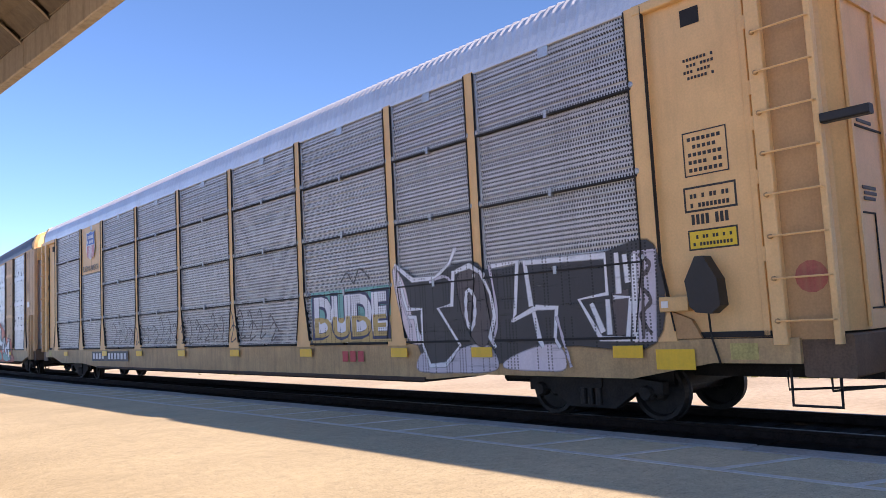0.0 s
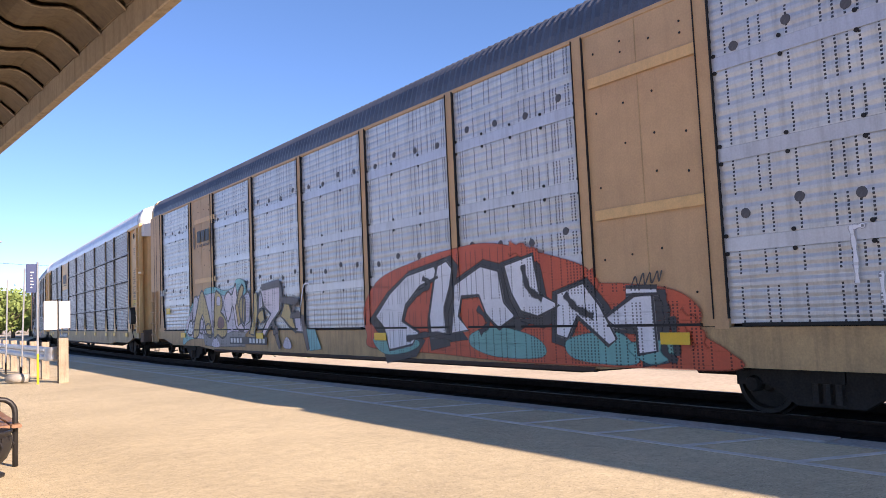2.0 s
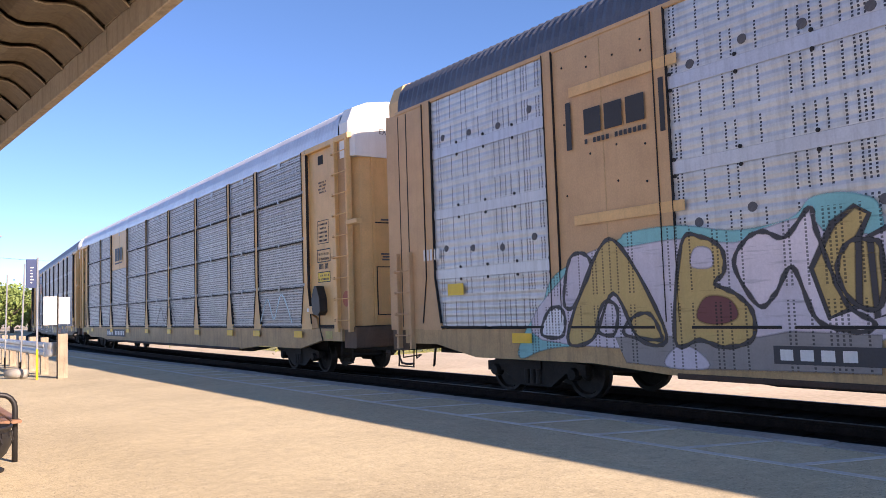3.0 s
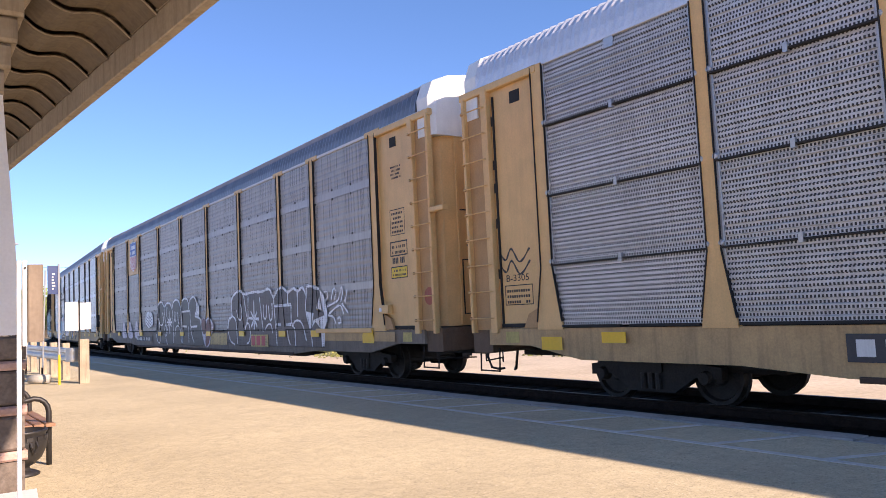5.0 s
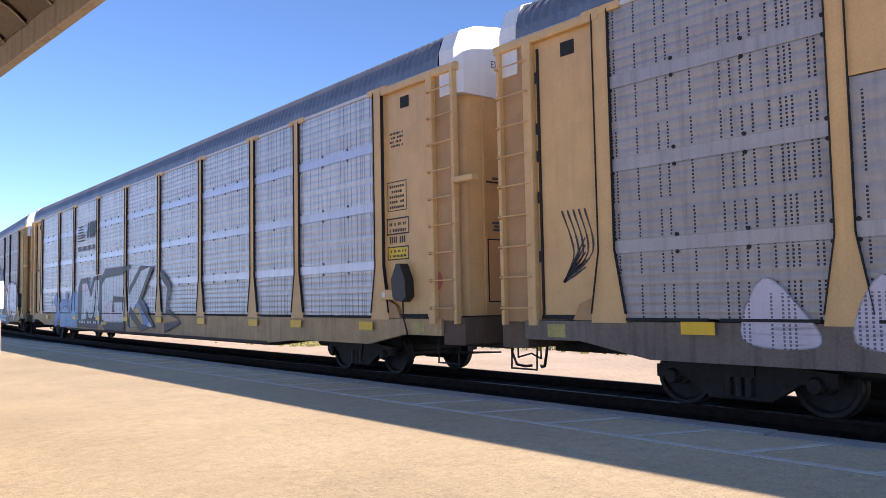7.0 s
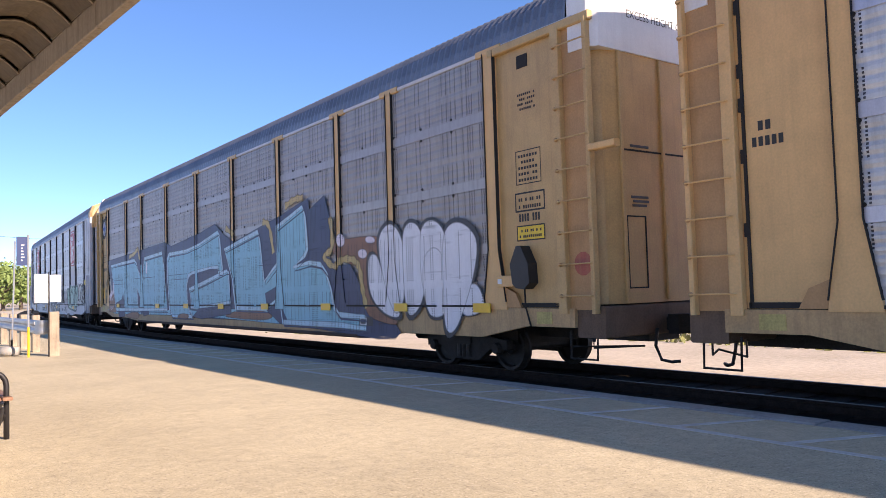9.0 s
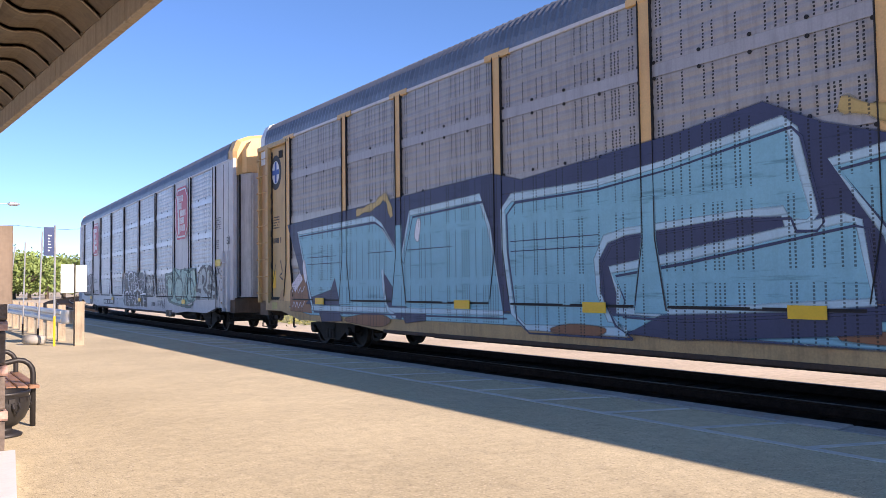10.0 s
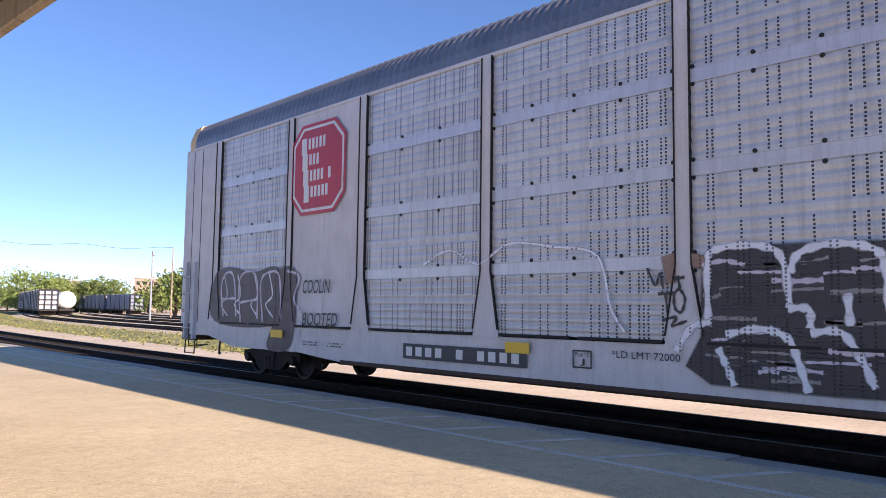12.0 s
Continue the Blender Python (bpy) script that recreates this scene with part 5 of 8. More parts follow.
def number_board(car, u0, u1, z0, z1, board=True):
    if board:
        box_at(car, u0, u1, z0, z1, M_DARK, 6, "number_board", "dark board with pale characters")
    d = (u1 - u0)
    m = 0.2 * (z1 - z0)
    bars(car, u0 + d * 0.03, u0 + d * 0.38, z0 + m, z1 - m, 1, 4, M_PALE, 8, 0.35)
    bars(car, u0 + d * 0.47, u0 + d * 0.98, z0 + m, z1 - m, 1, 6, M_PALE, 8, 0.35)


def shield(car, u0, u1, z0, z1):
    c, w, h = (u0 + u1) / 2, abs(u1 - u0) / 2, z1 - z0
    out = [(c, z1), (c + w * 0.55, z1 - h * 0.05), (c + w * 0.95, z1 - h * 0.02), (c + w * 0.9, z1 - h * 0.25), (c + w, z0 + h * 0.42), (c + w * 0.8, z0 + h * 0.12), (c, z0), (c - w * 0.8, z0 + h * 0.12), (c - w, z0 + h * 0.42), (c - w * 0.9, z1 - h * 0.25), (c - w * 0.95, z1 - h * 0.02), (c - w * 0.55, z1 - h * 0.05)]
    lay(car, "emblem", out, [tuple(range(12))], M_PALE, 1, "red, white and blue shield emblem")
    up = [(c + (p[0] - c) * 0.93, z1 - h * 0.02 - (z1 - p[1]) * 0.96) for p in out if p[1] > z0 + h * 0.5]
    zb = z0 + h * 0.52
    blue = [(c + w * 0.9, zb)] + [p for p in up if p[0] > c + 0.01][::-1] + [p for p in up if abs(p[0] - c) <= 0.01] + [p for p in up if p[0] < c - 0.01][::-1] + [(c - w * 0.9, zb)]
    lay(car, "emblem_field", blue, [tuple(range(len(blue)))], M_BLUE, 2)
    for k in range(6):
        x0 = c + w * (-0.78 + k * 0.28)
        zz = z0 + h * (0.10 if abs(k - 2.5) > 2 else 0.05)
        box_at(car, x0, x0 + w * 0.14, zz, zb - h * 0.02, M_RED, 2, "emblem_stripe")
    bars(car, c + w * 0.62, c - w * 0.62, zb + h * 0.22, zb + h * 0.34, 1, 5, M_PALE, 3, 0.25)
    bars(car, c + w * 0.70, c - w * 0.70, zb + h * 0.05, zb + h * 0.16, 1, 7, M_PALE, 3, 0.25)


def octagon(car, u0, u1, z0, z1, rows):
    c, w, zc, h = (u0 + u1) / 2, abs(u1 - u0) / 2, (z0 + z1) / 2, (z1 - z0) / 2
    for lev, k, mat in ((1, 1.0, M_RED), (2, 0.93, M_PALE), (3, 0.87, M_RED)):
        lay(car, "emblem", [(c + w * k * a, zc + h * k * b) for a, b in ((1, 0.62), (0.62, 1), (-0.62, 1), (-1, 0.62), (-1, -0.62), (-0.62, -1), (0.62, -1), (1, -0.62))], [tuple(range(8))], mat, lev, "red octagonal emblem with a white rim")
    for r in range(rows):
        z = zc + h * (0.60 - 1.42 * r / rows)
        box_at(car, c + w * (0.62 - 0.04 * r), c + w * (0.42 - 0.04 * r), z - h * 0.26, z + h * 0.10, M_PALE, 4, "emblem_bar")
        per = (5, 3, 7, 5, 6)[r]
        a = c + w * (0.36 - 0.04 * r)
        bars(car, a, a - w * 0.135 * per, z - h * 0.16, z + h * 0.08, 1, min(per, 5) if per < 6 else per, M_PALE, 4, 0.35)


def ttx(car, u0, u1, z0, z1, mat):
    bars(car, u0, u1, z0, z1, 1, 3, mat, 2, 0.3)


def end_writing(car, u0=1.65, u1=1.15, deep=0.0):
    """Stencilled data on the end sheet near the front of an open-ended car."""
    bars(car, u0 - 0.05, u1 + 0.05, 4.12, 4.42, 4, 9, M_INK, 0)
    frame_at(car, u0 + 0.04, u1 - 0.02, 2.97, 3.50, M_INK, 0)
    bars(car, u0 - 0.02, u1 + 0.04, 3.02, 3.48, 5, 7, M_INK, 0)
    frame_at(car, u0 + 0.08, u1 - 0.08, 2.55, 2.85, M_INK, 0, 0.025)
    bars(car, u0, u1, 2.60, 2.82, 2, 10, M_INK, 0)
    bars(car, u0, u1 + 0.02, 2.40, 2.52, 1, 8, M_INK, 0)
    box_at(car, u0 + 0.06, u1 - 0.06, 2.10, 2.34, M_YEL, 0, "notice", "yellow notice plate")
    frame_at(car, u0 + 0.06, u1 - 0.06, 2.10, 2.34, M_INK, 1, 0.02)
    bars(car, u0, u1, 2.15, 2.32, 2, 12, M_INK, 1)


def end_gear(car, cover=True):
    """Black covered handbrake gear and a round warning mark on the ladder bay."""
    half = STYLES[CARS.index(car)]["L"] / 2
    ring = [(1.66 - half, 1.45), (1.70 - half, 1.75), (1.55 - half, 2.02), (1.45 - half, 2.02), (1.30 - half, 1.75), (1.28 - half, 1.45), (1.40 - half, 1.36), (1.58 - half, 1.38)]
    if cover:
        part("brake_cover", Shape().prism(ring, 0, -W - 0.14, -W + 0.06), BLACK, car, "sagging black cover over the brake gear")
        part("chain", Shape().tube([(-W - 0.05, 1.48 - half, 1.40), (-W - 0.06, 1.46 - half, 1.1), (-W - 0.02, 1.40 - half, 0.8)], 0.014, 6), STEEL_DARK, car)
    ring = [(0.33 + 0.17 * math.cos(k * 0.45), 1.70 + 0.17 * math.sin(k * 0.45)) for k in range(14)]
    lay(car, "warning_mark", ring, [tuple(range(14))], M_MARK, 0, "faded red round mark")
    part("wind_stop", Shape().bar(-W - 0.10, -W + 0.02, -half - 0.42, -half + 0.05, 3.24, 3.34, 0.015), BLACK if car is C1 else YELLOW, car, "sliding latch arm")
    b = part("bracket", Shape().bar(-W - 0.07, -W + 0.04, 1.72 - half, 2.10 - half, 1.40, 1.58, 0.012), YELLOW, car)
    box = part("tag_holder", Shape().bar(-W - 0.078, -W - 0.06, 1.98 - half, 2.07 - half, 1.45, 1.53, 0.004), WHITE, b)


M_MARK = paint("faded_red", (0.40, 0.10, 0.07), 0.6, 0, 0.2, 0.5, dirt=(0.4, 0.25, 0.12))
C0, C1, C2, C3, C4, C5, C6, C7 = CARS

# grey mesh car: large black letters with pale edges
patch(C1, [(7.16, 2.31), (6.64, 2.13), (6.14, 2.14), (5.79, 2.27), (5.28, 2.28), (4.98, 2.13), (3.92, 2.19), (2.96, 2.19), (2.15, 2.22), (2.21, 1.05), (3.62, 1.02), (4.69, 0.8), (5.92, 0.7), (6.47, 0.65), (6.72, 1.06), (6.98, 1.54)], S_BLACK, 1)
patch(C1, [(7.31, 2.34), (7.19, 1.74), (6.94, 1.16), (6.62, 1.11), (6.86, 1.53), (7.06, 2.11)], S_PINKW, 1)
patch(C1, [(6.74, 0.79), (6.56, 0.92), (6.35, 0.7), (5.91, 0.77), (5.7, 0.97), (5.13, 1.03), (4.91, 0.81), (5.04, 0.67), (5.92, 0.63), (6.68, 0.64)], S_LILAC, 2)
patch(C1, [(4.78, 0.73), (4.4, 0.92), (3.77, 1.02), (3.64, 0.73), (4.05, 0.69)], S_PINKW, 2)
patch(C1, [(2.44, 2.17), (2.13, 2.17), (2.21, 1.06), (2.5, 1.05)], S_LILAC, 2, False)
patch(C1, [(2.79, 1.67), (2.55, 1.71), (2.59, 1.16), (2.77, 1.12)], S_CHAR, 3, False)
patch(C1, [(5.67, 2.1), (5.31, 2.21), (5.07, 2.06), (4.94, 1.63), (5.05, 1.13), (5.3, 1.05), (5.59, 1.48)], S_CHAR, 2)
for run in ([(7.26, 2.42), (6.79, 2.13), (6.21, 2.12), (5.85, 2.33), (5.69, 2.56)],
            [(7.16, 2.22), (6.98, 1.65), (6.59, 1.64), (6.6, 1.08), (6.43, 0.72), (6.05, 0.74), (5.69, 1.04), (6.18, 1.64), (5.84, 1.67), (5.77, 2.2)],
            [(6.99, 1.52), (6.76, 1.51), (6.69, 1.1)],
            [(5.73, 2.18), (5.4, 2.25), (5.17, 2.13), (4.98, 1.8), (4.91, 1.46), (5.03, 1.15), (4.92, 1)],
            [(4.92, 2.2), (4.4, 2.22), (4.5, 1.48), (4.58, 1.37), (4.08, 1.55), (3.72, 1.53), (3.78, 1.11), (3.7, 0.99)],
            [(4.14, 1.49), (4.06, 1.11), (4, 1)],
            [(4.26, 2.22), (4.18, 1.57)],
            [(4.24, 2.19), (2.87, 2.16), (2.87, 1.67), (3.33, 1.62), (3.01, 1.1), (2.6, 1.09), (2.52, 1.61), (2.78, 1.62)],
            [(2.87, 1.6), (2.87, 1.15)],
            [(3.13, 1.56), (2.97, 1.18)],
            [(2.69, 2.18), (2.69, 1.66)],
            [(2.43, 2.14), (2.49, 1.06)],
            [(2.57, 2.15), (2.54, 1.79)],):
    line(C1, run, 0.075, S_WHITE, 4, False, False)
for run in ([(5.5, 1.81), (5.41, 1.87), (5.32, 1.73), (5.35, 1.41), (5.44, 1.29), (5.52, 1.48)],):
    line(C1, run, 0.07, S_WHITE, 4, True, True)
for run in ([(7.23, 2.41), (7.14, 1.93), (6.88, 1.35)],
            [(6.36, 2.06), (5.99, 2.13), (5.81, 2.02)],
            [(4.97, 2.22), (4.86, 1.46), (4.99, 1.05)],
            [(3.73, 1.42), (3.62, 1.03), (3.53, 0.73)],):
    line(C1, run, 0.05, S_LILAC, 5, True, False)
for run in ([(2.36, 2.13), (2.21, 1.98), (2.37, 1.78), (2.23, 1.56), (2.39, 1.36), (2.25, 1.15)],
            [(2.31, 2.16), (2.37, 1.09)],):
    line(C1, run, 0.05, S_CHAR, 4, True, False)
box_at(C1, 9.98, 7.42, 1.12, 2.08, S_GOLD, 1, "graffiti_fill")
box_at(C1, 9.98, 7.42, 1.58, 2.10, S_TEAL, 2, "graffiti_fill")
words(C1, "DUDE", 9.96, 7.44, 1.16, 2.06, S_NAVY, 3, 0.10, 0.0, "graffiti_letter")
words(C1, "DUDE", 9.88, 7.52, 1.30, 2.00, S_WHITE, 4, 0.06, 0.0, "graffiti_letter")
words(C1, "DUDE", 9.86, 7.54, 1.22, 1.60, S_GOLD, 5, 0.03, 0.0, "graffiti_letter")
line(C1, [(8.9, 2.25), (8.7, 2.4), (8.5, 2.2), (8.3, 2.45), (8.0, 2.25)], 0.03, S_BLACK, 2)
ttx(C1, 8.95, 8.2, 0.77, 0.96, M_RED)
loops = random.Random(5)
for n in range(22):
    # thin dark tags scrawled along the foot of the sheets
    a = 21.6 - 0.47 * n
    z0, z1 = 1.18 + 0.1 * loops.random(), 1.62 + 0.3 * loops.random()
    line(C1, [(a, z1 - 0.1), (a - 0.12, z1), (a - 0.2 - 0.2 * loops.random(), (z0 + z1) / 2), (a - 0.1, z0), (a - 0.35, z0 + 0.1 * loops.random())], 0.03, S_CHAR, 1, name="graffiti_stroke")
    if n % 2:
        line(C1, [(a - 0.05, z0 + 0.25), (a - 0.25, z0 + 0.38), (a - 0.45, z0 + 0.2)], 0.028, S_CHAR, 1, name="graffiti_stroke")
number_board(C1, 23.6, 20.25, 0.70, 1.0)
shield(C1, 24.15, 23.25, 4.05, 5.0)
words(C1, "BUILDING AMERICA", 24.52, 22.9, 3.68, 3.86, M_INK, 1, 0.012)
end_writing(C1)
end_gear(C1)
box_at(C1, 2.22, 1.70, 0.72, 0.96, REFLECT, 3, "reflector", "yellow reflective plate")

# silver car with tan ends
patch(C2, [(12.75, 0.98), (12.83, 1.52), (12.19, 2.06), (10.81, 2.33), (9.92, 2.43), (8.83, 2.46), (7.76, 2.24), (6.72, 1.94), (6.51, 1.7), (5.93, 1.64), (5.21, 1.53), (4.85, 1.29), (4.85, 1), (4.48, 0.77), (4.42, 0.59), (6.11, 0.56), (8.41, 0.57), (10.23, 0.65), (12.55, 0.72)], S_RED, 1)
patch(C2, [(12.25, 0.97), (12.64, 1.25), (11.92, 1.78), (11.13, 2.15), (9.99, 2.31), (9.85, 2.06), (10.62, 1.87), (11.23, 1.48), (11.41, 1.13), (10.69, 0.86), (11, 0.58), (12.02, 0.43)], S_BLACK, 2, False)
patch(C2, [(10.34, 1.9), (10.17, 2.27), (9.83, 2.34), (9.62, 2.16), (9.74, 1.76), (9.97, 1.34), (9.94, 0.79), (10.5, 0.7), (10.58, 1.17)], S_BLACK, 2, False)
patch(C2, [(9.88, 1.85), (8.92, 2.2), (8.34, 2.06), (8.21, 1.43), (7.88, 1.15), (8.39, 0.92), (8.78, 1.18), (9.01, 1.61), (9.6, 1.59), (9.75, 1.19), (9.42, 0.9), (10.03, 0.84)], S_BLACK, 2, False)
patch(C2, [(8.49, 2.12), (7.64, 2.26), (7.48, 1.52), (6.97, 1.3), (7.57, 1.09), (8.06, 1.2), (8.31, 1.56)], S_BLACK, 2, False)
patch(C2, [(7.34, 1.6), (6.65, 1.77), (6.28, 1.37), (5.93, 0.8), (6.12, 0.69), (6.84, 1.19), (7.11, 0.8), (7.4, 0.87)], S_BLACK, 2, False)
patch(C2, [(6.41, 1.18), (5.76, 1.52), (5.38, 1.53), (5.34, 0.63), (5.74, 0.57), (5.75, 0.99), (6.22, 1.02)], S_BLACK, 2, False)
patch(C2, [(5.96, 1.56), (5.32, 1.54), (5.32, 1.43), (5.97, 1.44)], S_BLACK, 2, False)
patch(C2, [(12.09, 1.11), (12.39, 1.34), (11.83, 1.77), (11.21, 2.08), (10.32, 2.21), (10.21, 2), (10.81, 1.85), (11.29, 1.53), (11.43, 1.24), (10.87, 1.02), (11.11, 0.79), (11.91, 0.67)], S_WHITE, 4, False, "graffiti_letter")
line(C2, [(12.09, 1.11), (12.39, 1.34), (11.83, 1.77), (11.21, 2.08), (10.32, 2.21), (10.21, 2), (10.81, 1.85), (11.29, 1.53), (11.43, 1.24), (10.87, 1.02), (11.11, 0.79), (11.91, 0.67)], 0.05, S_BLACK, 5, False, True)
patch(C2, [(10.34, 1.91), (10.21, 2.21), (9.94, 2.27), (9.78, 2.12), (9.87, 1.79), (10.05, 1.45), (10.03, 1), (10.47, 0.92), (10.53, 1.31)], S_WHITE, 4, False, "graffiti_letter")
line(C2, [(10.34, 1.91), (10.21, 2.21), (9.94, 2.27), (9.78, 2.12), (9.87, 1.79), (10.05, 1.45), (10.03, 1), (10.47, 0.92), (10.53, 1.31)], 0.05, S_BLACK, 5, False, True)
patch(C2, [(9.75, 1.83), (9, 2.12), (8.55, 2), (8.45, 1.49), (8.19, 1.26), (8.59, 1.07), (8.89, 1.28), (9.07, 1.63), (9.53, 1.62), (9.65, 1.29), (9.39, 1.05), (9.87, 1)], S_WHITE, 4, False, "graffiti_letter")
line(C2, [(9.75, 1.83), (9, 2.12), (8.55, 2), (8.45, 1.49), (8.19, 1.26), (8.59, 1.07), (8.89, 1.28), (9.07, 1.63), (9.53, 1.62), (9.65, 1.29), (9.39, 1.05), (9.87, 1)], 0.05, S_BLACK, 5, False, True)
patch(C2, [(8.4, 2.08), (7.73, 2.2), (7.61, 1.59), (7.21, 1.41), (7.68, 1.24), (8.06, 1.33), (8.26, 1.62)], S_WHITE, 4, False, "graffiti_letter")
line(C2, [(8.4, 2.08), (7.73, 2.2), (7.61, 1.59), (7.21, 1.41), (7.68, 1.24), (8.06, 1.33), (8.26, 1.62)], 0.05, S_BLACK, 5, False, True)
patch(C2, [(7.26, 1.58), (6.72, 1.72), (6.43, 1.39), (6.16, 0.92), (6.31, 0.83), (6.87, 1.24), (7.08, 0.92), (7.31, 0.98)], S_WHITE, 4, False, "graffiti_letter")
line(C2, [(7.26, 1.58), (6.72, 1.72), (6.43, 1.39), (6.16, 0.92), (6.31, 0.83), (6.87, 1.24), (7.08, 0.92), (7.31, 0.98)], 0.05, S_BLACK, 5, False, True)
patch(C2, [(6.34, 1.22), (5.83, 1.5), (5.53, 1.51), (5.5, 0.77), (5.81, 0.72), (5.82, 1.06), (6.19, 1.09)], S_WHITE, 4, False, "graffiti_letter")
line(C2, [(6.34, 1.22), (5.83, 1.5), (5.53, 1.51), (5.5, 0.77), (5.81, 0.72), (5.82, 1.06), (6.19, 1.09)], 0.05, S_BLACK, 5, False, True)
patch(C2, [(5.95, 1.61), (5.45, 1.59), (5.45, 1.5), (5.96, 1.51)], S_WHITE, 4, False, "graffiti_letter")
line(C2, [(5.95, 1.61), (5.45, 1.59), (5.45, 1.5), (5.96, 1.51)], 0.05, S_BLACK, 5, False, True)
patch(C2, [(12.49, 0.89), (11.69, 0.98), (10.89, 0.83), (11.31, 0.66), (12.12, 0.62)], S_TEAL, 3)
patch(C2, [(9.3, 0.98), (8.64, 1.09), (7.73, 0.91), (7.63, 0.66), (8.68, 0.64), (9.31, 0.79)], S_TEAL, 3)
patch(C2, [(7.08, 0.89), (6.48, 1), (6.03, 0.95), (5.82, 0.63), (6.49, 0.6), (7.02, 0.68)], S_TEAL, 3)
patch(C2, [(5.97, 0.84), (5.27, 0.89), (5.24, 0.73), (5.64, 0.62)], S_TEAL, 3)
for run in ([(10.89, 1.73), (10.48, 1.87), (10.69, 2.01)],
            [(11.3, 0.89), (10.55, 0.98), (9.87, 0.92)],
            [(9.13, 1.42), (8.85, 1.18), (9.09, 1)],
            [(7.96, 2.05), (7.86, 1.69), (7.56, 1.51)],
            [(7.09, 1.57), (6.88, 1.36), (6.56, 1.23)],
            [(5.37, 1.5), (5.31, 1.21), (5.39, 0.79), (5.2, 0.65)],
            [(5.24, 1.21), (5.19, 0.72)],):
    line(C2, run, 0.11, S_BLACK, 5, True, False)
for run in ([(5.86, 1.61), (5.78, 1.74), (5.74, 1.62), (5.65, 1.78), (5.63, 1.63), (5.54, 1.78), (5.52, 1.64), (5.42, 1.79), (5.41, 1.66), (5.35, 1.8)],):
    line(C2, run, 0.022, S_BLACK, 5, True, False)
for run in ([(2.97, 2.1), (2.95, 1.86), (2.95, 1.51)],
            [(2.95, 2.08), (2.83, 2.09)],
            [(2.71, 1.61), (2.71, 1.28)],):
    line(C2, run, 0.05, S_WHITE, 1, True, False)
for run in ([(5.16, 1.21), (4.92, 1.07), (4.86, 0.8)],
            [(8.27, 2.34), (7.88, 2.26), (7.52, 2.1)],
            [(6.62, 1.87), (6.53, 1.63), (6.69, 1.55)],):
    line(C2, run, 0.2, S_RED, 2, True, False)
patch(C2, [(24.57, 0.64), (24.45, 1.01), (24.05, 1.42), (23.72, 1.87), (22.58, 2.24), (22.37, 2.34), (21.57, 2.35), (20.79, 2.21), (20.1, 2.28), (19.83, 2.48), (19.37, 2.44), (19.17, 2.17), (19.26, 0.99), (20.19, 0.96), (23.62, 0.84)], S_CYAN, 1)
patch(C2, [(24.08, 0.93), (23.49, 1.89), (22.88, 2.17), (22.39, 2.15), (21.58, 2.18), (20.8, 2.07), (20.44, 2.19), (19.94, 2.26), (19.68, 2.04), (19.19, 1.93), (19.26, 0.99)], S_LILAC, 2)
patch(C2, [(22.66, 0.95), (21.92, 0.97), (20.59, 0.97), (20.19, 1.04), (19.25, 1.01), (19.28, 0.65), (20.22, 0.64), (21.69, 0.61), (22.49, 0.65)], S_STONE, 2, False)
patch(C2, [(23.56, 1.73), (23.42, 2.1), (23.16, 2.13), (23.05, 1.92), (23.38, 1.42), (23.58, 1.41)], S_LILAC, 4, name="graffiti_letter")
line(C2, [(23.56, 1.73), (23.42, 2.1), (23.16, 2.13), (23.05, 1.92), (23.38, 1.42), (23.58, 1.41)], 0.055, S_BLACK, 5, True, True)
patch(C2, [(23.55, 0.96), (22.9, 2.15), (22.48, 2.16), (21.83, 1.01), (22.26, 0.95), (22.66, 1.56), (23.07, 0.94)], S_GOLD, 4, name="graffiti_letter")
line(C2, [(23.55, 0.96), (22.9, 2.15), (22.48, 2.16), (21.83, 1.01), (22.26, 0.95), (22.66, 1.56), (23.07, 0.94)], 0.055, S_BLACK, 5, True, True)
patch(C2, [(24.08, 1), (23.93, 1.33), (23.7, 1.39), (23.59, 1.24), (23.67, 0.97)], S_WHITE, 4, name="graffiti_letter")
line(C2, [(24.08, 1), (23.93, 1.33), (23.7, 1.39), (23.59, 1.24), (23.67, 0.97)], 0.055, S_BLACK, 5, True, True)
patch(C2, [(22.98, 1.07), (22.83, 1.44), (22.61, 1.36), (22.68, 1.01)], S_LILAC, 4, name="graffiti_letter")
line(C2, [(22.98, 1.07), (22.83, 1.44), (22.61, 1.36), (22.68, 1.01)], 0.055, S_BLACK, 5, True, True)
patch(C2, [(22.5, 1.01), (22.35, 1.23), (22.07, 1.27), (21.91, 1.01), (21.96, 0.94)], S_LILAC, 4, name="graffiti_letter")
line(C2, [(22.5, 1.01), (22.35, 1.23), (22.07, 1.27), (21.91, 1.01), (21.96, 0.94)], 0.055, S_BLACK, 5, True, True)
patch(C2, [(21.7, 0.94), (21.53, 2.13), (21.24, 2.19), (20.98, 2.03), (20.96, 1.76), (21.09, 1.62), (20.83, 1.49), (20.63, 1.28), (20.65, 0.97), (21, 0.87), (21.34, 0.95)], S_GOLD, 4, name="graffiti_letter")
line(C2, [(21.7, 0.94), (21.53, 2.13), (21.24, 2.19), (20.98, 2.03), (20.96, 1.76), (21.09, 1.62), (20.83, 1.49), (20.63, 1.28), (20.65, 0.97), (21, 0.87), (21.34, 0.95)], 0.055, S_BLACK, 5, True, True)
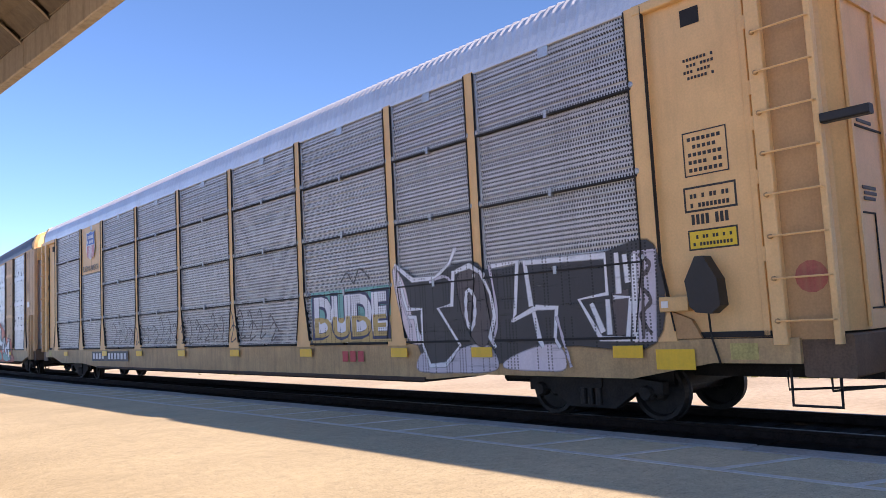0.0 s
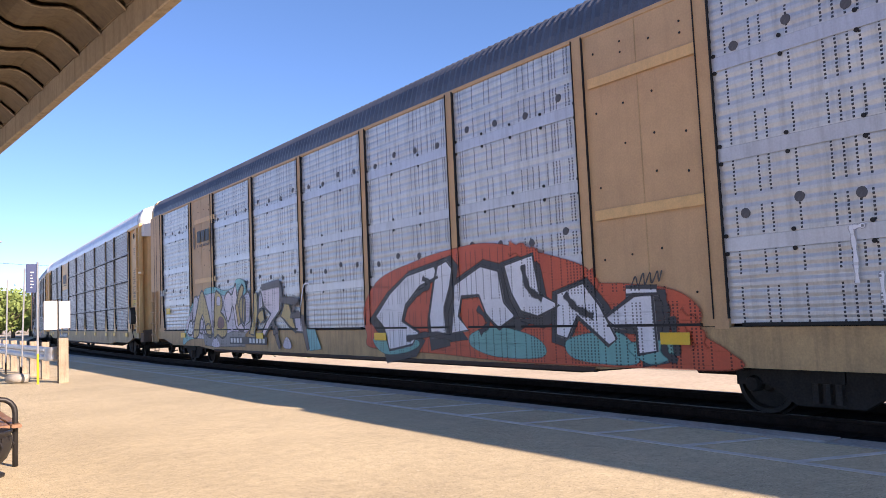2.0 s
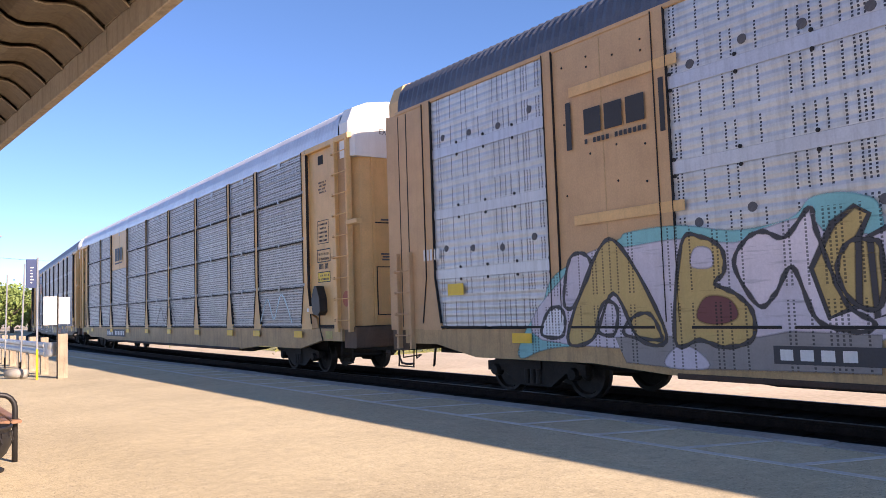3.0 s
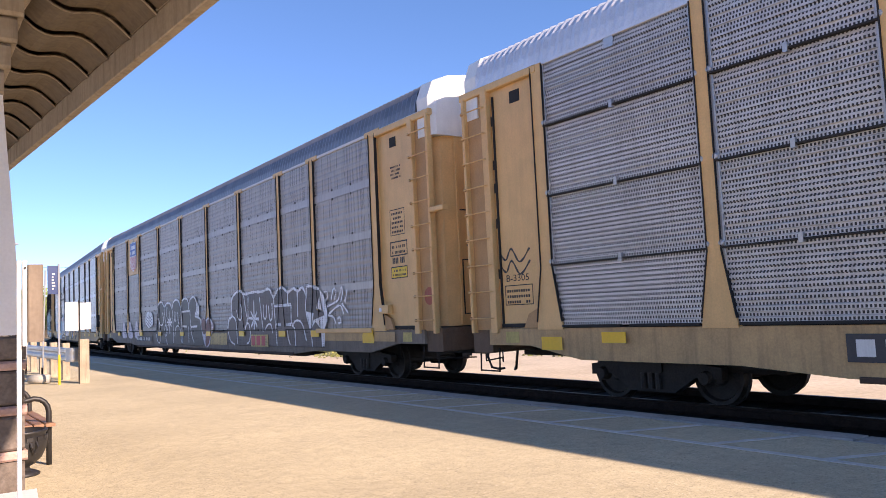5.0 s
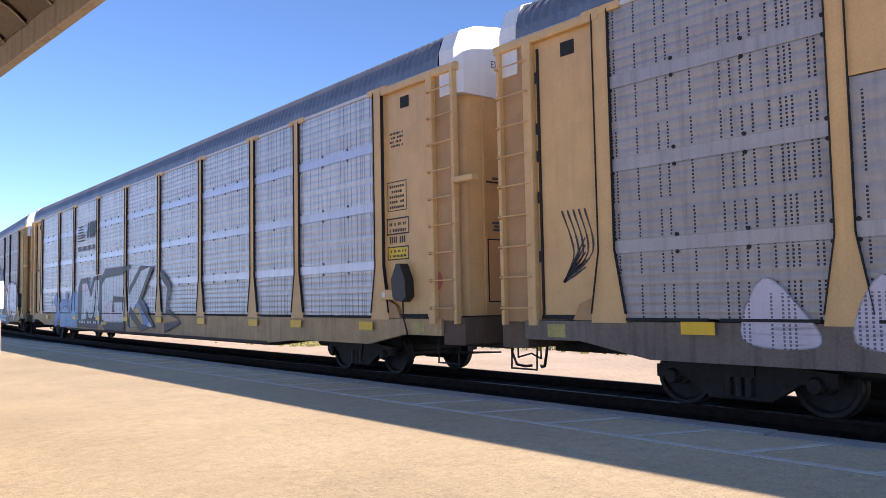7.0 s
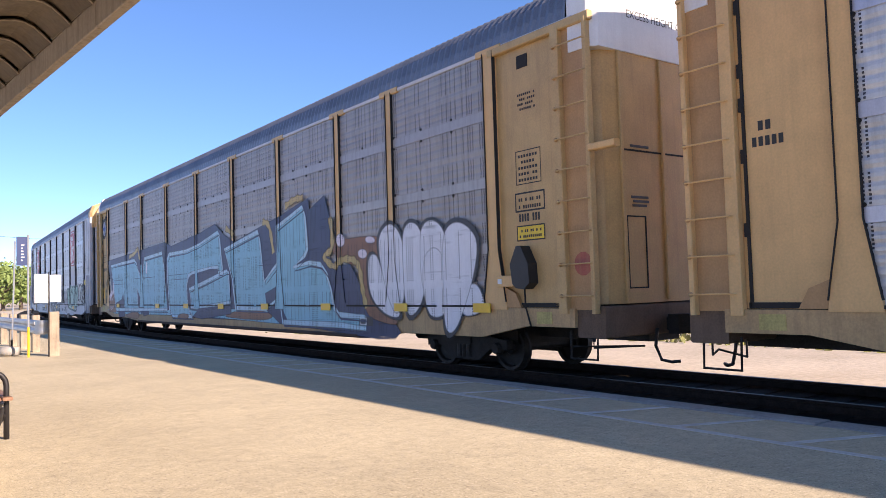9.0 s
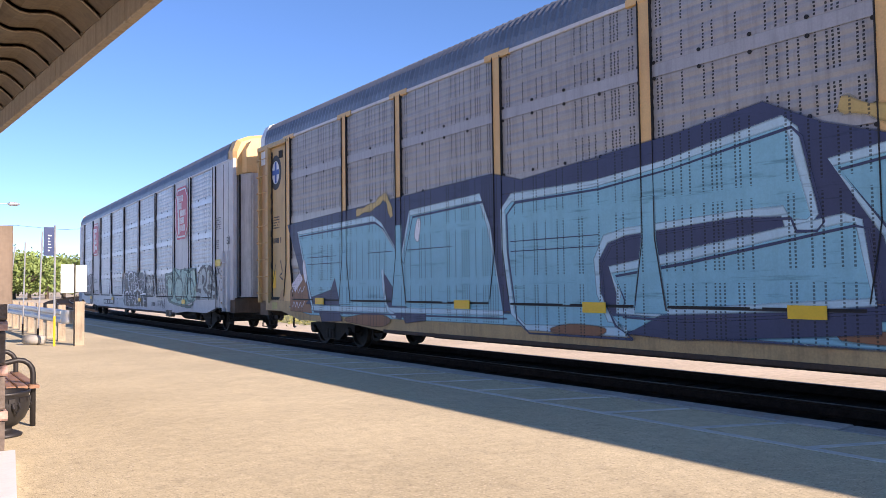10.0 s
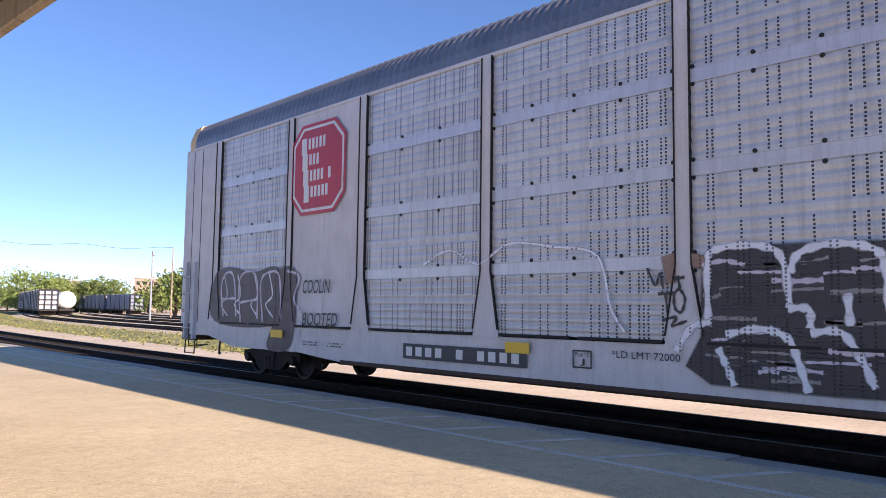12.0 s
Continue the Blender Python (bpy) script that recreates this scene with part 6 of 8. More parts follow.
patch(C2, [(20.82, 1.82), (20.66, 2.1), (20.44, 2.18), (20.18, 2.09), (19.89, 2.38), (19.84, 2.17), (19.7, 1.69), (19.55, 1.32), (19.31, 1.15), (19.41, 1.06), (19.68, 1.09), (19.91, 1.22), (20.12, 1.76), (20.34, 1.47), (20.55, 1.35)], S_PINKW, 4, name="graffiti_letter")
line(C2, [(20.82, 1.82), (20.66, 2.1), (20.44, 2.18), (20.18, 2.09), (19.89, 2.38), (19.84, 2.17), (19.7, 1.69), (19.55, 1.32), (19.31, 1.15), (19.41, 1.06), (19.68, 1.09), (19.91, 1.22), (20.12, 1.76), (20.34, 1.47), (20.55, 1.35)], 0.055, S_BLACK, 5, True, True)
patch(C2, [(19.64, 1.69), (19.51, 1.97), (19.29, 1.98), (19.19, 1.88), (19.23, 1.32), (19.5, 1.36)], S_GOLD, 4, name="graffiti_letter")
line(C2, [(19.64, 1.69), (19.51, 1.97), (19.29, 1.98), (19.19, 1.88), (19.23, 1.32), (19.5, 1.36)], 0.055, S_BLACK, 5, True, True)
patch(C2, [(21.35, 1.22), (21.22, 1.45), (20.92, 1.42), (20.83, 1.23), (21.09, 1.15)], S_MAROON, 5)
patch(C2, [(21.39, 1.86), (21.33, 2.05), (21.14, 2.02), (21.13, 1.84)], S_LILAC, 5)
patch(C2, [(21.85, 0.63), (21.67, 0.85), (21.43, 0.82), (21.26, 0.63)], S_LILAC, 3)
patch(C2, [(19.91, 1.73), (19.65, 2.19), (19.42, 2.34), (19.28, 2.25), (19.4, 2.03), (19.44, 1.32), (19.75, 1.2)], S_GOLD, 4, False, "graffiti_letter")
line(C2, [(19.91, 1.73), (19.65, 2.19), (19.42, 2.34), (19.28, 2.25), (19.4, 2.03), (19.44, 1.32), (19.75, 1.2)], 0.07, S_BLACK, 5, False, True)
patch(C2, [(19.29, 2.02), (18.98, 2.15), (18.84, 1.95), (18.93, 1.31), (19.27, 1.2)], S_LILAC, 4, False, "graffiti_letter")
line(C2, [(19.29, 2.02), (18.98, 2.15), (18.84, 1.95), (18.93, 1.31), (19.27, 1.2)], 0.07, S_BLACK, 5, False, True)
patch(C2, [(18.96, 0.99), (18.7, 1.39), (18.59, 2.06), (18.39, 2.07), (18.37, 1.5), (18.63, 0.94)], S_GOLD, 4, False, "graffiti_letter")
line(C2, [(18.96, 0.99), (18.7, 1.39), (18.59, 2.06), (18.39, 2.07), (18.37, 1.5), (18.63, 0.94)], 0.07, S_BLACK, 5, False, True)
patch(C2, [(18.33, 1.5), (18.27, 1.93), (18.17, 2.11), (18.05, 1.97), (18.01, 1.68), (18.23, 1.59)], S_LILAC, 4, False, "graffiti_letter")
line(C2, [(18.33, 1.5), (18.27, 1.93), (18.17, 2.11), (18.05, 1.97), (18.01, 1.68), (18.23, 1.59)], 0.07, S_BLACK, 5, False, True)
patch(C2, [(18.4, 1.42), (18.23, 1.61), (18.01, 1.62), (17.94, 1.34), (18.19, 1.23)], S_GOLD, 4, False, "graffiti_letter")
line(C2, [(18.4, 1.42), (18.23, 1.61), (18.01, 1.62), (17.94, 1.34), (18.19, 1.23)], 0.07, S_BLACK, 5, False, True)
patch(C2, [(18.13, 2.17), (17.04, 2.23), (16.88, 2.16), (17, 1.55), (17.44, 1.29), (17.96, 0.9), (18.11, 1.01), (17.79, 1.3), (17.51, 1.48), (17.94, 1.68)], S_PINKW, 4, False, "graffiti_letter")
line(C2, [(18.13, 2.17), (17.04, 2.23), (16.88, 2.16), (17, 1.55), (17.44, 1.29), (17.96, 0.9), (18.11, 1.01), (17.79, 1.3), (17.51, 1.48), (17.94, 1.68)], 0.07, S_BLACK, 5, False, True)
patch(C2, [(16.93, 1.42), (16.69, 1.76), (16.55, 1.94), (16.42, 1.69), (16.17, 1.27), (16.07, 1.02), (16.45, 1.17), (16.7, 1.32)], S_GOLD, 4, False, "graffiti_letter")
line(C2, [(16.93, 1.42), (16.69, 1.76), (16.55, 1.94), (16.42, 1.69), (16.17, 1.27), (16.07, 1.02), (16.45, 1.17), (16.7, 1.32)], 0.07, S_BLACK, 5, False, True)
patch(C2, [(16.16, 1.39), (15.72, 1.41), (15.59, 1.01), (16.07, 1.04)], S_LILAC, 4, False, "graffiti_letter")
line(C2, [(16.16, 1.39), (15.72, 1.41), (15.59, 1.01), (16.07, 1.04)], 0.07, S_BLACK, 5, False, True)
for run in ([(18.07, 2.18), (16.97, 2.25), (16.88, 2.08), (16.92, 1.55)],
            [(16.86, 1.82), (15.87, 1.75), (16.17, 1.6), (16.37, 1.41), (15.81, 1.45)],
            [(15.72, 1.41), (15.59, 1.02), (15.44, 0.61)],
            [(17.44, 1.29), (17.19, 0.93), (17.01, 0.63)],
            [(17.4, 1.02), (17.11, 1.11)],):
    line(C2, run, 0.17, S_CHAR, 6, False, False)
patch(C2, [(15.52, 1.09), (15.11, 1.1), (14.8, 0.65), (15.37, 0.61)], S_CYAN, 3, False)
patch(C2, [(16.8, 0.67), (16.66, 0.88), (16.47, 0.83), (16.39, 0.65)], S_LILAC, 3)
for run in ([(15.83, 1.5), (15.74, 1.76), (15.6, 2.1), (15.42, 2.16), (15.29, 2.12)],):
    line(C2, run, 0.05, S_WHITE, 6, True, False)
number_board(C2, 20.4, 17.8, 0.70, 0.90)
box_at(C2, 23.4, 23.3, 3.65, 4.35, M_INK, 2, "emblem_bracket")
box_at(C2, 21.75, 21.67, 3.60, 4.30, M_INK, 2, "emblem_bracket")
bars(C2, 23.05, 21.92, 3.82, 4.18, 1, 3, M_INK, 2, 0.18)
bars(C2, 23.05, 21.95, 3.68, 3.75, 1, 14, M_INK, 2)
for z in (4.42, 2.55):
    box_at(C2, 23.32, 21.45, z, z + 0.14, YELLOW, 1, "painted_band")
    box_at(C2, 6.42, 4.65, z, z + 0.14, YELLOW, 1, "painted_band")
box_at(C2, 1.36, 0.85, 2.15, 2.36, M_YEL, 2, "notice", "yellow notice plate")
frame_at(C2, 1.36, 0.85, 2.15, 2.36, M_INK, 3, 0.02)
bars(C2, 1.30, 0.9, 2.18, 2.34, 2, 9, M_INK, 3)
bars(C2, 1.35, 0.85, 3.45, 3.92, 6, 6, M_INK, 2)
bars(C2, 1.42, 1.05, 4.88, 5.10, 4, 8, M_INK, 2)
box_at(C2, 1.38, 0.85, 2.85, 3.08, WHITE, 2, "plate")
bars(C2, 27.1, 26.6, 2.3, 2.5, 1, 5, M_PALE, 2)
box_at(C2, 26.4, 25.95, 1.65, 1.85, M_YEL, 2, "notice", "yellow notice plate")

rivet = Shape().lathe([(0.012, -0.010), (0.018, 0.0)], 6, 0).mesh("rivet", SOOT)
half2 = STYLES[2]["L"] / 2
for u0 in (4.75, 21.9):
    for k in range(4):
        for z in (1.5, 2.0, 3.0, 3.5, 4.05, 4.75, 4.9):
            if (k * 3 + int(z * 10)) % 4:
                part("rivet", rivet, None, C2, at=pose(-W - 0.008, u0 + 0.12 + 0.48 * k - half2, z + 0.04 * ((k * 5) % 3)))

# second grey mesh car
end_writing(C3)
end_gear(C3)
number_board(C3, 23.3, 19.9, 0.68, 0.98)
bars(C3, 21.75, 20.35, 3.95, 4.5, 1, 3, M_INK, 1, 0.18)
box_at(C3, 21.7, 20.4, 3.82, 3.88, M_INK, 1, "emblem_bar")
words(C3, "B-3305", 28.85, 28.3, 1.84, 1.95, M_INK, 0)
frame_at(C3, 28.9, 28.22, 1.45, 1.78, M_INK, 0)
bars(C3, 28.85, 28.28, 1.48, 1.75, 3, 10, M_INK, 0)
for k in range(2):
    line(C3, [(29.0, 2.35 - 0.2 * k), (28.85, 2.2 - 0.2 * k), (28.7, 2.38 - 0.2 * k), (28.5, 2.15 - 0.2 * k), (28.25, 2.36 - 0.2 * k)], 0.035, S_BLACK, 0)
line(C3, [(5.0, 1.2), (4.5, 1.8), (4.1, 1.3), (3.6, 1.9), (3.0, 1.2)], 0.06, S_PALE, 1)
line(C3, [(15.0, 1.2), (14.4, 1.8), (14.0, 1.3), (13.4, 1.8), (12.6, 1.25)], 0.05, S_CHAR, 1)
box_at(C3, 28.0, 27.55, 0.74, 0.94, REFLECT, 3, "reflector", "yellow reflective plate")


# browned car: bubble letters with white edges
patch(C4, [(11.08, 1.52), (11.03, 2), (10.73, 2.2), (10.27, 2.24), (9.95, 2.12), (9.22, 2.17), (8.63, 2.16), (8.08, 2.2), (7.78, 1.99), (7.48, 2.15), (7.16, 2.19), (6.8, 2.09), (6.47, 2.14), (6.19, 2.07), (5.91, 2.13), (5.68, 1.95), (5.61, 2.16), (4.99, 2.05), (5, 1.86), (5.17, 1.57), (4.59, 1.43), (4.92, 1.34), (4.86, 1.14), (4.81, 0.72), (5.11, 0.7), (8, 0.69), (11.24, 0.72), (11.47, 1.16)], S_CHAR, 1)
for run in ([(11.47, 1.16), (11.33, 1.45), (11.08, 1.54), (11.08, 2), (10.73, 2.21), (10.27, 2.25), (10.01, 2.15), (9.22, 2.18), (8.63, 2.16), (8.08, 2.21), (7.78, 1.98), (7.48, 2.16), (7.16, 2.2), (6.81, 2.07), (6.47, 2.15), (6.19, 2.06), (5.91, 2.14), (5.68, 1.95), (5.61, 2.16), (4.95, 2.06)],):
    line(C4, run, 0.085, S_WHITE, 3, True, False)
for run in ([(10.05, 2.21), (9.87, 1.63), (9.78, 1.4), (10.01, 1.06)],
            [(9.67, 2.07), (9.71, 1.4)],
            [(10.64, 1.71), (10.54, 1.47), (10.32, 1.41), (10.2, 1.58), (10.29, 1.87)],
            [(11.05, 1.54), (10.73, 1.37), (10.63, 0.71)],
            [(11.42, 1.06), (11.24, 0.8), (10.86, 0.68)],
            [(8.79, 2.02), (8.67, 1.48), (8.57, 1.06)],
            [(8.52, 1.8), (8.52, 1.5), (8.4, 1.4), (8.3, 1.53), (8.29, 1.79)],
            [(8.14, 1.76), (8.09, 1.42), (8.01, 1.36), (7.9, 1.46), (7.89, 1.82)],
            [(8.45, 1.09), (8.23, 1.24), (8, 1.24), (7.88, 1)],
            [(7.78, 1.97), (7.7, 1.36), (7.64, 0.96), (7.62, 0.69)],
            [(6.62, 1.72), (6.64, 1.34), (6.53, 1.2), (6.43, 1.06), (6.42, 0.69)],
            [(6.84, 2.09), (6.83, 1.75)],
            [(6.22, 2.07), (6.23, 1.42)],
            [(6.61, 1.18), (6.38, 1.32), (6.1, 1.31), (5.93, 1.19), (5.82, 0.97), (5.75, 0.83)],
            [(6.91, 1.11), (6.85, 0.87), (6.74, 0.72)],
            [(5.68, 1.95), (5.74, 1.59), (5.51, 1.08)],
            [(5.48, 1.06), (5.41, 0.69)],
            [(10, 1.17), (9.72, 1.31), (9.56, 1.06), (9.66, 0.78), (9.88, 0.72)],):
    line(C4, run, 0.06, S_WHITE, 4, True, False)
for run in ([(9.23, 1.94), (9.24, 1.08)],
            [(9.67, 1.45), (8.87, 1.41)],
            [(9.49, 1.64), (9.01, 1.2)],
            [(8.99, 1.62), (9.47, 1.2)],
            [(7.76, 1.73), (6.62, 1.74)],
            [(7.62, 1.25), (7.3, 1.24)],
            [(6.98, 1.24), (6.65, 1.24)],):
    line(C4, run, 0.075, S_WHITE, 4, False, False)
patch(C4, [(5.71, 1.53), (5.3, 1.48), (5.41, 1.25), (5.51, 1.11), (5.63, 1.27)], S_WHITE, 4, False)
patch(C4, [(4.95, 1.87), (4.87, 1.56), (5.13, 1.61)], S_WHITE, 4, False)
patch(C4, [(4.94, 2.04), (4.73, 1.89), (4.58, 1.51), (4.57, 1.3), (4.72, 1.14), (4.78, 0.71), (4.89, 0.7), (4.91, 1.12), (5.21, 1.3), (5.47, 1.14), (5.31, 1.32), (4.7, 1.42), (4.84, 1.73)], S_WHITE, 2, False)
for run in ([(4.72, 1.97), (4.55, 1.98), (4.54, 1.84), (4.68, 1.72), (4.58, 1.55)],
            [(4.34, 1.78), (4.22, 2.02), (4.09, 1.97), (4.17, 1.77)],
            [(4.57, 1.63), (4.02, 1.75), (3.91, 1.92)],
            [(3.87, 1.9), (3.81, 2.05), (3.77, 1.91), (3.88, 1.7)],
            [(3.71, 1.75), (3.62, 1.7)],
            [(3.54, 1.97), (3.64, 1.73)],
            [(4.47, 1.46), (3.93, 1.64), (3.74, 1.44)],
            [(3.82, 1.68), (3.52, 1.46)],
            [(4.53, 1.42), (4.26, 1.38), (4.14, 1.23)],
            [(4.05, 1.33), (3.94, 1.37), (3.89, 1.25), (4.02, 1.24)],):
    line(C4, run, 0.06, S_WHITE, 1, True, False)
patch(C4, [(19.72, 1.61), (19.67, 2.03), (19.42, 2.2), (19.04, 2.23), (18.69, 2.05), (18.29, 2.16), (17.87, 2.13), (17.63, 1.95), (17.43, 2.16), (17.08, 2.25), (16.71, 2.17), (16.48, 1.95), (16.27, 2.19), (15.84, 2.25), (15.55, 2.11), (15.51, 1.88), (15.39, 2.14), (15.11, 2.26), (14.81, 2.24), (14.59, 2.06), (14.57, 1.8), (14.78, 1.62), (14.29, 1.53), (14.12, 1.32), (14.03, 1.05), (13.96, 0.64), (16.4, 0.64), (19.45, 0.67), (19.93, 0.88), (19.97, 1.24)], S_BLACK, 1)
for run in ([(19.72, 1.61), (19.67, 2.03), (19.42, 2.2), (19.04, 2.23), (18.69, 2.05), (18.29, 2.16), (17.87, 2.13), (17.63, 1.95), (17.43, 2.16), (17.08, 2.25), (16.71, 2.17), (16.48, 1.95), (16.27, 2.19), (15.84, 2.25), (15.55, 2.11), (15.51, 1.88), (15.39, 2.14), (15.11, 2.26), (14.81, 2.24), (14.59, 2.06), (14.57, 1.8), (14.78, 1.62), (14.29, 1.53), (14.12, 1.32), (14, 1.03)],):
    line(C4, run, 0.085, S_WHITE, 3, True, False)
for run in ([(18.69, 2.05), (18.65, 1.68), (18.4, 1.24), (18.53, 0.9), (18.32, 0.6)],
            [(18.29, 2.03), (18.43, 1.64)],
            [(19.48, 1.54), (19.29, 1.36), (18.97, 1.36), (18.83, 1.59), (18.96, 1.82)],
            [(17.57, 1.89), (17.49, 1.34), (17.47, 0.67)],
            [(17.32, 1.83), (17.29, 1.5), (17.14, 1.5), (17.09, 1.82)],
            [(16.87, 1.81), (16.82, 1.44), (16.64, 1.39), (16.59, 1.8)],
            [(17.3, 0.91), (17.11, 1.23), (16.83, 1.29), (16.56, 1.13), (16.45, 0.7)],
            [(16.48, 1.95), (16.38, 1.33), (16.35, 0.68)],
            [(15.34, 1.79), (15.31, 1.27)],
            [(15.55, 1.26), (15.54, 0.69)],
            [(15.3, 1.23), (15.16, 0.94), (14.93, 0.69)],
            [(19.67, 1.58), (19.48, 1.54), (19.32, 1), (19.37, 0.69), (19.69, 0.69), (19.93, 1)],
            [(18.75, 1.07), (18.52, 1.35), (18.29, 1.16), (18.49, 0.9), (18.66, 0.99)],):
    line(C4, run, 0.06, S_WHITE, 4, True, False)
for run in ([(18, 1.85), (17.96, 1.01)],
            [(18.31, 1.44), (17.64, 1.43)],
            [(18.22, 1.6), (17.73, 1.28)],
            [(17.74, 1.61), (18.22, 1.28)],
            [(16.37, 1.79), (15.34, 1.8)],
            [(16.29, 1.27), (15.77, 1.26)],
            [(15.32, 1.24), (14.56, 1.26)],):
    line(C4, run, 0.07, S_WHITE, 4, False, False)
patch(C4, [(14.56, 1.98), (14.41, 2), (14.31, 1.77), (14.41, 1.57), (14.69, 1.6)], S_WHITE, 2)
patch(C4, [(14.1, 1.3), (14.02, 1.47), (13.82, 1.53), (13.64, 1.44), (13.42, 1.52), (13.14, 1.47), (12.87, 1.3), (12.92, 1.1), (13.11, 0.96), (13.34, 0.63), (13.73, 0.62), (14.03, 1.03)], S_PINKW, 2)
patch(C4, [(14.06, 1.25), (13.98, 1.44), (13.8, 1.49), (13.64, 1.38), (13.65, 1.05), (13.9, 1.03)], S_MAROON, 4)
patch(C4, [(13.62, 1.03), (13.54, 1.31), (13.39, 1.44), (13.16, 1.43), (13.06, 1.26), (13.14, 0.99), (13.42, 0.67), (13.66, 0.64)], S_MAROON, 4)
patch(C4, [(21.65, 1.55), (21.4, 1.85), (20.9, 1.9), (20.5, 1.75), (20.45, 1.4), (20.9, 1.26), (21.4, 1.3)], S_WHITE, 1)
for k in range(4):
    line(C4, [(21.5, 1.75 - k * 0.13), (21.25, 1.66 - k * 0.13), (21.1, 1.78 - k * 0.13), (20.9, 1.64 - k * 0.13), (20.6, 1.74 - k * 0.13)], 0.03, S_BLACK, 2)
for a in (25.6, 24.4, 23.2):
    patch(C4, [(a + 0.35, 0.9), (a + 0.1, 1.55), (a - 0.3, 1.2), (a - 0.45, 0.85)], S_LILAC, 1)
number_board(C4, 23.1, 20.6, 0.70, 0.90)
box_at(C4, 9.5, 8.2, 0.64, 0.98, S_GOLD, 8, "brand_plate")
bars(C4, 9.45, 8.3, 0.68, 0.94, 1, 3, M_RED, 9, 0.3)
box_at(C4, 13.2, 11.6, 0.66, 1.02, S_GOLD, 1, "painted_band")
shield(C4, 24.3, 23.05, 3.72, 5.06)
end_writing(C4)
end_gear(C4, False)
box_at(C4, 4.75, 1.55, 0.84, 1.035, OCHRE, 0, "sill_plate", "dirty tan end of the sill")
for k in range(5):
    line(C4, [(28.6 - k * 0.1, 2.6), (28.4 - k * 0.08, 2.0), (28.6, 1.6), (28.2, 2.2 - k * 0.1)], 0.03, S_BLACK, 0)
box_at(C4, 2.9, 2.4, 0.80, 0.98, REFLECT, 3, "reflector", "yellow reflective plate")
half4 = STYLES[4]["L"] / 2
part("sill_channel", Shape().bar(-W - 0.09, -W + 0.02, 2.4 - half4, 5.1 - half4, 1.02, 1.12, 0.01), YELLOW, C4, "tan channel over the sill")

# silver car: heavy black outlined letters
S_MILK = spray("milky_blue", (0.70, 0.76, 0.77))
for k, ring in enumerate(([(18.65, 0.7), (18.7, 2.1), (18.2, 2.45), (16.3, 2.5), (16.2, 0.7)], [(15.75, 0.7), (15.8, 2.5), (13.7, 2.5), (14.6, 1.5), (13.4, 0.7)])):
    patch(C5, ring, S_MILK, 1, False)
    c = sum(u for u, z in ring) / len(ring)
    patch(C5, [(c + 0.7, 0.75), (c + 0.5, 1.3), (c - 0.2, 1.5), (c - 0.8, 1.0), (c - 0.4, 0.72)], (S_PINKW, S_SKY)[k], 2)
patch(C5, [(21.65, 0.64), (21.48, 2.08), (21.2, 2.32), (20.36, 2.34), (20.01, 1.94), (19.56, 2.39), (18.68, 2.4), (18.78, 0.74)], S_MILK, 1, False)
patch(C5, [(21.01, 2.23), (20.4, 2.24), (20.16, 1.97), (20.61, 1.94), (21.02, 1.9)], S_PINKW, 2, False)
patch(C5, [(20.15, 2.32), (19.98, 2.33), (19.88, 2.19), (19.96, 1.95)], S_LBLUE, 2)
patch(C5, [(21.08, 1.84), (20.86, 1.55), (20.92, 0.94), (21.14, 0.8)], S_PALE, 2)
patch(C5, [(19.68, 1.5), (19.25, 1.66), (19.26, 0.96), (19.59, 0.95)], S_GREENISH, 2)
patch(C5, [(21.54, 2.05), (21.21, 2.37), (21.02, 2.3), (21.16, 0.66), (21.57, 0.65), (21.57, 1.36)], S_BLACK, 4, False)
patch(C5, [(21.23, 2.36), (20.36, 2.39), (20.27, 2.27), (20.4, 2.22), (21.14, 2.22)], S_BLACK, 4, False)
patch(C5, [(20.37, 2.39), (19.97, 1.94), (19.56, 2.39), (19.35, 2.4), (19.88, 1.68), (19.98, 1.78), (20.41, 2.22)], S_BLACK, 4, False)
patch(C5, [(19.57, 2.38), (18.68, 2.43), (18.69, 2.29), (19.44, 2.29)], S_BLACK, 4, False)
patch(C5, [(18.87, 2.43), (18.68, 2.42), (18.78, 0.72), (18.87, 0.72)], S_BLACK, 4, False)
patch(C5, [(20.44, 1.28), (20.07, 0.84), (20.47, 0.8)], S_BLACK, 4, False)
patch(C5, [(19.43, 1.26), (19.5, 0.82), (19.82, 0.84)], S_BLACK, 4, False)
patch(C5, [(21.71, 0.8), (19.1, 0.96), (19.11, 0.59), (21.71, 0.61)], S_BLACK, 4, False)
for run in ([(21.55, 2.05), (21.22, 2.39), (20.33, 2.41), (20.24, 2.3)],
            [(19.66, 2.36), (19.55, 2.43), (19.2, 2.43), (18.68, 2.47)],
            [(21.01, 2.18), (21.08, 1.49), (21.08, 0.94)],):
    line(C5, run, 0.07, S_WHITE, 3, False, False)
patch(C5, [(25.16, 0.62), (24.94, 1.04), (24.4, 1.43), (23.88, 1.61), (23.4, 1.62), (22.96, 1.49), (22.74, 1.63), (22.32, 1.84), (21.9, 1.93), (22.14, 1.74), (22.53, 1.37), (22.73, 1.13), (22.89, 1.3), (23.42, 1.39), (24, 1.23), (24.44, 0.82), (24.74, 0.61)], S_SKY, 3)
patch(C5, [(24.19, 0.56), (24.32, 1.01), (23.9, 1.28), (23.3, 1.34), (22.9, 1.16), (22.67, 1.16), (22.43, 1.45), (22.14, 1.75), (21.85, 1.89), (21.6, 1.85), (21.66, 0.6)], S_LBLUE, 2, False)
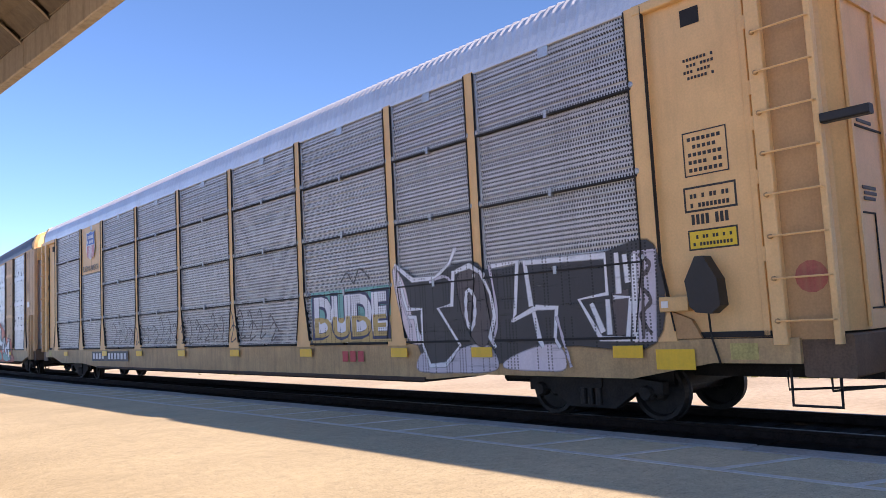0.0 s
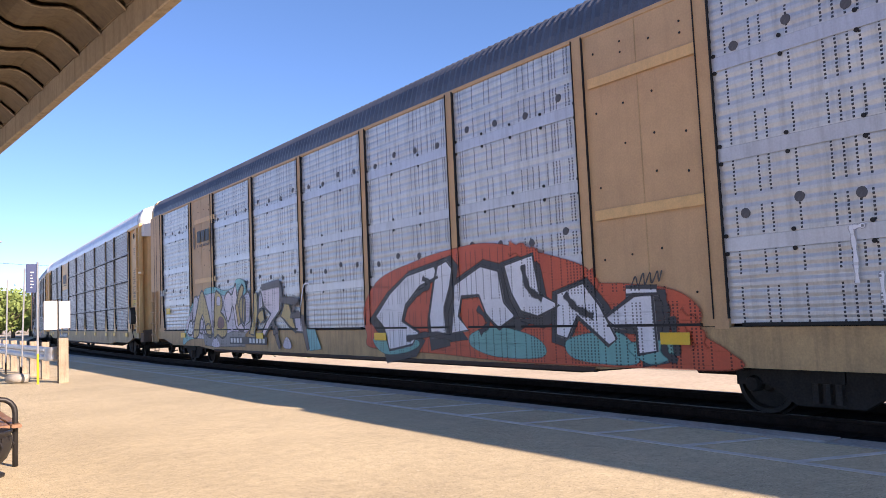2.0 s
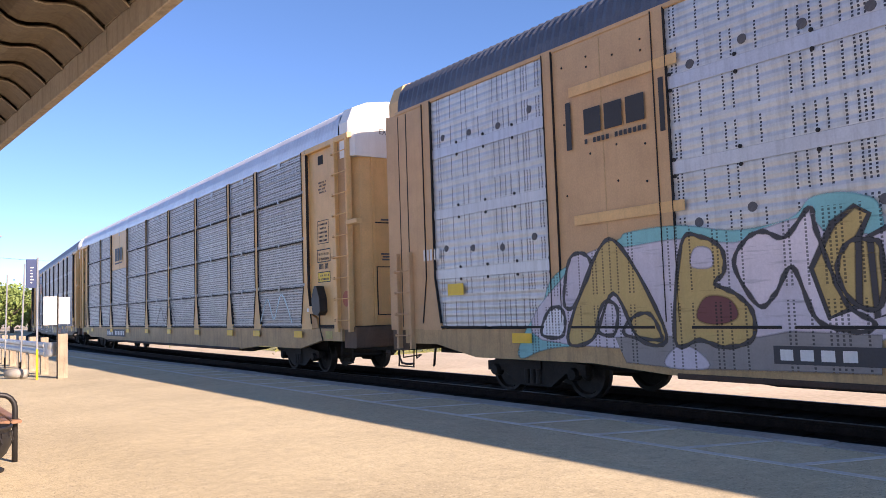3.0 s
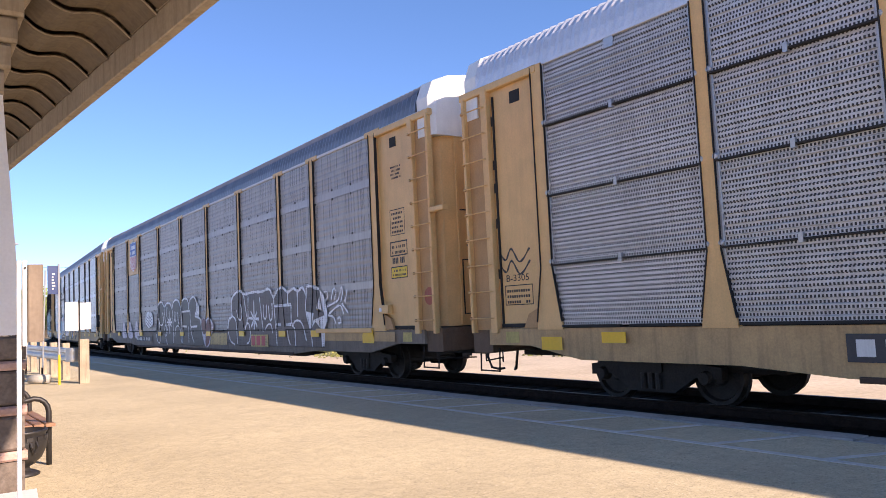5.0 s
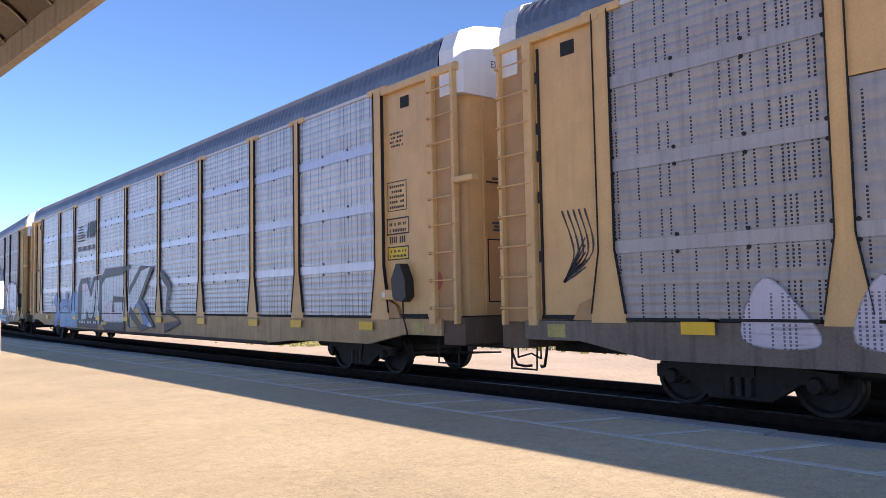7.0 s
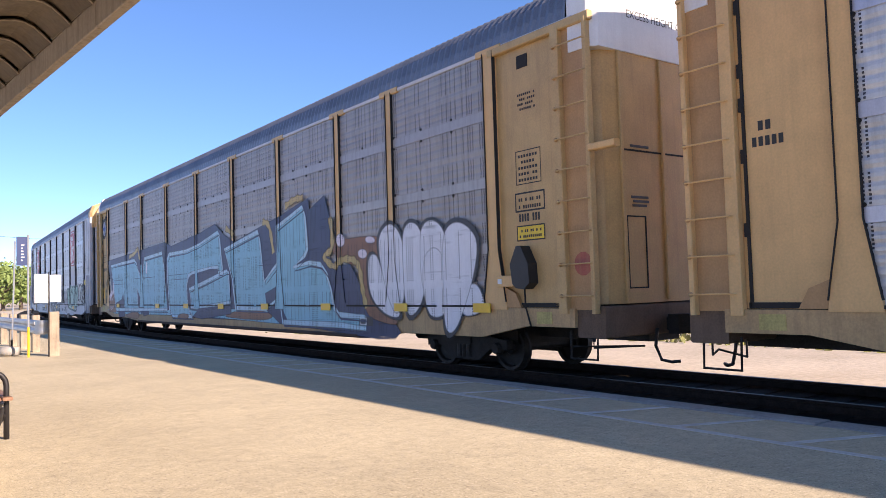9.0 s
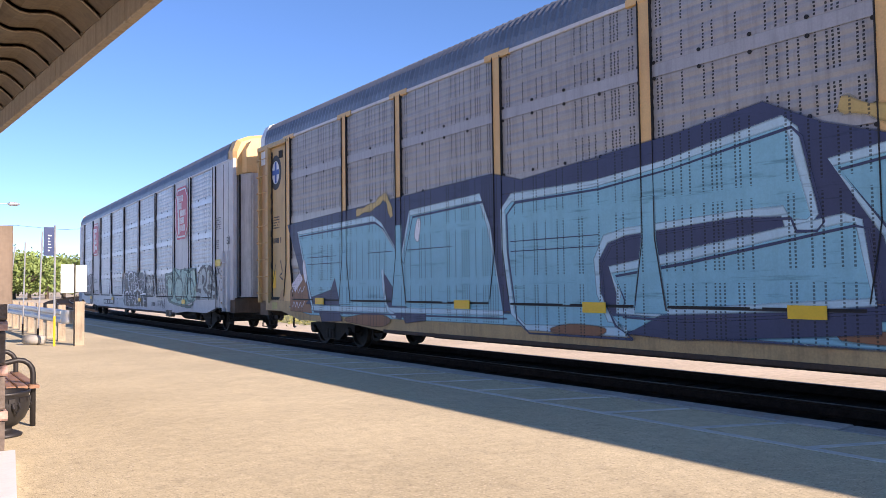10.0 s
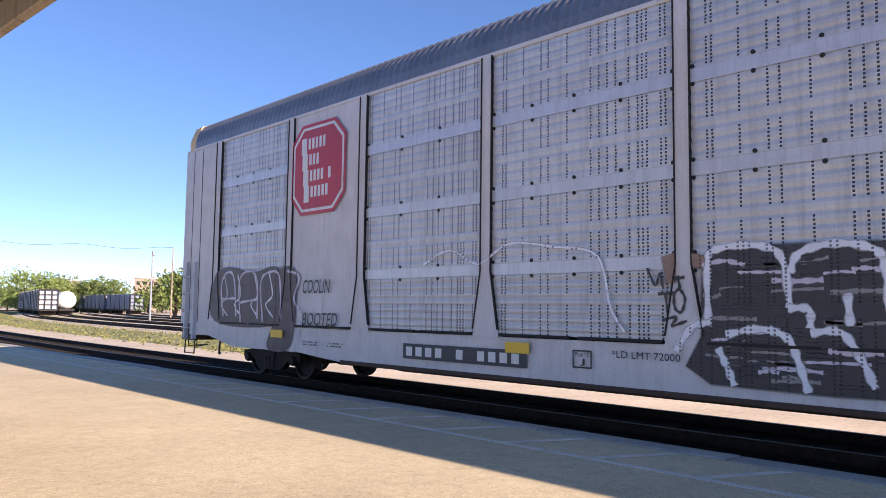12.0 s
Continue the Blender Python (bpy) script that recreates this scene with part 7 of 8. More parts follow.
patch(C5, [(24.47, 1.59), (24.57, 1.43), (24.81, 1.37), (25.04, 1.44), (25.13, 1.62), (25.02, 1.79), (24.78, 1.84), (24.55, 1.76)], S_SKY, 3)
patch(C5, [(23.06, 1.76), (23.11, 1.67), (23.23, 1.64), (23.35, 1.68), (23.39, 1.78), (23.34, 1.87), (23.21, 1.91), (23.1, 1.86)], S_SKY, 3)
patch(C5, [(24.27, 1.64), (24.31, 1.58), (24.39, 1.56), (24.47, 1.59), (24.5, 1.65), (24.47, 1.71), (24.38, 1.73), (24.3, 1.7)], S_SKY, 3)
patch(C5, [(25.36, 1.53), (25.39, 1.48), (25.47, 1.46), (25.54, 1.49), (25.57, 1.54), (25.53, 1.59), (25.46, 1.61), (25.38, 1.58)], S_SKY, 3)
for run in ([(24.48, 1.77), (24.53, 1.44), (24.6, 1.21)],):
    line(C5, run, 0.12, S_GOLD, 4, True, False)
for pts in (
            [(16.3, 2.5), (18.2, 2.48), (18.7, 2.1), (18.65, 0.85), (18.2, 0.66), (16.2, 0.68), (16.15, 1.55), (17.3, 1.58), (17.3, 1.15)],
            [(16.3, 2.5), (15.8, 2.58), (15.7, 1.8), (14.6, 2.5), (13.6, 2.5), (14.7, 1.5), (13.4, 0.7), (14.5, 0.66), (15.6, 1.2), (15.7, 0.68)],
            [(12.9, 2.3), (12.2, 1.9), (12.4, 1.2), (11.4, 0.9), (12.6, 0.7)]):
    line(C5, pts, 0.26, S_BLACK, 4, False)
patch(C5, [(15.5, 1.0), (14.9, 1.3), (14.4, 0.8), (15.3, 0.7)], S_GOLD, 2)
number_board(C5, 21.4, 19.15, 0.70, 0.86, False)
for k in range(6):
    box_at(C5, 21.75 - 0.02 * k, 20.75 + 0.06 * k, 3.78 + k * 0.105, 3.83 + k * 0.105, M_INK, 2, "emblem_stripe")
for a in (20.5, 19.98):
    lay(C5, "emblem_block", [(a, 3.86), (a - 0.2, 3.86), (a - 0.38, 4.22), (a - 0.38, 3.86), (a - 0.56, 3.86), (a - 0.66, 4.42), (a - 0.42, 4.42), (a - 0.28, 4.12), (a - 0.28, 4.42), (a - 0.1, 4.42)], [tuple(range(10))], M_INK, 2)
bars(C5, 21.85, 19.4, 3.42, 3.58, 1, 15, M_INK, 2)
end_writing(C5)
end_gear(C5)
bars(C5, 28.48, 28.30, 3.10, 3.21, 1, 2, M_INK, 0)
bars(C5, 28.56, 28.16, 2.92, 3.03, 1, 5, M_INK, 0)
box_at(C5, 18.6, 18.1, 0.72, 0.82, REFLECT, 5, "reflector", "yellow reflective plate")

# browned car with the large light blue letters
patch(C6, [(27.83, 2.96), (22.86, 3.13), (19.63, 3.24), (18.94, 3.06), (15.98, 3.3), (14.76, 3.46), (14.07, 3.1), (13.27, 2.83), (11.86, 3.05), (10.27, 3.27), (9.08, 3.48), (8.69, 3.54), (8.66, 3.27), (7.9, 3.52), (7.78, 3.19), (7.68, 2.97), (7.67, 2.39), (7.88, 2.2), (7.35, 1.94), (6.85, 1.96), (6.62, 1.74), (6.34, 1.34), (6.2, 1.02), (5.75, 0.82), (5.15, 0.76), (4.98, 0.6), (5.16, 0.49), (5.77, 0.46), (7.25, 0.54), (10.74, 0.71), (16.08, 0.73), (26.54, 0.88)], S_NAVY, 1, False)
patch(C6, [(7.67, 2.37), (7.15, 2.48), (5.67, 2.44), (5.44, 2.08), (5.89, 2.01), (6.02, 1.84), (5.98, 1.39), (5.49, 1.02), (5.14, 0.88), (5.15, 0.76), (5.75, 0.82), (6.15, 0.96), (6.34, 1.37), (6.47, 1.86), (7.17, 2.07)], S_RUST, 2)
for run in ([(9.93, 3.49), (9.43, 3.6), (8.96, 3.6)],
            [(7.66, 3.02), (7.59, 2.38), (7.96, 2.17), (7.52, 1.95), (7.17, 2.07), (6.69, 2.05), (6.45, 1.86), (6.33, 1.4), (6.2, 1.06)],
            [(13.89, 3.28), (13.3, 3.05)],
            [(11.29, 3.24), (10.89, 3.08), (10.66, 2.4)],):
    line(C6, run, 0.16, S_GOLD, 3, True, False)
patch(C6, [(7.05, 2.47), (7.1, 2.39), (7.22, 2.37), (7.34, 2.41), (7.39, 2.51), (7.34, 2.59), (7.21, 2.61), (7.1, 2.56)], S_PINKW, 3)
patch(C6, [(6.15, 2.14), (6.2, 2.09), (6.31, 2.08), (6.42, 2.11), (6.47, 2.17), (6.42, 2.22), (6.3, 2.23), (6.19, 2.2)], S_PINKW, 3)
patch(C6, [(5.83, 2.4), (5.88, 2.37), (6, 2.37), (6.11, 2.39), (6.16, 2.44), (6.11, 2.47), (5.99, 2.47), (5.88, 2.44)], S_PINKW, 3)
patch(C6, [(27.21, 2.73), (23.57, 2.81), (23.25, 2.66), (22.49, 1.93), (22.16, 2.81), (20, 2.9), (19.76, 2.4), (19.42, 0.95), (26.42, 0.91)], S_BLUE, 3, False, "graffiti_letter")
line(C6, [(27.21, 2.73), (23.57, 2.81), (23.25, 2.66), (22.49, 1.93), (22.16, 2.81), (20, 2.9), (19.76, 2.4), (19.42, 0.95), (26.42, 0.91)], 0.11, S_PALE, 4, False, True)
line(C6, [(27.11, 2.64), (23.47, 2.72), (23.15, 2.57), (22.39, 1.84), (22.06, 2.72), (19.9, 2.81), (19.66, 2.31), (19.32, 0.86), (26.32, 0.82)], 0.035, S_NAVY, 5, False, True)
patch(C6, [(19.39, 2.63), (19.17, 2.81), (17.39, 2.83), (16.11, 2.96), (14.52, 3.21), (14.41, 3.09), (14.19, 2.13), (14.27, 2.04), (14.5, 2.05), (14.56, 2.2), (15.16, 2.21), (16.84, 2.11), (17.18, 2.03), (17.36, 1.75), (17.33, 1.27), (17.13, 0.92), (16.83, 0.75), (18.89, 0.74), (19.18, 0.95), (19.37, 2)], S_BLUE, 3, False, "graffiti_letter")
line(C6, [(19.39, 2.63), (19.17, 2.81), (17.39, 2.83), (16.11, 2.96), (14.52, 3.21), (14.41, 3.09), (14.19, 2.13), (14.27, 2.04), (14.5, 2.05), (14.56, 2.2), (15.16, 2.21), (16.84, 2.11), (17.18, 2.03), (17.36, 1.75), (17.33, 1.27), (17.13, 0.92), (16.83, 0.75), (18.89, 0.74), (19.18, 0.95), (19.37, 2)], 0.11, S_PALE, 4, False, True)
line(C6, [(19.29, 2.54), (19.07, 2.72), (17.29, 2.74), (16.01, 2.87), (14.42, 3.12), (14.31, 3), (14.09, 2.04), (14.17, 1.95), (14.4, 1.96), (14.46, 2.11), (15.06, 2.12), (16.74, 2.02), (17.08, 1.94), (17.26, 1.66), (17.23, 1.18), (17.03, 0.83), (16.73, 0.66), (18.79, 0.65), (19.08, 0.86), (19.27, 1.91)], 0.035, S_NAVY, 5, False, True)
patch(C6, [(17.11, 1.6), (15.98, 1.74), (13.87, 2.07), (13.73, 2.03), (13.6, 1.18), (16, 1.02), (17, 1.04), (16.96, 1.27)], S_BLUE, 3, False, "graffiti_letter")
line(C6, [(17.11, 1.6), (15.98, 1.74), (13.87, 2.07), (13.73, 2.03), (13.6, 1.18), (16, 1.02), (17, 1.04), (16.96, 1.27)], 0.11, S_PALE, 4, False, True)
line(C6, [(17.01, 1.51), (15.88, 1.65), (13.77, 1.98), (13.63, 1.94), (13.5, 1.09), (15.9, 0.93), (16.9, 0.95), (16.86, 1.18)], 0.035, S_NAVY, 5, False, True)
patch(C6, [(14, 2.67), (11.62, 3), (11.51, 2.81), (11.25, 1.71), (10.45, 2.12), (10.45, 3.02), (9.01, 3.39), (8.87, 3.16), (8.79, 2.38), (8.93, 2.25), (9.56, 2), (8.7, 2.08), (8.16, 2.01), (7.88, 1.81), (7.7, 1.5), (7.57, 1.06), (7.35, 0.91), (6.28, 0.88), (6.24, 0.64), (7.24, 0.69), (10.19, 0.7), (10.36, 1.3), (11.16, 1.01), (13.23, 1.03), (13.44, 1.87)], S_BLUE, 3, False, "graffiti_letter")
line(C6, [(14, 2.67), (11.62, 3), (11.51, 2.81), (11.25, 1.71), (10.45, 2.12), (10.45, 3.02), (9.01, 3.39), (8.87, 3.16), (8.79, 2.38), (8.93, 2.25), (9.56, 2), (8.7, 2.08), (8.16, 2.01), (7.88, 1.81), (7.7, 1.5), (7.57, 1.06), (7.35, 0.91), (6.28, 0.88), (6.24, 0.64), (7.24, 0.69), (10.19, 0.7), (10.36, 1.3), (11.16, 1.01), (13.23, 1.03), (13.44, 1.87)], 0.11, S_PALE, 4, False, True)
line(C6, [(13.9, 2.58), (11.52, 2.91), (11.41, 2.72), (11.15, 1.62), (10.35, 2.03), (10.35, 2.93), (8.91, 3.3), (8.77, 3.07), (8.69, 2.29), (8.83, 2.16), (9.46, 1.91), (8.6, 1.99), (8.06, 1.92), (7.78, 1.72), (7.6, 1.41), (7.47, 0.97), (7.25, 0.82), (6.18, 0.79), (6.14, 0.55), (7.14, 0.6), (10.09, 0.61), (10.26, 1.21), (11.06, 0.92), (13.13, 0.94), (13.34, 1.78)], 0.035, S_NAVY, 5, False, True)
patch(C6, [(27.75, 0.9), (19.42, 0.92), (13.38, 0.98), (10.45, 0.94), (6.22, 0.88), (6.24, 0.62), (7.24, 0.63), (10.74, 0.68), (16.08, 0.79), (26.55, 0.76)], S_BLUE, 2, False)
patch(C6, [(16.83, 0.74), (16.26, 0.98), (14.5, 1.06), (13.54, 1.14), (13.55, 0.88), (14.51, 0.8), (16.01, 0.7)], S_NAVY, 4, False)
patch(C6, [(18.31, 0.71), (17.9, 0.81), (17.24, 0.78), (17.45, 0.68)], S_RUST, 4)
patch(C6, [(24.83, 0.68), (23.6, 0.83), (22.94, 0.74), (23.38, 0.59)], S_RUST, 4)
patch(C6, [(13.99, 0.82), (12.28, 0.97), (10.87, 0.88), (11.17, 0.76), (12.65, 0.75)], S_RUST, 4)
patch(C6, [(11.2, 1.39), (10.35, 1.59), (10.2, 0.99), (9.81, 0.66), (10.35, 0.68), (11.07, 0.97)], S_NAVY, 4, False)
patch(C6, [(25.29, 1.59), (25.03, 1), (26.77, 1.02), (26.55, 1.13), (25.46, 1.32)], S_NAVY, 4, False)
patch(C6, [(23.17, 1.7), (23.03, 1.06), (22.84, 0.8), (22.52, 0.77), (22.25, 0.94), (22.79, 1.34)], S_NAVY, 4, False)
patch(C6, [(22.52, 0.92), (21.64, 0.92), (21.65, 0.77), (22.36, 0.7)], S_NAVY, 4, False)
patch(C6, [(26.15, 0.96), (25.12, 0.99), (24.96, 0.66), (25.94, 0.61)], S_NAVY, 3, False)
line(C6, [(24.28, 2.98), (23.5, 3.08), (23.07, 3.21), (22.83, 2.79)], 0.15, S_GOLD, 2)
line(C6, [(23.2, 1.74), (23.14, 1.29), (23.02, 0.97), (22.71, 0.79)], 0.09, S_PALE, 5)
patch(C6, [(21.98, 2.37), (21.88, 2.66), (21.81, 2.59), (21.88, 2.27)], S_WHITE, 5)
patch(C6, [(26.92, 1.87), (26.84, 2.04), (26.73, 1.69), (26.79, 1.53)], S_WHITE, 5)
patch(C6, [(22.56, 1.23), (22.43, 1.26), (22.37, 1.16), (22.5, 1.12)], S_WHITE, 5)
for ring in ([(6.05, 2.0), (5.75, 2.05), (5.45, 1.5), (5.0, 0.95), (5.5, 0.98), (6.0, 1.35)], [(5.65, 2.35), (5.25, 2.65), (4.85, 2.3), (4.8, 1.4), (5.1, 0.98), (5.45, 1.5)], [(4.8, 2.3), (4.55, 2.62), (4.2, 2.35), (4.2, 1.3), (4.7, 1.0)],
             [(4.2, 2.4), (3.85, 2.6), (3.5, 2.3), (3.6, 1.5), (4.15, 1.4)], [(4.1, 1.95), (3.75, 2.1), (3.45, 1.7), (3.5, 1.05), (3.95, 0.95), (4.15, 1.4)], [(3.5, 2.3), (3.1, 2.5), (2.65, 2.2), (2.75, 1.6), (3.2, 0.8), (3.5, 0.72), (3.55, 1.4)], [(3.05, 1.3), (2.7, 1.45), (2.5, 1.2), (2.6, 1.02), (3.0, 0.98)]):
    c = (sum(p[0] for p in ring) / len(ring), sum(p[1] for p in ring) / len(ring))
    patch(C6, [(c[0] + (p[0] - c[0]) * 1.16, c[1] + (p[1] - c[1]) * 1.1) for p in ring], S_BLACK, 3)
    patch(C6, ring, S_WHITE, 4)
ttx(C6, 9.4, 8.35, 0.72, 0.84, S_NAVY)
box_at(C6, 6.5, 5.95, 0.70, 0.88, S_BLACK, 4, "plate")
frame_at(C6, 6.45, 6.2, 0.72, 0.86, M_PALE, 5)
ring = [(28.74 + 0.36 * math.cos(k * 0.2618), 4.43 + 0.46 * math.sin(k * 0.2618)) for k in range(24)]
for lev, k, mat in ((0, 1.0, M_INK), (1, 0.66, M_PALE)):
    lay(C6, "emblem", [(28.74 + (u - 28.74) * k, 4.43 + (z - 4.43) * k) for u, z in ring], [tuple(range(24))], mat, lev, "round black and white emblem with a blue cross")
box_at(C6, 28.80, 28.68, 4.15, 4.71, M_BLUE, 2, "emblem_cross")
box_at(C6, 28.96, 28.52, 4.37, 4.50, M_BLUE, 2, "emblem_cross")
bars(C6, 29.05, 28.38, 2.56, 2.70, 1, 9, M_INK, 0)
bars(C6, 28.95, 28.5, 2.95, 3.3, 5, 6, M_INK, 0)
box_at(C6, 28.98, 28.76, 1.38, 1.84, REFLECT, 0, "reflector", "tall yellow reflective plate")
line(C6, [(29.05, 1.2), (28.8, 1.9), (28.75, 2.0)], 0.03, S_BLACK, 1)
line(C6, [(28.45, 2.1), (28.35, 1.8), (28.5, 1.7), (28.3, 1.6)], 0.04, S_BLACK, 1)
end_writing(C6)
end_gear(C6)
patch(C6, [(27.66, 1.3), (27.2, 1.62), (26.85, 1.75), (26.65, 1.15), (26.45, 0.80), (27.66, 0.83)], S_RUST, 2, False)
patch(C6, [(27.6, 1.45), (27.1, 1.75), (26.95, 1.6), (27.4, 1.3)], S_PINKW, 3, False)
for k, zz in enumerate((1.28, 0.92)):
    line(C6, [(27.55 - 0.02 * k, zz), (27.45, zz + 0.13), (27.38, zz), (27.28, zz + 0.12), (27.2, zz - 0.02), (27.08, zz + 0.11), (27.0, zz), (26.85, zz + 0.14)], 0.022, S_PINKW, 4)
# the painted posts, drain line and lapped seams still show through the letters
for u, top in ((24.82, 2.15), (22.58, 2.60), (16.43, 2.55), (10.34, 2.40)):
    ring = [(u + 0.26, 1.03), (u - 0.26, 1.03), (u - 0.24, 1.15), (u - 0.10, 2.0), (u - 0.10, top), (u + 0.10, top), (u + 0.10, 2.0), (u + 0.24, 1.15)]
    patch(C6, ring, S_BLUE, 6, False, "painted_post")
    line(C6, [(u - 0.26, 1.05), (u - 0.24, 1.15), (u - 0.10, 2.0), (u - 0.10, top)], 0.025, S_BLACK, 7, False)
    line(C6, [(u + 0.26, 1.05), (u + 0.24, 1.15), (u + 0.10, 2.0), (u + 0.10, top)], 0.012, S_NAVY, 7, False)
for a, b in ((26.2, 25.1), (24.5, 22.9), (22.2, 20.6), (19.1, 16.8), (16.1, 13.7), (11.5, 10.7), (10.0, 7.6)):
    line(C6, [(a, 1.09), ((a + b) / 2, 1.09), (b, 1.09)], 0.022, S_BLACK, 7, False)
for a, b, z in ((26.7, 25.2, 2.10), (23.8, 22.8, 2.10), (22.3, 20.8, 2.10), (19.2, 17.3, 2.10), (11.7, 10.5, 2.12), (26.7, 25.0, 1.94), (19.2, 17.3, 1.94)):
    line(C6, [(a, z), ((a + b) / 2, z), (b, z)], 0.014, S_NAVY, 7, False)

# the last car: silver with white posts
octagon(C7, 6.47, 4.72, 3.14, 5.00, 5)
octagon(C7, 24.15, 22.35, 3.22, 4.98, 4)
number_board(C7, 20.65, 18.05, 0.66, 0.90)
frame_at(C7, 17.28, 16.98, 0.72, 0.95, M_INK, 1, 0.02)
words(C7, "PLATE", 17.24, 17.02, 0.87, 0.92, M_INK, 1)
words(C7, "J", 17.17, 17.09, 0.75, 0.84, M_INK, 1)
words(C7, "*LD LMT 72000", 16.68, 15.75, 0.88, 0.97, M_INK, 1)
words(C7, "L 89-4", 9.08, 8.75, 0.87, 0.95, M_INK, 1)
words(C7, "GLH1B", 9.08, 8.55, 0.74, 0.83, M_INK, 1)
ttx(C7, 10.06, 9.42, 0.72, 0.86, M_DARK)
patch(C7, [(15.46, 1.99), (15.38, 2.16), (14.65, 2.16), (13.77, 2.15), (12.81, 2.07), (11.7, 2.06), (11.27, 2.01), (11.38, 1.63), (11.29, 1.38), (11.07, 1.13), (10.9, 0.68), (12.22, 0.69), (14.08, 0.65), (15.38, 0.67), (15.67, 0.84), (15.48, 1.17)], S_BLACK, 1, False)
for run in ([(15.4, 1.34), (15.4, 1.99), (15.3, 2.15), (14.83, 2.17), (14.57, 2.02), (14.5, 1.51)],
            [(14.49, 1.87), (14.39, 2.07), (14.04, 2.15), (13.68, 2.07), (13.59, 1.85), (13.55, 1.36), (13.42, 1.18)],
            [(13.3, 1.73), (13.31, 2.09)],
            [(12.65, 1.64), (12.65, 2.11)],
            [(11.59, 1.25), (11.59, 2.03), (11.27, 2.01), (11.29, 1.85), (11.38, 1.68), (11.32, 1.42)],
            [(14.52, 1.5), (14.31, 1.49), (14.3, 1.3)],
            [(13.94, 1.65), (13.92, 1.33)],
            [(15.2, 1.21), (14.81, 1.28), (14.53, 1.19), (14.42, 0.94), (14.33, 0.65)],
            [(14.3, 1.25), (14.02, 1.27), (13.85, 1.05), (13.71, 0.74)],
            [(15.29, 1.06), (15.19, 0.86), (15.11, 0.66)],
            [(13.42, 1.18), (13.18, 1.05), (13.1, 0.88), (12.98, 0.68)],
            [(13.55, 0.89), (13.35, 0.87), (13.32, 0.66)],
            [(13.42, 1.21), (13.23, 1.31), (12.93, 1.32), (12.75, 1.41), (12.48, 1.4), (12.23, 1.3), (12.16, 1.37), (12.09, 1.21)],
            [(12.81, 1.32), (12.68, 1.09), (12.54, 0.78)],
            [(12.12, 1.08), (12.05, 0.64)],
            [(11.89, 1.44), (11.69, 1.16), (11.56, 0.99), (11.46, 0.86), (11.49, 0.64)],
            [(13.02, 1.5), (13.11, 1.31)],
            [(12.65, 1.64), (12.51, 1.53), (12.48, 1.38)],
            [(15.8, 1), (15.6, 1.28), (15.36, 1.34)],
            [(12.15, 1.14), (11.44, 1.19), (11.07, 1.17)],):
    line(C7, run, 0.085, S_WHITE, 4, True, False)
hatch = random.Random(9)
for n in range(150):
    a, z, l = 15.5 - 4.3 * hatch.random(), 0.70 + 1.33 * hatch.random() ** 0.9, 0.2 + 0.5 * hatch.random()
    line(C7, [(a, z), (a - l * 0.5, z + hatch.gauss(0, 0.015)), (max(a - l, 11.1), z + hatch.gauss(0, 0.02))], 0.025 + 0.035 * hatch.random(), (S_BLACK, S_BLACK, S_STONE, S_LILAC)[n % 4], 2 + n % 2, name="graffiti_stroke")
for run in ([(16.17, 1.97), (16.06, 1.76), (16, 1.9), (15.96, 1.72)],
            [(16.03, 1.66), (15.81, 1.67)],
            [(15.93, 1.66), (15.9, 1.43)],
            [(15.77, 1.87), (15.74, 1.71)],
            [(15.82, 1.83), (15.68, 1.85)],
            [(15.82, 1.66), (15.75, 1.71), (15.68, 1.6), (15.73, 1.45), (15.81, 1.5), (15.82, 1.65)],
            [(15.98, 1.35), (15.79, 1.39), (15.85, 1.29), (15.66, 1.35)],):
    line(C7, run, 0.035, S_BLACK, 4, True, False)
patch(C7, [(15.97, 2.09), (15.82, 2.13), (15.81, 1.79), (15.9, 1.79)], S_RUSTY, 1, False)
patch(C7, [(15.59, 2.11), (15.44, 2.07), (15.42, 1.94), (15.58, 1.98)], S_RUSTY, 2, False)
patch(C7, [(3.75, 1.39), (3.02, 2), (2.66, 2.11), (2.19, 2.09), (1.76, 1.87), (1.51, 1.41), (1.54, 1.1), (2.54, 1.07), (3.82, 1.08)], S_PALEGREY, 1)
for run in ([(3.75, 1.38), (3.48, 1.57), (3.34, 1.92), (3.02, 2.07), (2.72, 2.07), (2.54, 1.86), (2.6, 1.57), (2.84, 1.4), (2.42, 1.24), (2.25, 1.04)],
            [(2.92, 1.82), (2.96, 1.57), (2.78, 1.74)],
            [(3.75, 1.35), (3.15, 1.31)],
            [(3.68, 1.08), (3.28, 1.09)],
            [(2.48, 1.98), (2.19, 2.05), (1.87, 1.92), (1.66, 1.68), (1.56, 1.41), (1.54, 1.02)],
            [(2.22, 2.13), (2.17, 1.93), (1.98, 1.72), (1.79, 1.56)],
            [(2.19, 1.89), (2.22, 1.48), (1.82, 1.48)],
            [(2.42, 1.44), (1.66, 1.37), (1.61, 1.29)],
            [(2.31, 1.32), (1.98, 1.09)],
            [(1.87, 1.13), (1.61, 1.14)],
            [(1.54, 1.02), (1.59, 0.72)],):
    line(C7, run, 0.12, S_BLACK, 4, True, False)
patch(C7, [(7.88, 1.92), (7.06, 1.95), (6.56, 2.13), (5.9, 2.05), (4.71, 2.06), (3.96, 2.03), (3.82, 1.66), (3.75, 1.12), (4.4, 0.92), (5.53, 0.83), (7.25, 0.93), (7.69, 1.48)], S_GREEN, 1)
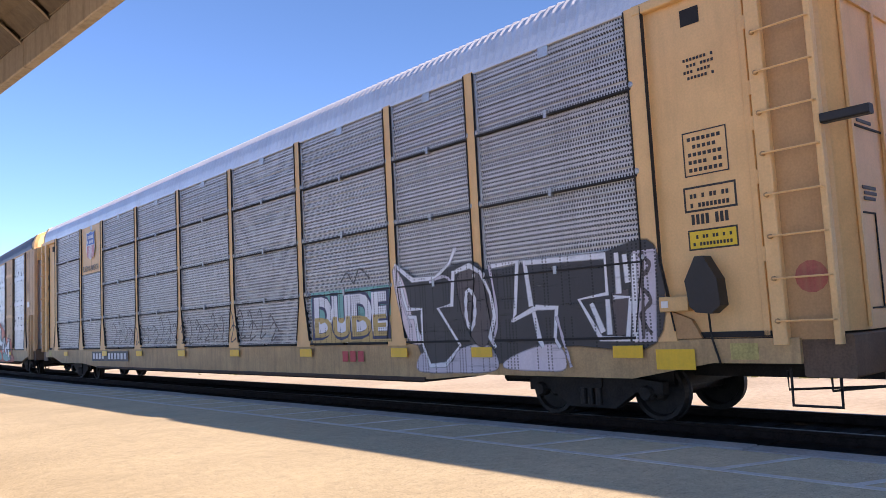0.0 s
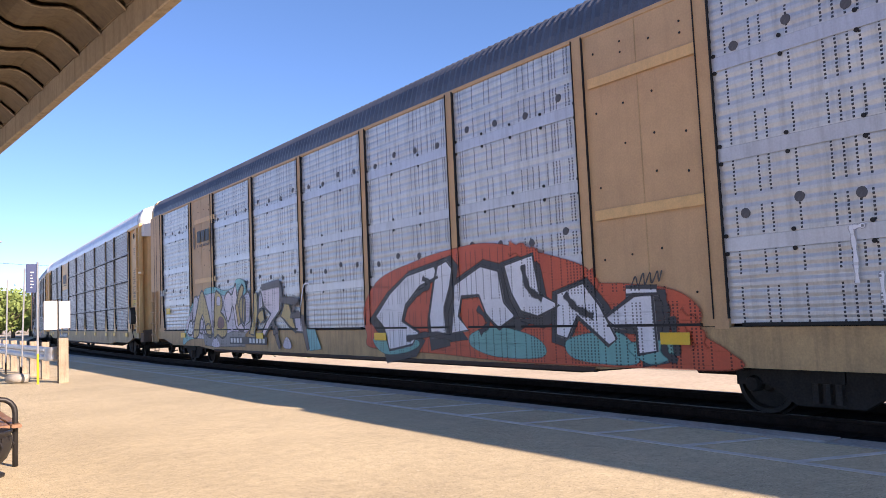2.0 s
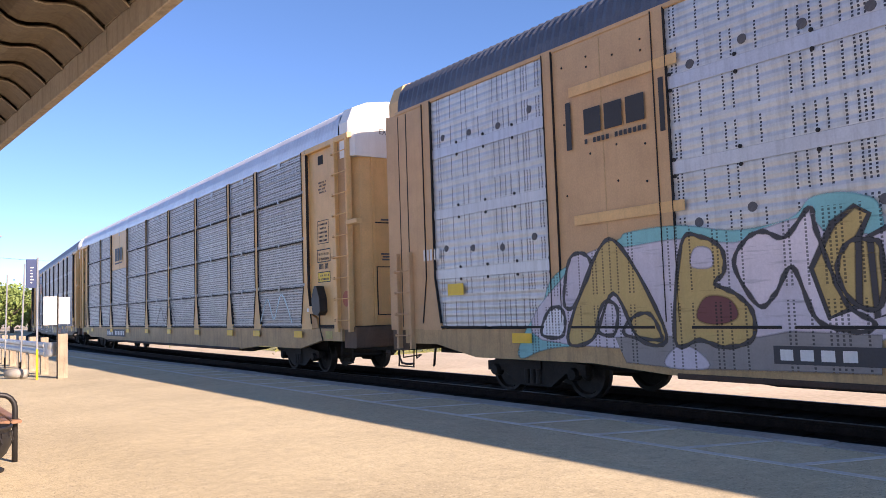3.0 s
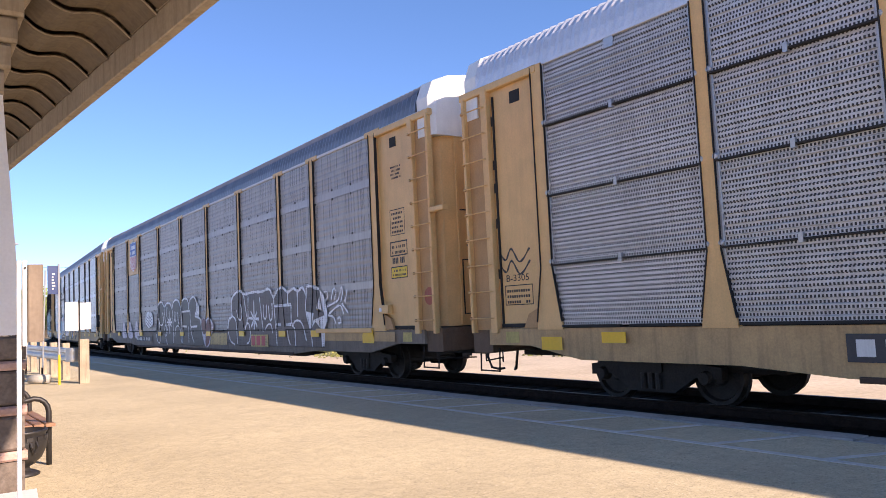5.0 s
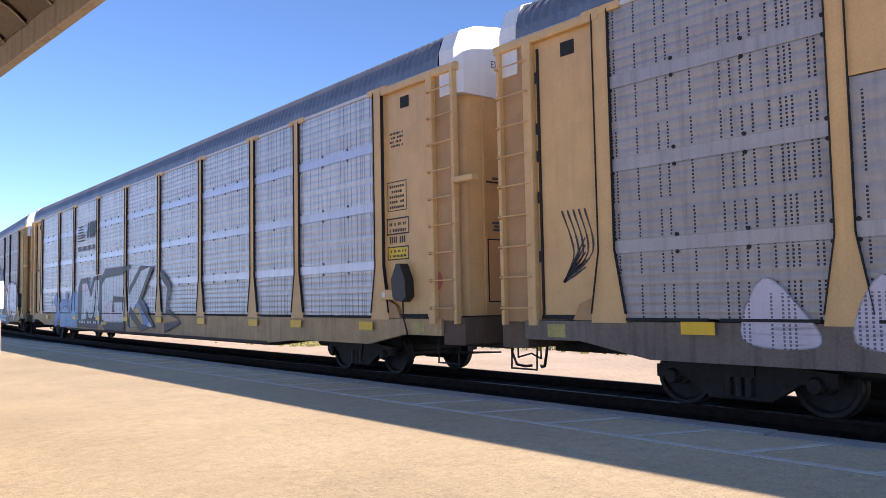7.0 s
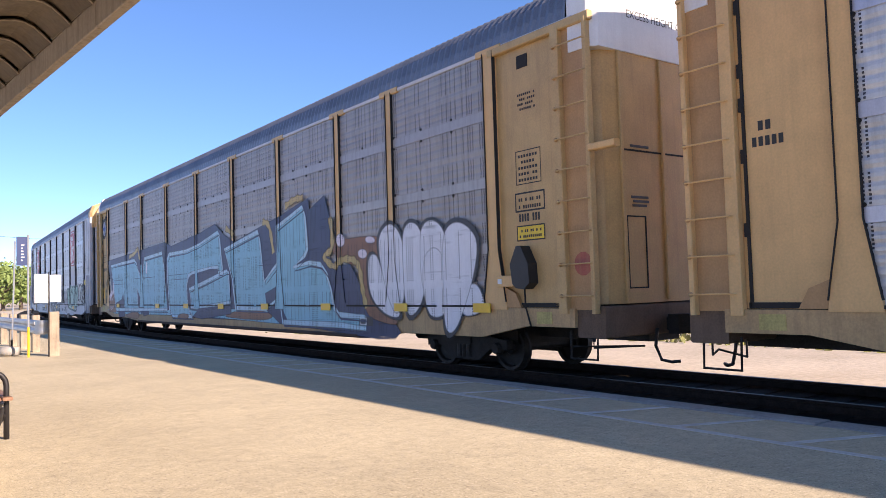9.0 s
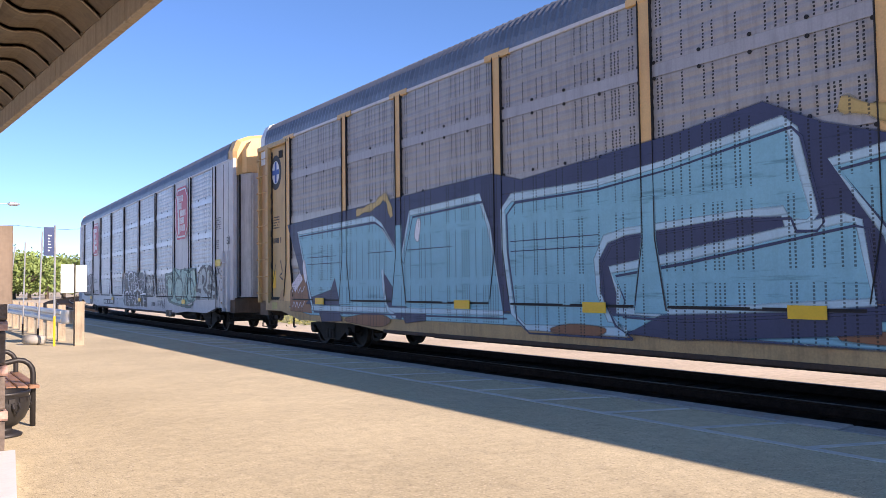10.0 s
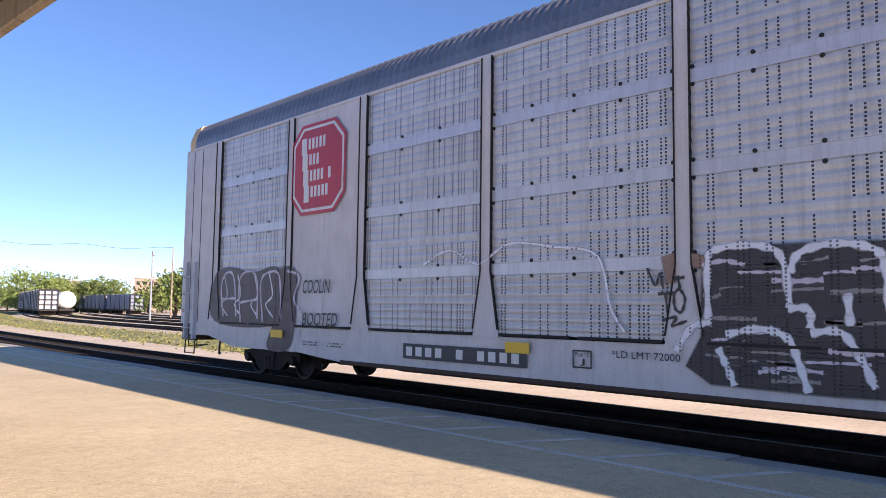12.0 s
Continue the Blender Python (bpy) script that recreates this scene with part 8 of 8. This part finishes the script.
for run in ([(7.79, 1.88), (7.78, 1.48), (7.47, 1.43), (7.47, 1.03), (7, 0.94)],
            [(7.88, 1.91), (6.85, 1.97), (6.76, 2.13)],
            [(6.96, 1.98), (6.65, 1.7), (6.8, 1.05)],
            [(6.56, 2.13), (5.8, 1.79), (5.72, 1.99), (5.54, 2.04)],
            [(5.2, 2.08), (4.56, 1.96), (4.25, 2.04), (3.75, 2.03)],
            [(5.28, 0.99), (5.03, 1.68), (4.71, 2.01)],
            [(7.25, 0.93), (6.44, 0.85), (5.53, 0.8), (4.55, 0.77), (4.1, 0.89)],
            [(4.79, 1.77), (4.63, 1.58)],):
    line(C7, run, 0.085, S_DGREEN, 3, True, False)
for run in ([(7.61, 1.6), (7.27, 1.82), (6.75, 1.65), (6.61, 1.32), (6.88, 1.05), (7.43, 1.09)],
            [(6.45, 1.38), (6.17, 1.75), (5.54, 1.69), (5.36, 1.33), (5.62, 1.03), (6.26, 1.04)],
            [(5.03, 1.34), (4.71, 1.68), (4.25, 1.69), (3.96, 1.39), (4.1, 1.02), (4.71, 1)],):
    line(C7, run, 0.085, S_DGREEN, 3, True, True)
for run in ([(1.48, 1.94), (1.38, 2.02), (1.34, 1.86), (1.46, 1.83), (1.48, 1.94)],
            [(1.31, 2.01), (1.26, 1.82)],
            [(1.18, 2.01), (1.28, 1.92), (1.15, 1.84)],
            [(1.07, 1.78), (0.98, 1.92), (0.84, 1.85)],
            [(0.84, 1.99), (0.89, 1.78), (0.75, 1.92), (0.74, 1.66)],
            [(1.07, 1.71), (0.71, 1.63)],
            [(0.98, 1.56), (0.84, 1.63), (0.89, 1.34)],
            [(1.17, 1.63), (1.27, 1.33), (1.19, 1.04), (1.23, 0.59)],
            [(0.82, 1.48), (0.86, 1.16)],):
    line(C7, run, 0.04, S_BLACK, 3, True, False)
hatch = random.Random(17)
for u0, u1, z0, z1, per, mat, w in ((11.0, 9.5, 1.55, 2.0, 5, S_BLACK, 0.055), (11.1, 9.45, 1.1, 1.5, 6, S_BLACK, 0.055), (9.3, 7.4, 1.2, 1.85, 6, S_CHAR, 0.045), (9.2, 7.4, 1.0, 1.4, 7, S_CHAR, 0.04), (8.6, 7.9, 0.64, 0.98, 4, S_BLACK, 0.035)):
    for n in range(per):
        a, b = u0 + (u1 - u0) * n / per, u0 + (u1 - u0) * (n + 0.85) / per
        run = [(a + (b - a) * hatch.random(), z0 + (z1 - z0) * q) for q in (1.0, 0.72, 0.4, 0.0)]
        line(C7, run, w, mat, 3 + n % 3, name="graffiti_stroke")
        zc = z0 + (z1 - z0) * (0.3 + 0.5 * hatch.random())
        line(C7, [(a, zc), ((a + b) / 2, zc + 0.12), (b, zc), ((a + b) / 2, zc - 0.12 * hatch.random())], w * 0.8, mat, 3 + n % 3, name="graffiti_stroke")
for run in ([(26.8, 1.24), (26.93, 1.87), (26.74, 2.18), (26.38, 2.1), (26.22, 1.25)],
            [(26.03, 1.13), (26.12, 1.98), (25.75, 2.21), (25.38, 2.02), (25.33, 1.21)],
            [(25.1, 1.15), (25.22, 1.96), (24.87, 2.16), (24.5, 2.06), (24.41, 1.22)],
            [(26.91, 1.62), (26.24, 1.64)],
            [(26.06, 1.55), (25.35, 1.61)],
            [(24.23, 2.17), (23.78, 2.04), (23.95, 1.61), (23.64, 1.29), (23.81, 0.86)]):
    line(C7, run, 0.06, S_LILAC, 4)
words(C7, "COOLIN", 23.65, 22.75, 1.72, 1.98, S_BLACK, 2, 0.005, 0.2, "graffiti_letter")
words(C7, "BOOTED", 23.65, 22.5, 1.12, 1.36, S_BLACK, 2, 0.005, 0.2, "graffiti_letter")
patch(C7, [(27.2, 1.15), (27.25, 2.1), (26.6, 2.3), (25.6, 2.15), (24.7, 2.25), (24.4, 1.9), (24.4, 1.15)], S_CHAR, 1)
patch(C7, [(24.6, 2.1), (24.0, 2.2), (23.9, 1.6), (24.1, 0.7), (24.9, 0.66), (24.6, 1.3)], S_CHAR, 2)
for a in (26.8, 26.2, 25.5, 24.9):
    line(C7, [(a, 2.15), (a - 0.15, 1.7), (a + 0.1, 1.5), (a - 0.2, 1.25)], 0.04, S_WHITE, 3)
line(C7, [(20.2, 2.15), (19.6, 2.35), (19.0, 2.12), (18.4, 2.38), (17.6, 2.3), (16.9, 2.15), (16.7, 1.5), (16.5, 1.2)], 0.04, S_WHITE, 1)
words(C7, "BI", 0.48, 0.18, 2.70, 2.92, M_INK, 2, 0.01)
box_at(C7, 1.6, 1.1, 2.07, 2.28, M_YEL, 2, "notice", "yellow notice plate")
bars(C7, 1.6, 1.0, 3.2, 3.6, 6, 8, M_INK, 2)
bars(C7, 1.55, 1.25, 2.6, 2.9, 5, 4, M_INK, 2)
for u in (23.6, 22.8, 5.6, 4.9):
    bars(C7, u, u - 0.5, 0.75, 0.85, 2, 9, M_INK, 1)


def front_words(car, text, x0, x1, z0, z1, mat):
    """Letters on the hood at a car's front."""
    half = STYLES[CARS.index(car)]["L"] / 2
    me = text_mesh(text)
    xs, ys = [v.co.x for v in me.vertices], [v.co.y for v in me.vertices]
    ax, bx, ay, by = min(xs), max(xs), min(ys), max(ys)
    out = bpy.data.meshes.new("lettering")
    out.from_pydata([(x0 + (v.co.x - ax) / (bx - ax) * (x1 - x0), -half - 0.036, z0 + (v.co.y - ay) / (by - ay) * (z1 - z0)) for v in me.vertices], [], [tuple(p.vertices) for p in me.polygons])
    out.materials.append(mat)
    bpy.data.meshes.remove(me)
    part("lettering", out, None, car)["kind"] = "stuff"


for car in (C2, C3, C4, C5, C6):
    front_words(car, "EXCESS HEIGHT CAR", -0.72, 0.72, 5.24, 5.36, M_INK)

half7 = STYLES[7]["L"] / 2
part("brake_reservoir", Shape().lathe([(0.02, -1.0), (0.2, -0.96), (0.22, -0.9), (0.22, 0.9), (0.2, 0.96), (0.02, 1.0)], 14, 1, (-0.95, 5.9 - half7, 0.50)), STEEL_DARK, C7, "sooty air reservoir")
for u in (7.15, 7.6):
    part("jacking_pad", Shape().bar(-W - 0.05, -W + 0.12, u - 0.14 - half7, u + 0.14 - half7, 0.36, 0.60, 0.02), SILLGREY, C7, "dirty jacking pad")
# the end doors of the last car stand out in front of its corners
f7 = -half7
leaf = part("door_leaf", Shape().prism([(-1.26, f7 + 0.02), (-1.18, f7 - 0.16), (-1.06, f7 - 0.45), (1.30, f7 - 0.45), (1.34, f7 + 0.02)], 2, 1.13, 4.76), GREYLEAF, C7, "dull white folded door leaves")
for x in (-1.0, -0.35, 0.3, 0.95):
    part("door_rib", Shape().bar(x - 0.03, x + 0.03, f7 - 0.49, f7 - 0.44, 1.18, 4.72, 0.006), GREYLEAF, leaf)
part("door_gap", Shape().box(-1.275, -1.24, f7 - 0.06, f7 - 0.02, 1.15, 4.74), SOOT, leaf, "dark joint beside the leaves")
part("door_gap", Shape().box(-0.03, 0.0, f7 - 0.458, f7 - 0.448, 1.15, 4.74), SOOT, leaf)
part("leaf_hood", Shape().prism([(-1.2, 4.77), (-1.2, 5.42), (-1.05, 5.70), (-0.6, 5.84), (0.6, 5.84), (1.05, 5.70), (1.3, 5.42), (1.3, 4.77)], 1, f7 - 0.46, f7 - 0.01), YELLOW, C7, "yellow hood over the door leaves")


def motions():
    for car, style in zip(CARS, STYLES):
        rows = []
        half, base = style["L"] / 2, style["L"] / 2 - 3.55
        for k in range(25):
            t = k * 0.5
            s = style["front"] + half - SPEED * t + float(np.interp(t, *SLIP))
            ax, ay, _ = along(s - base)
            bx, by, _ = along(s + base)
            rows.append((t, pose((ax + bx) / 2, (ay + by) / 2, 0, 0, 0, -math.degrees(math.atan2(bx - ax, by - ay)))))
        walk(car, rows)
        turn = math.degrees(SPEED / FPS / 0.378)
        for t in car.children:
            if not t.name.startswith("truck"):
                continue
            for w in t.children:
                if w.name.startswith("wheelset"):
                    x, y, z = w.location
                    walk(w, [(k / FPS, pose(x, y, z, (turn * k) % 360)) for k in range(361)])


motions()
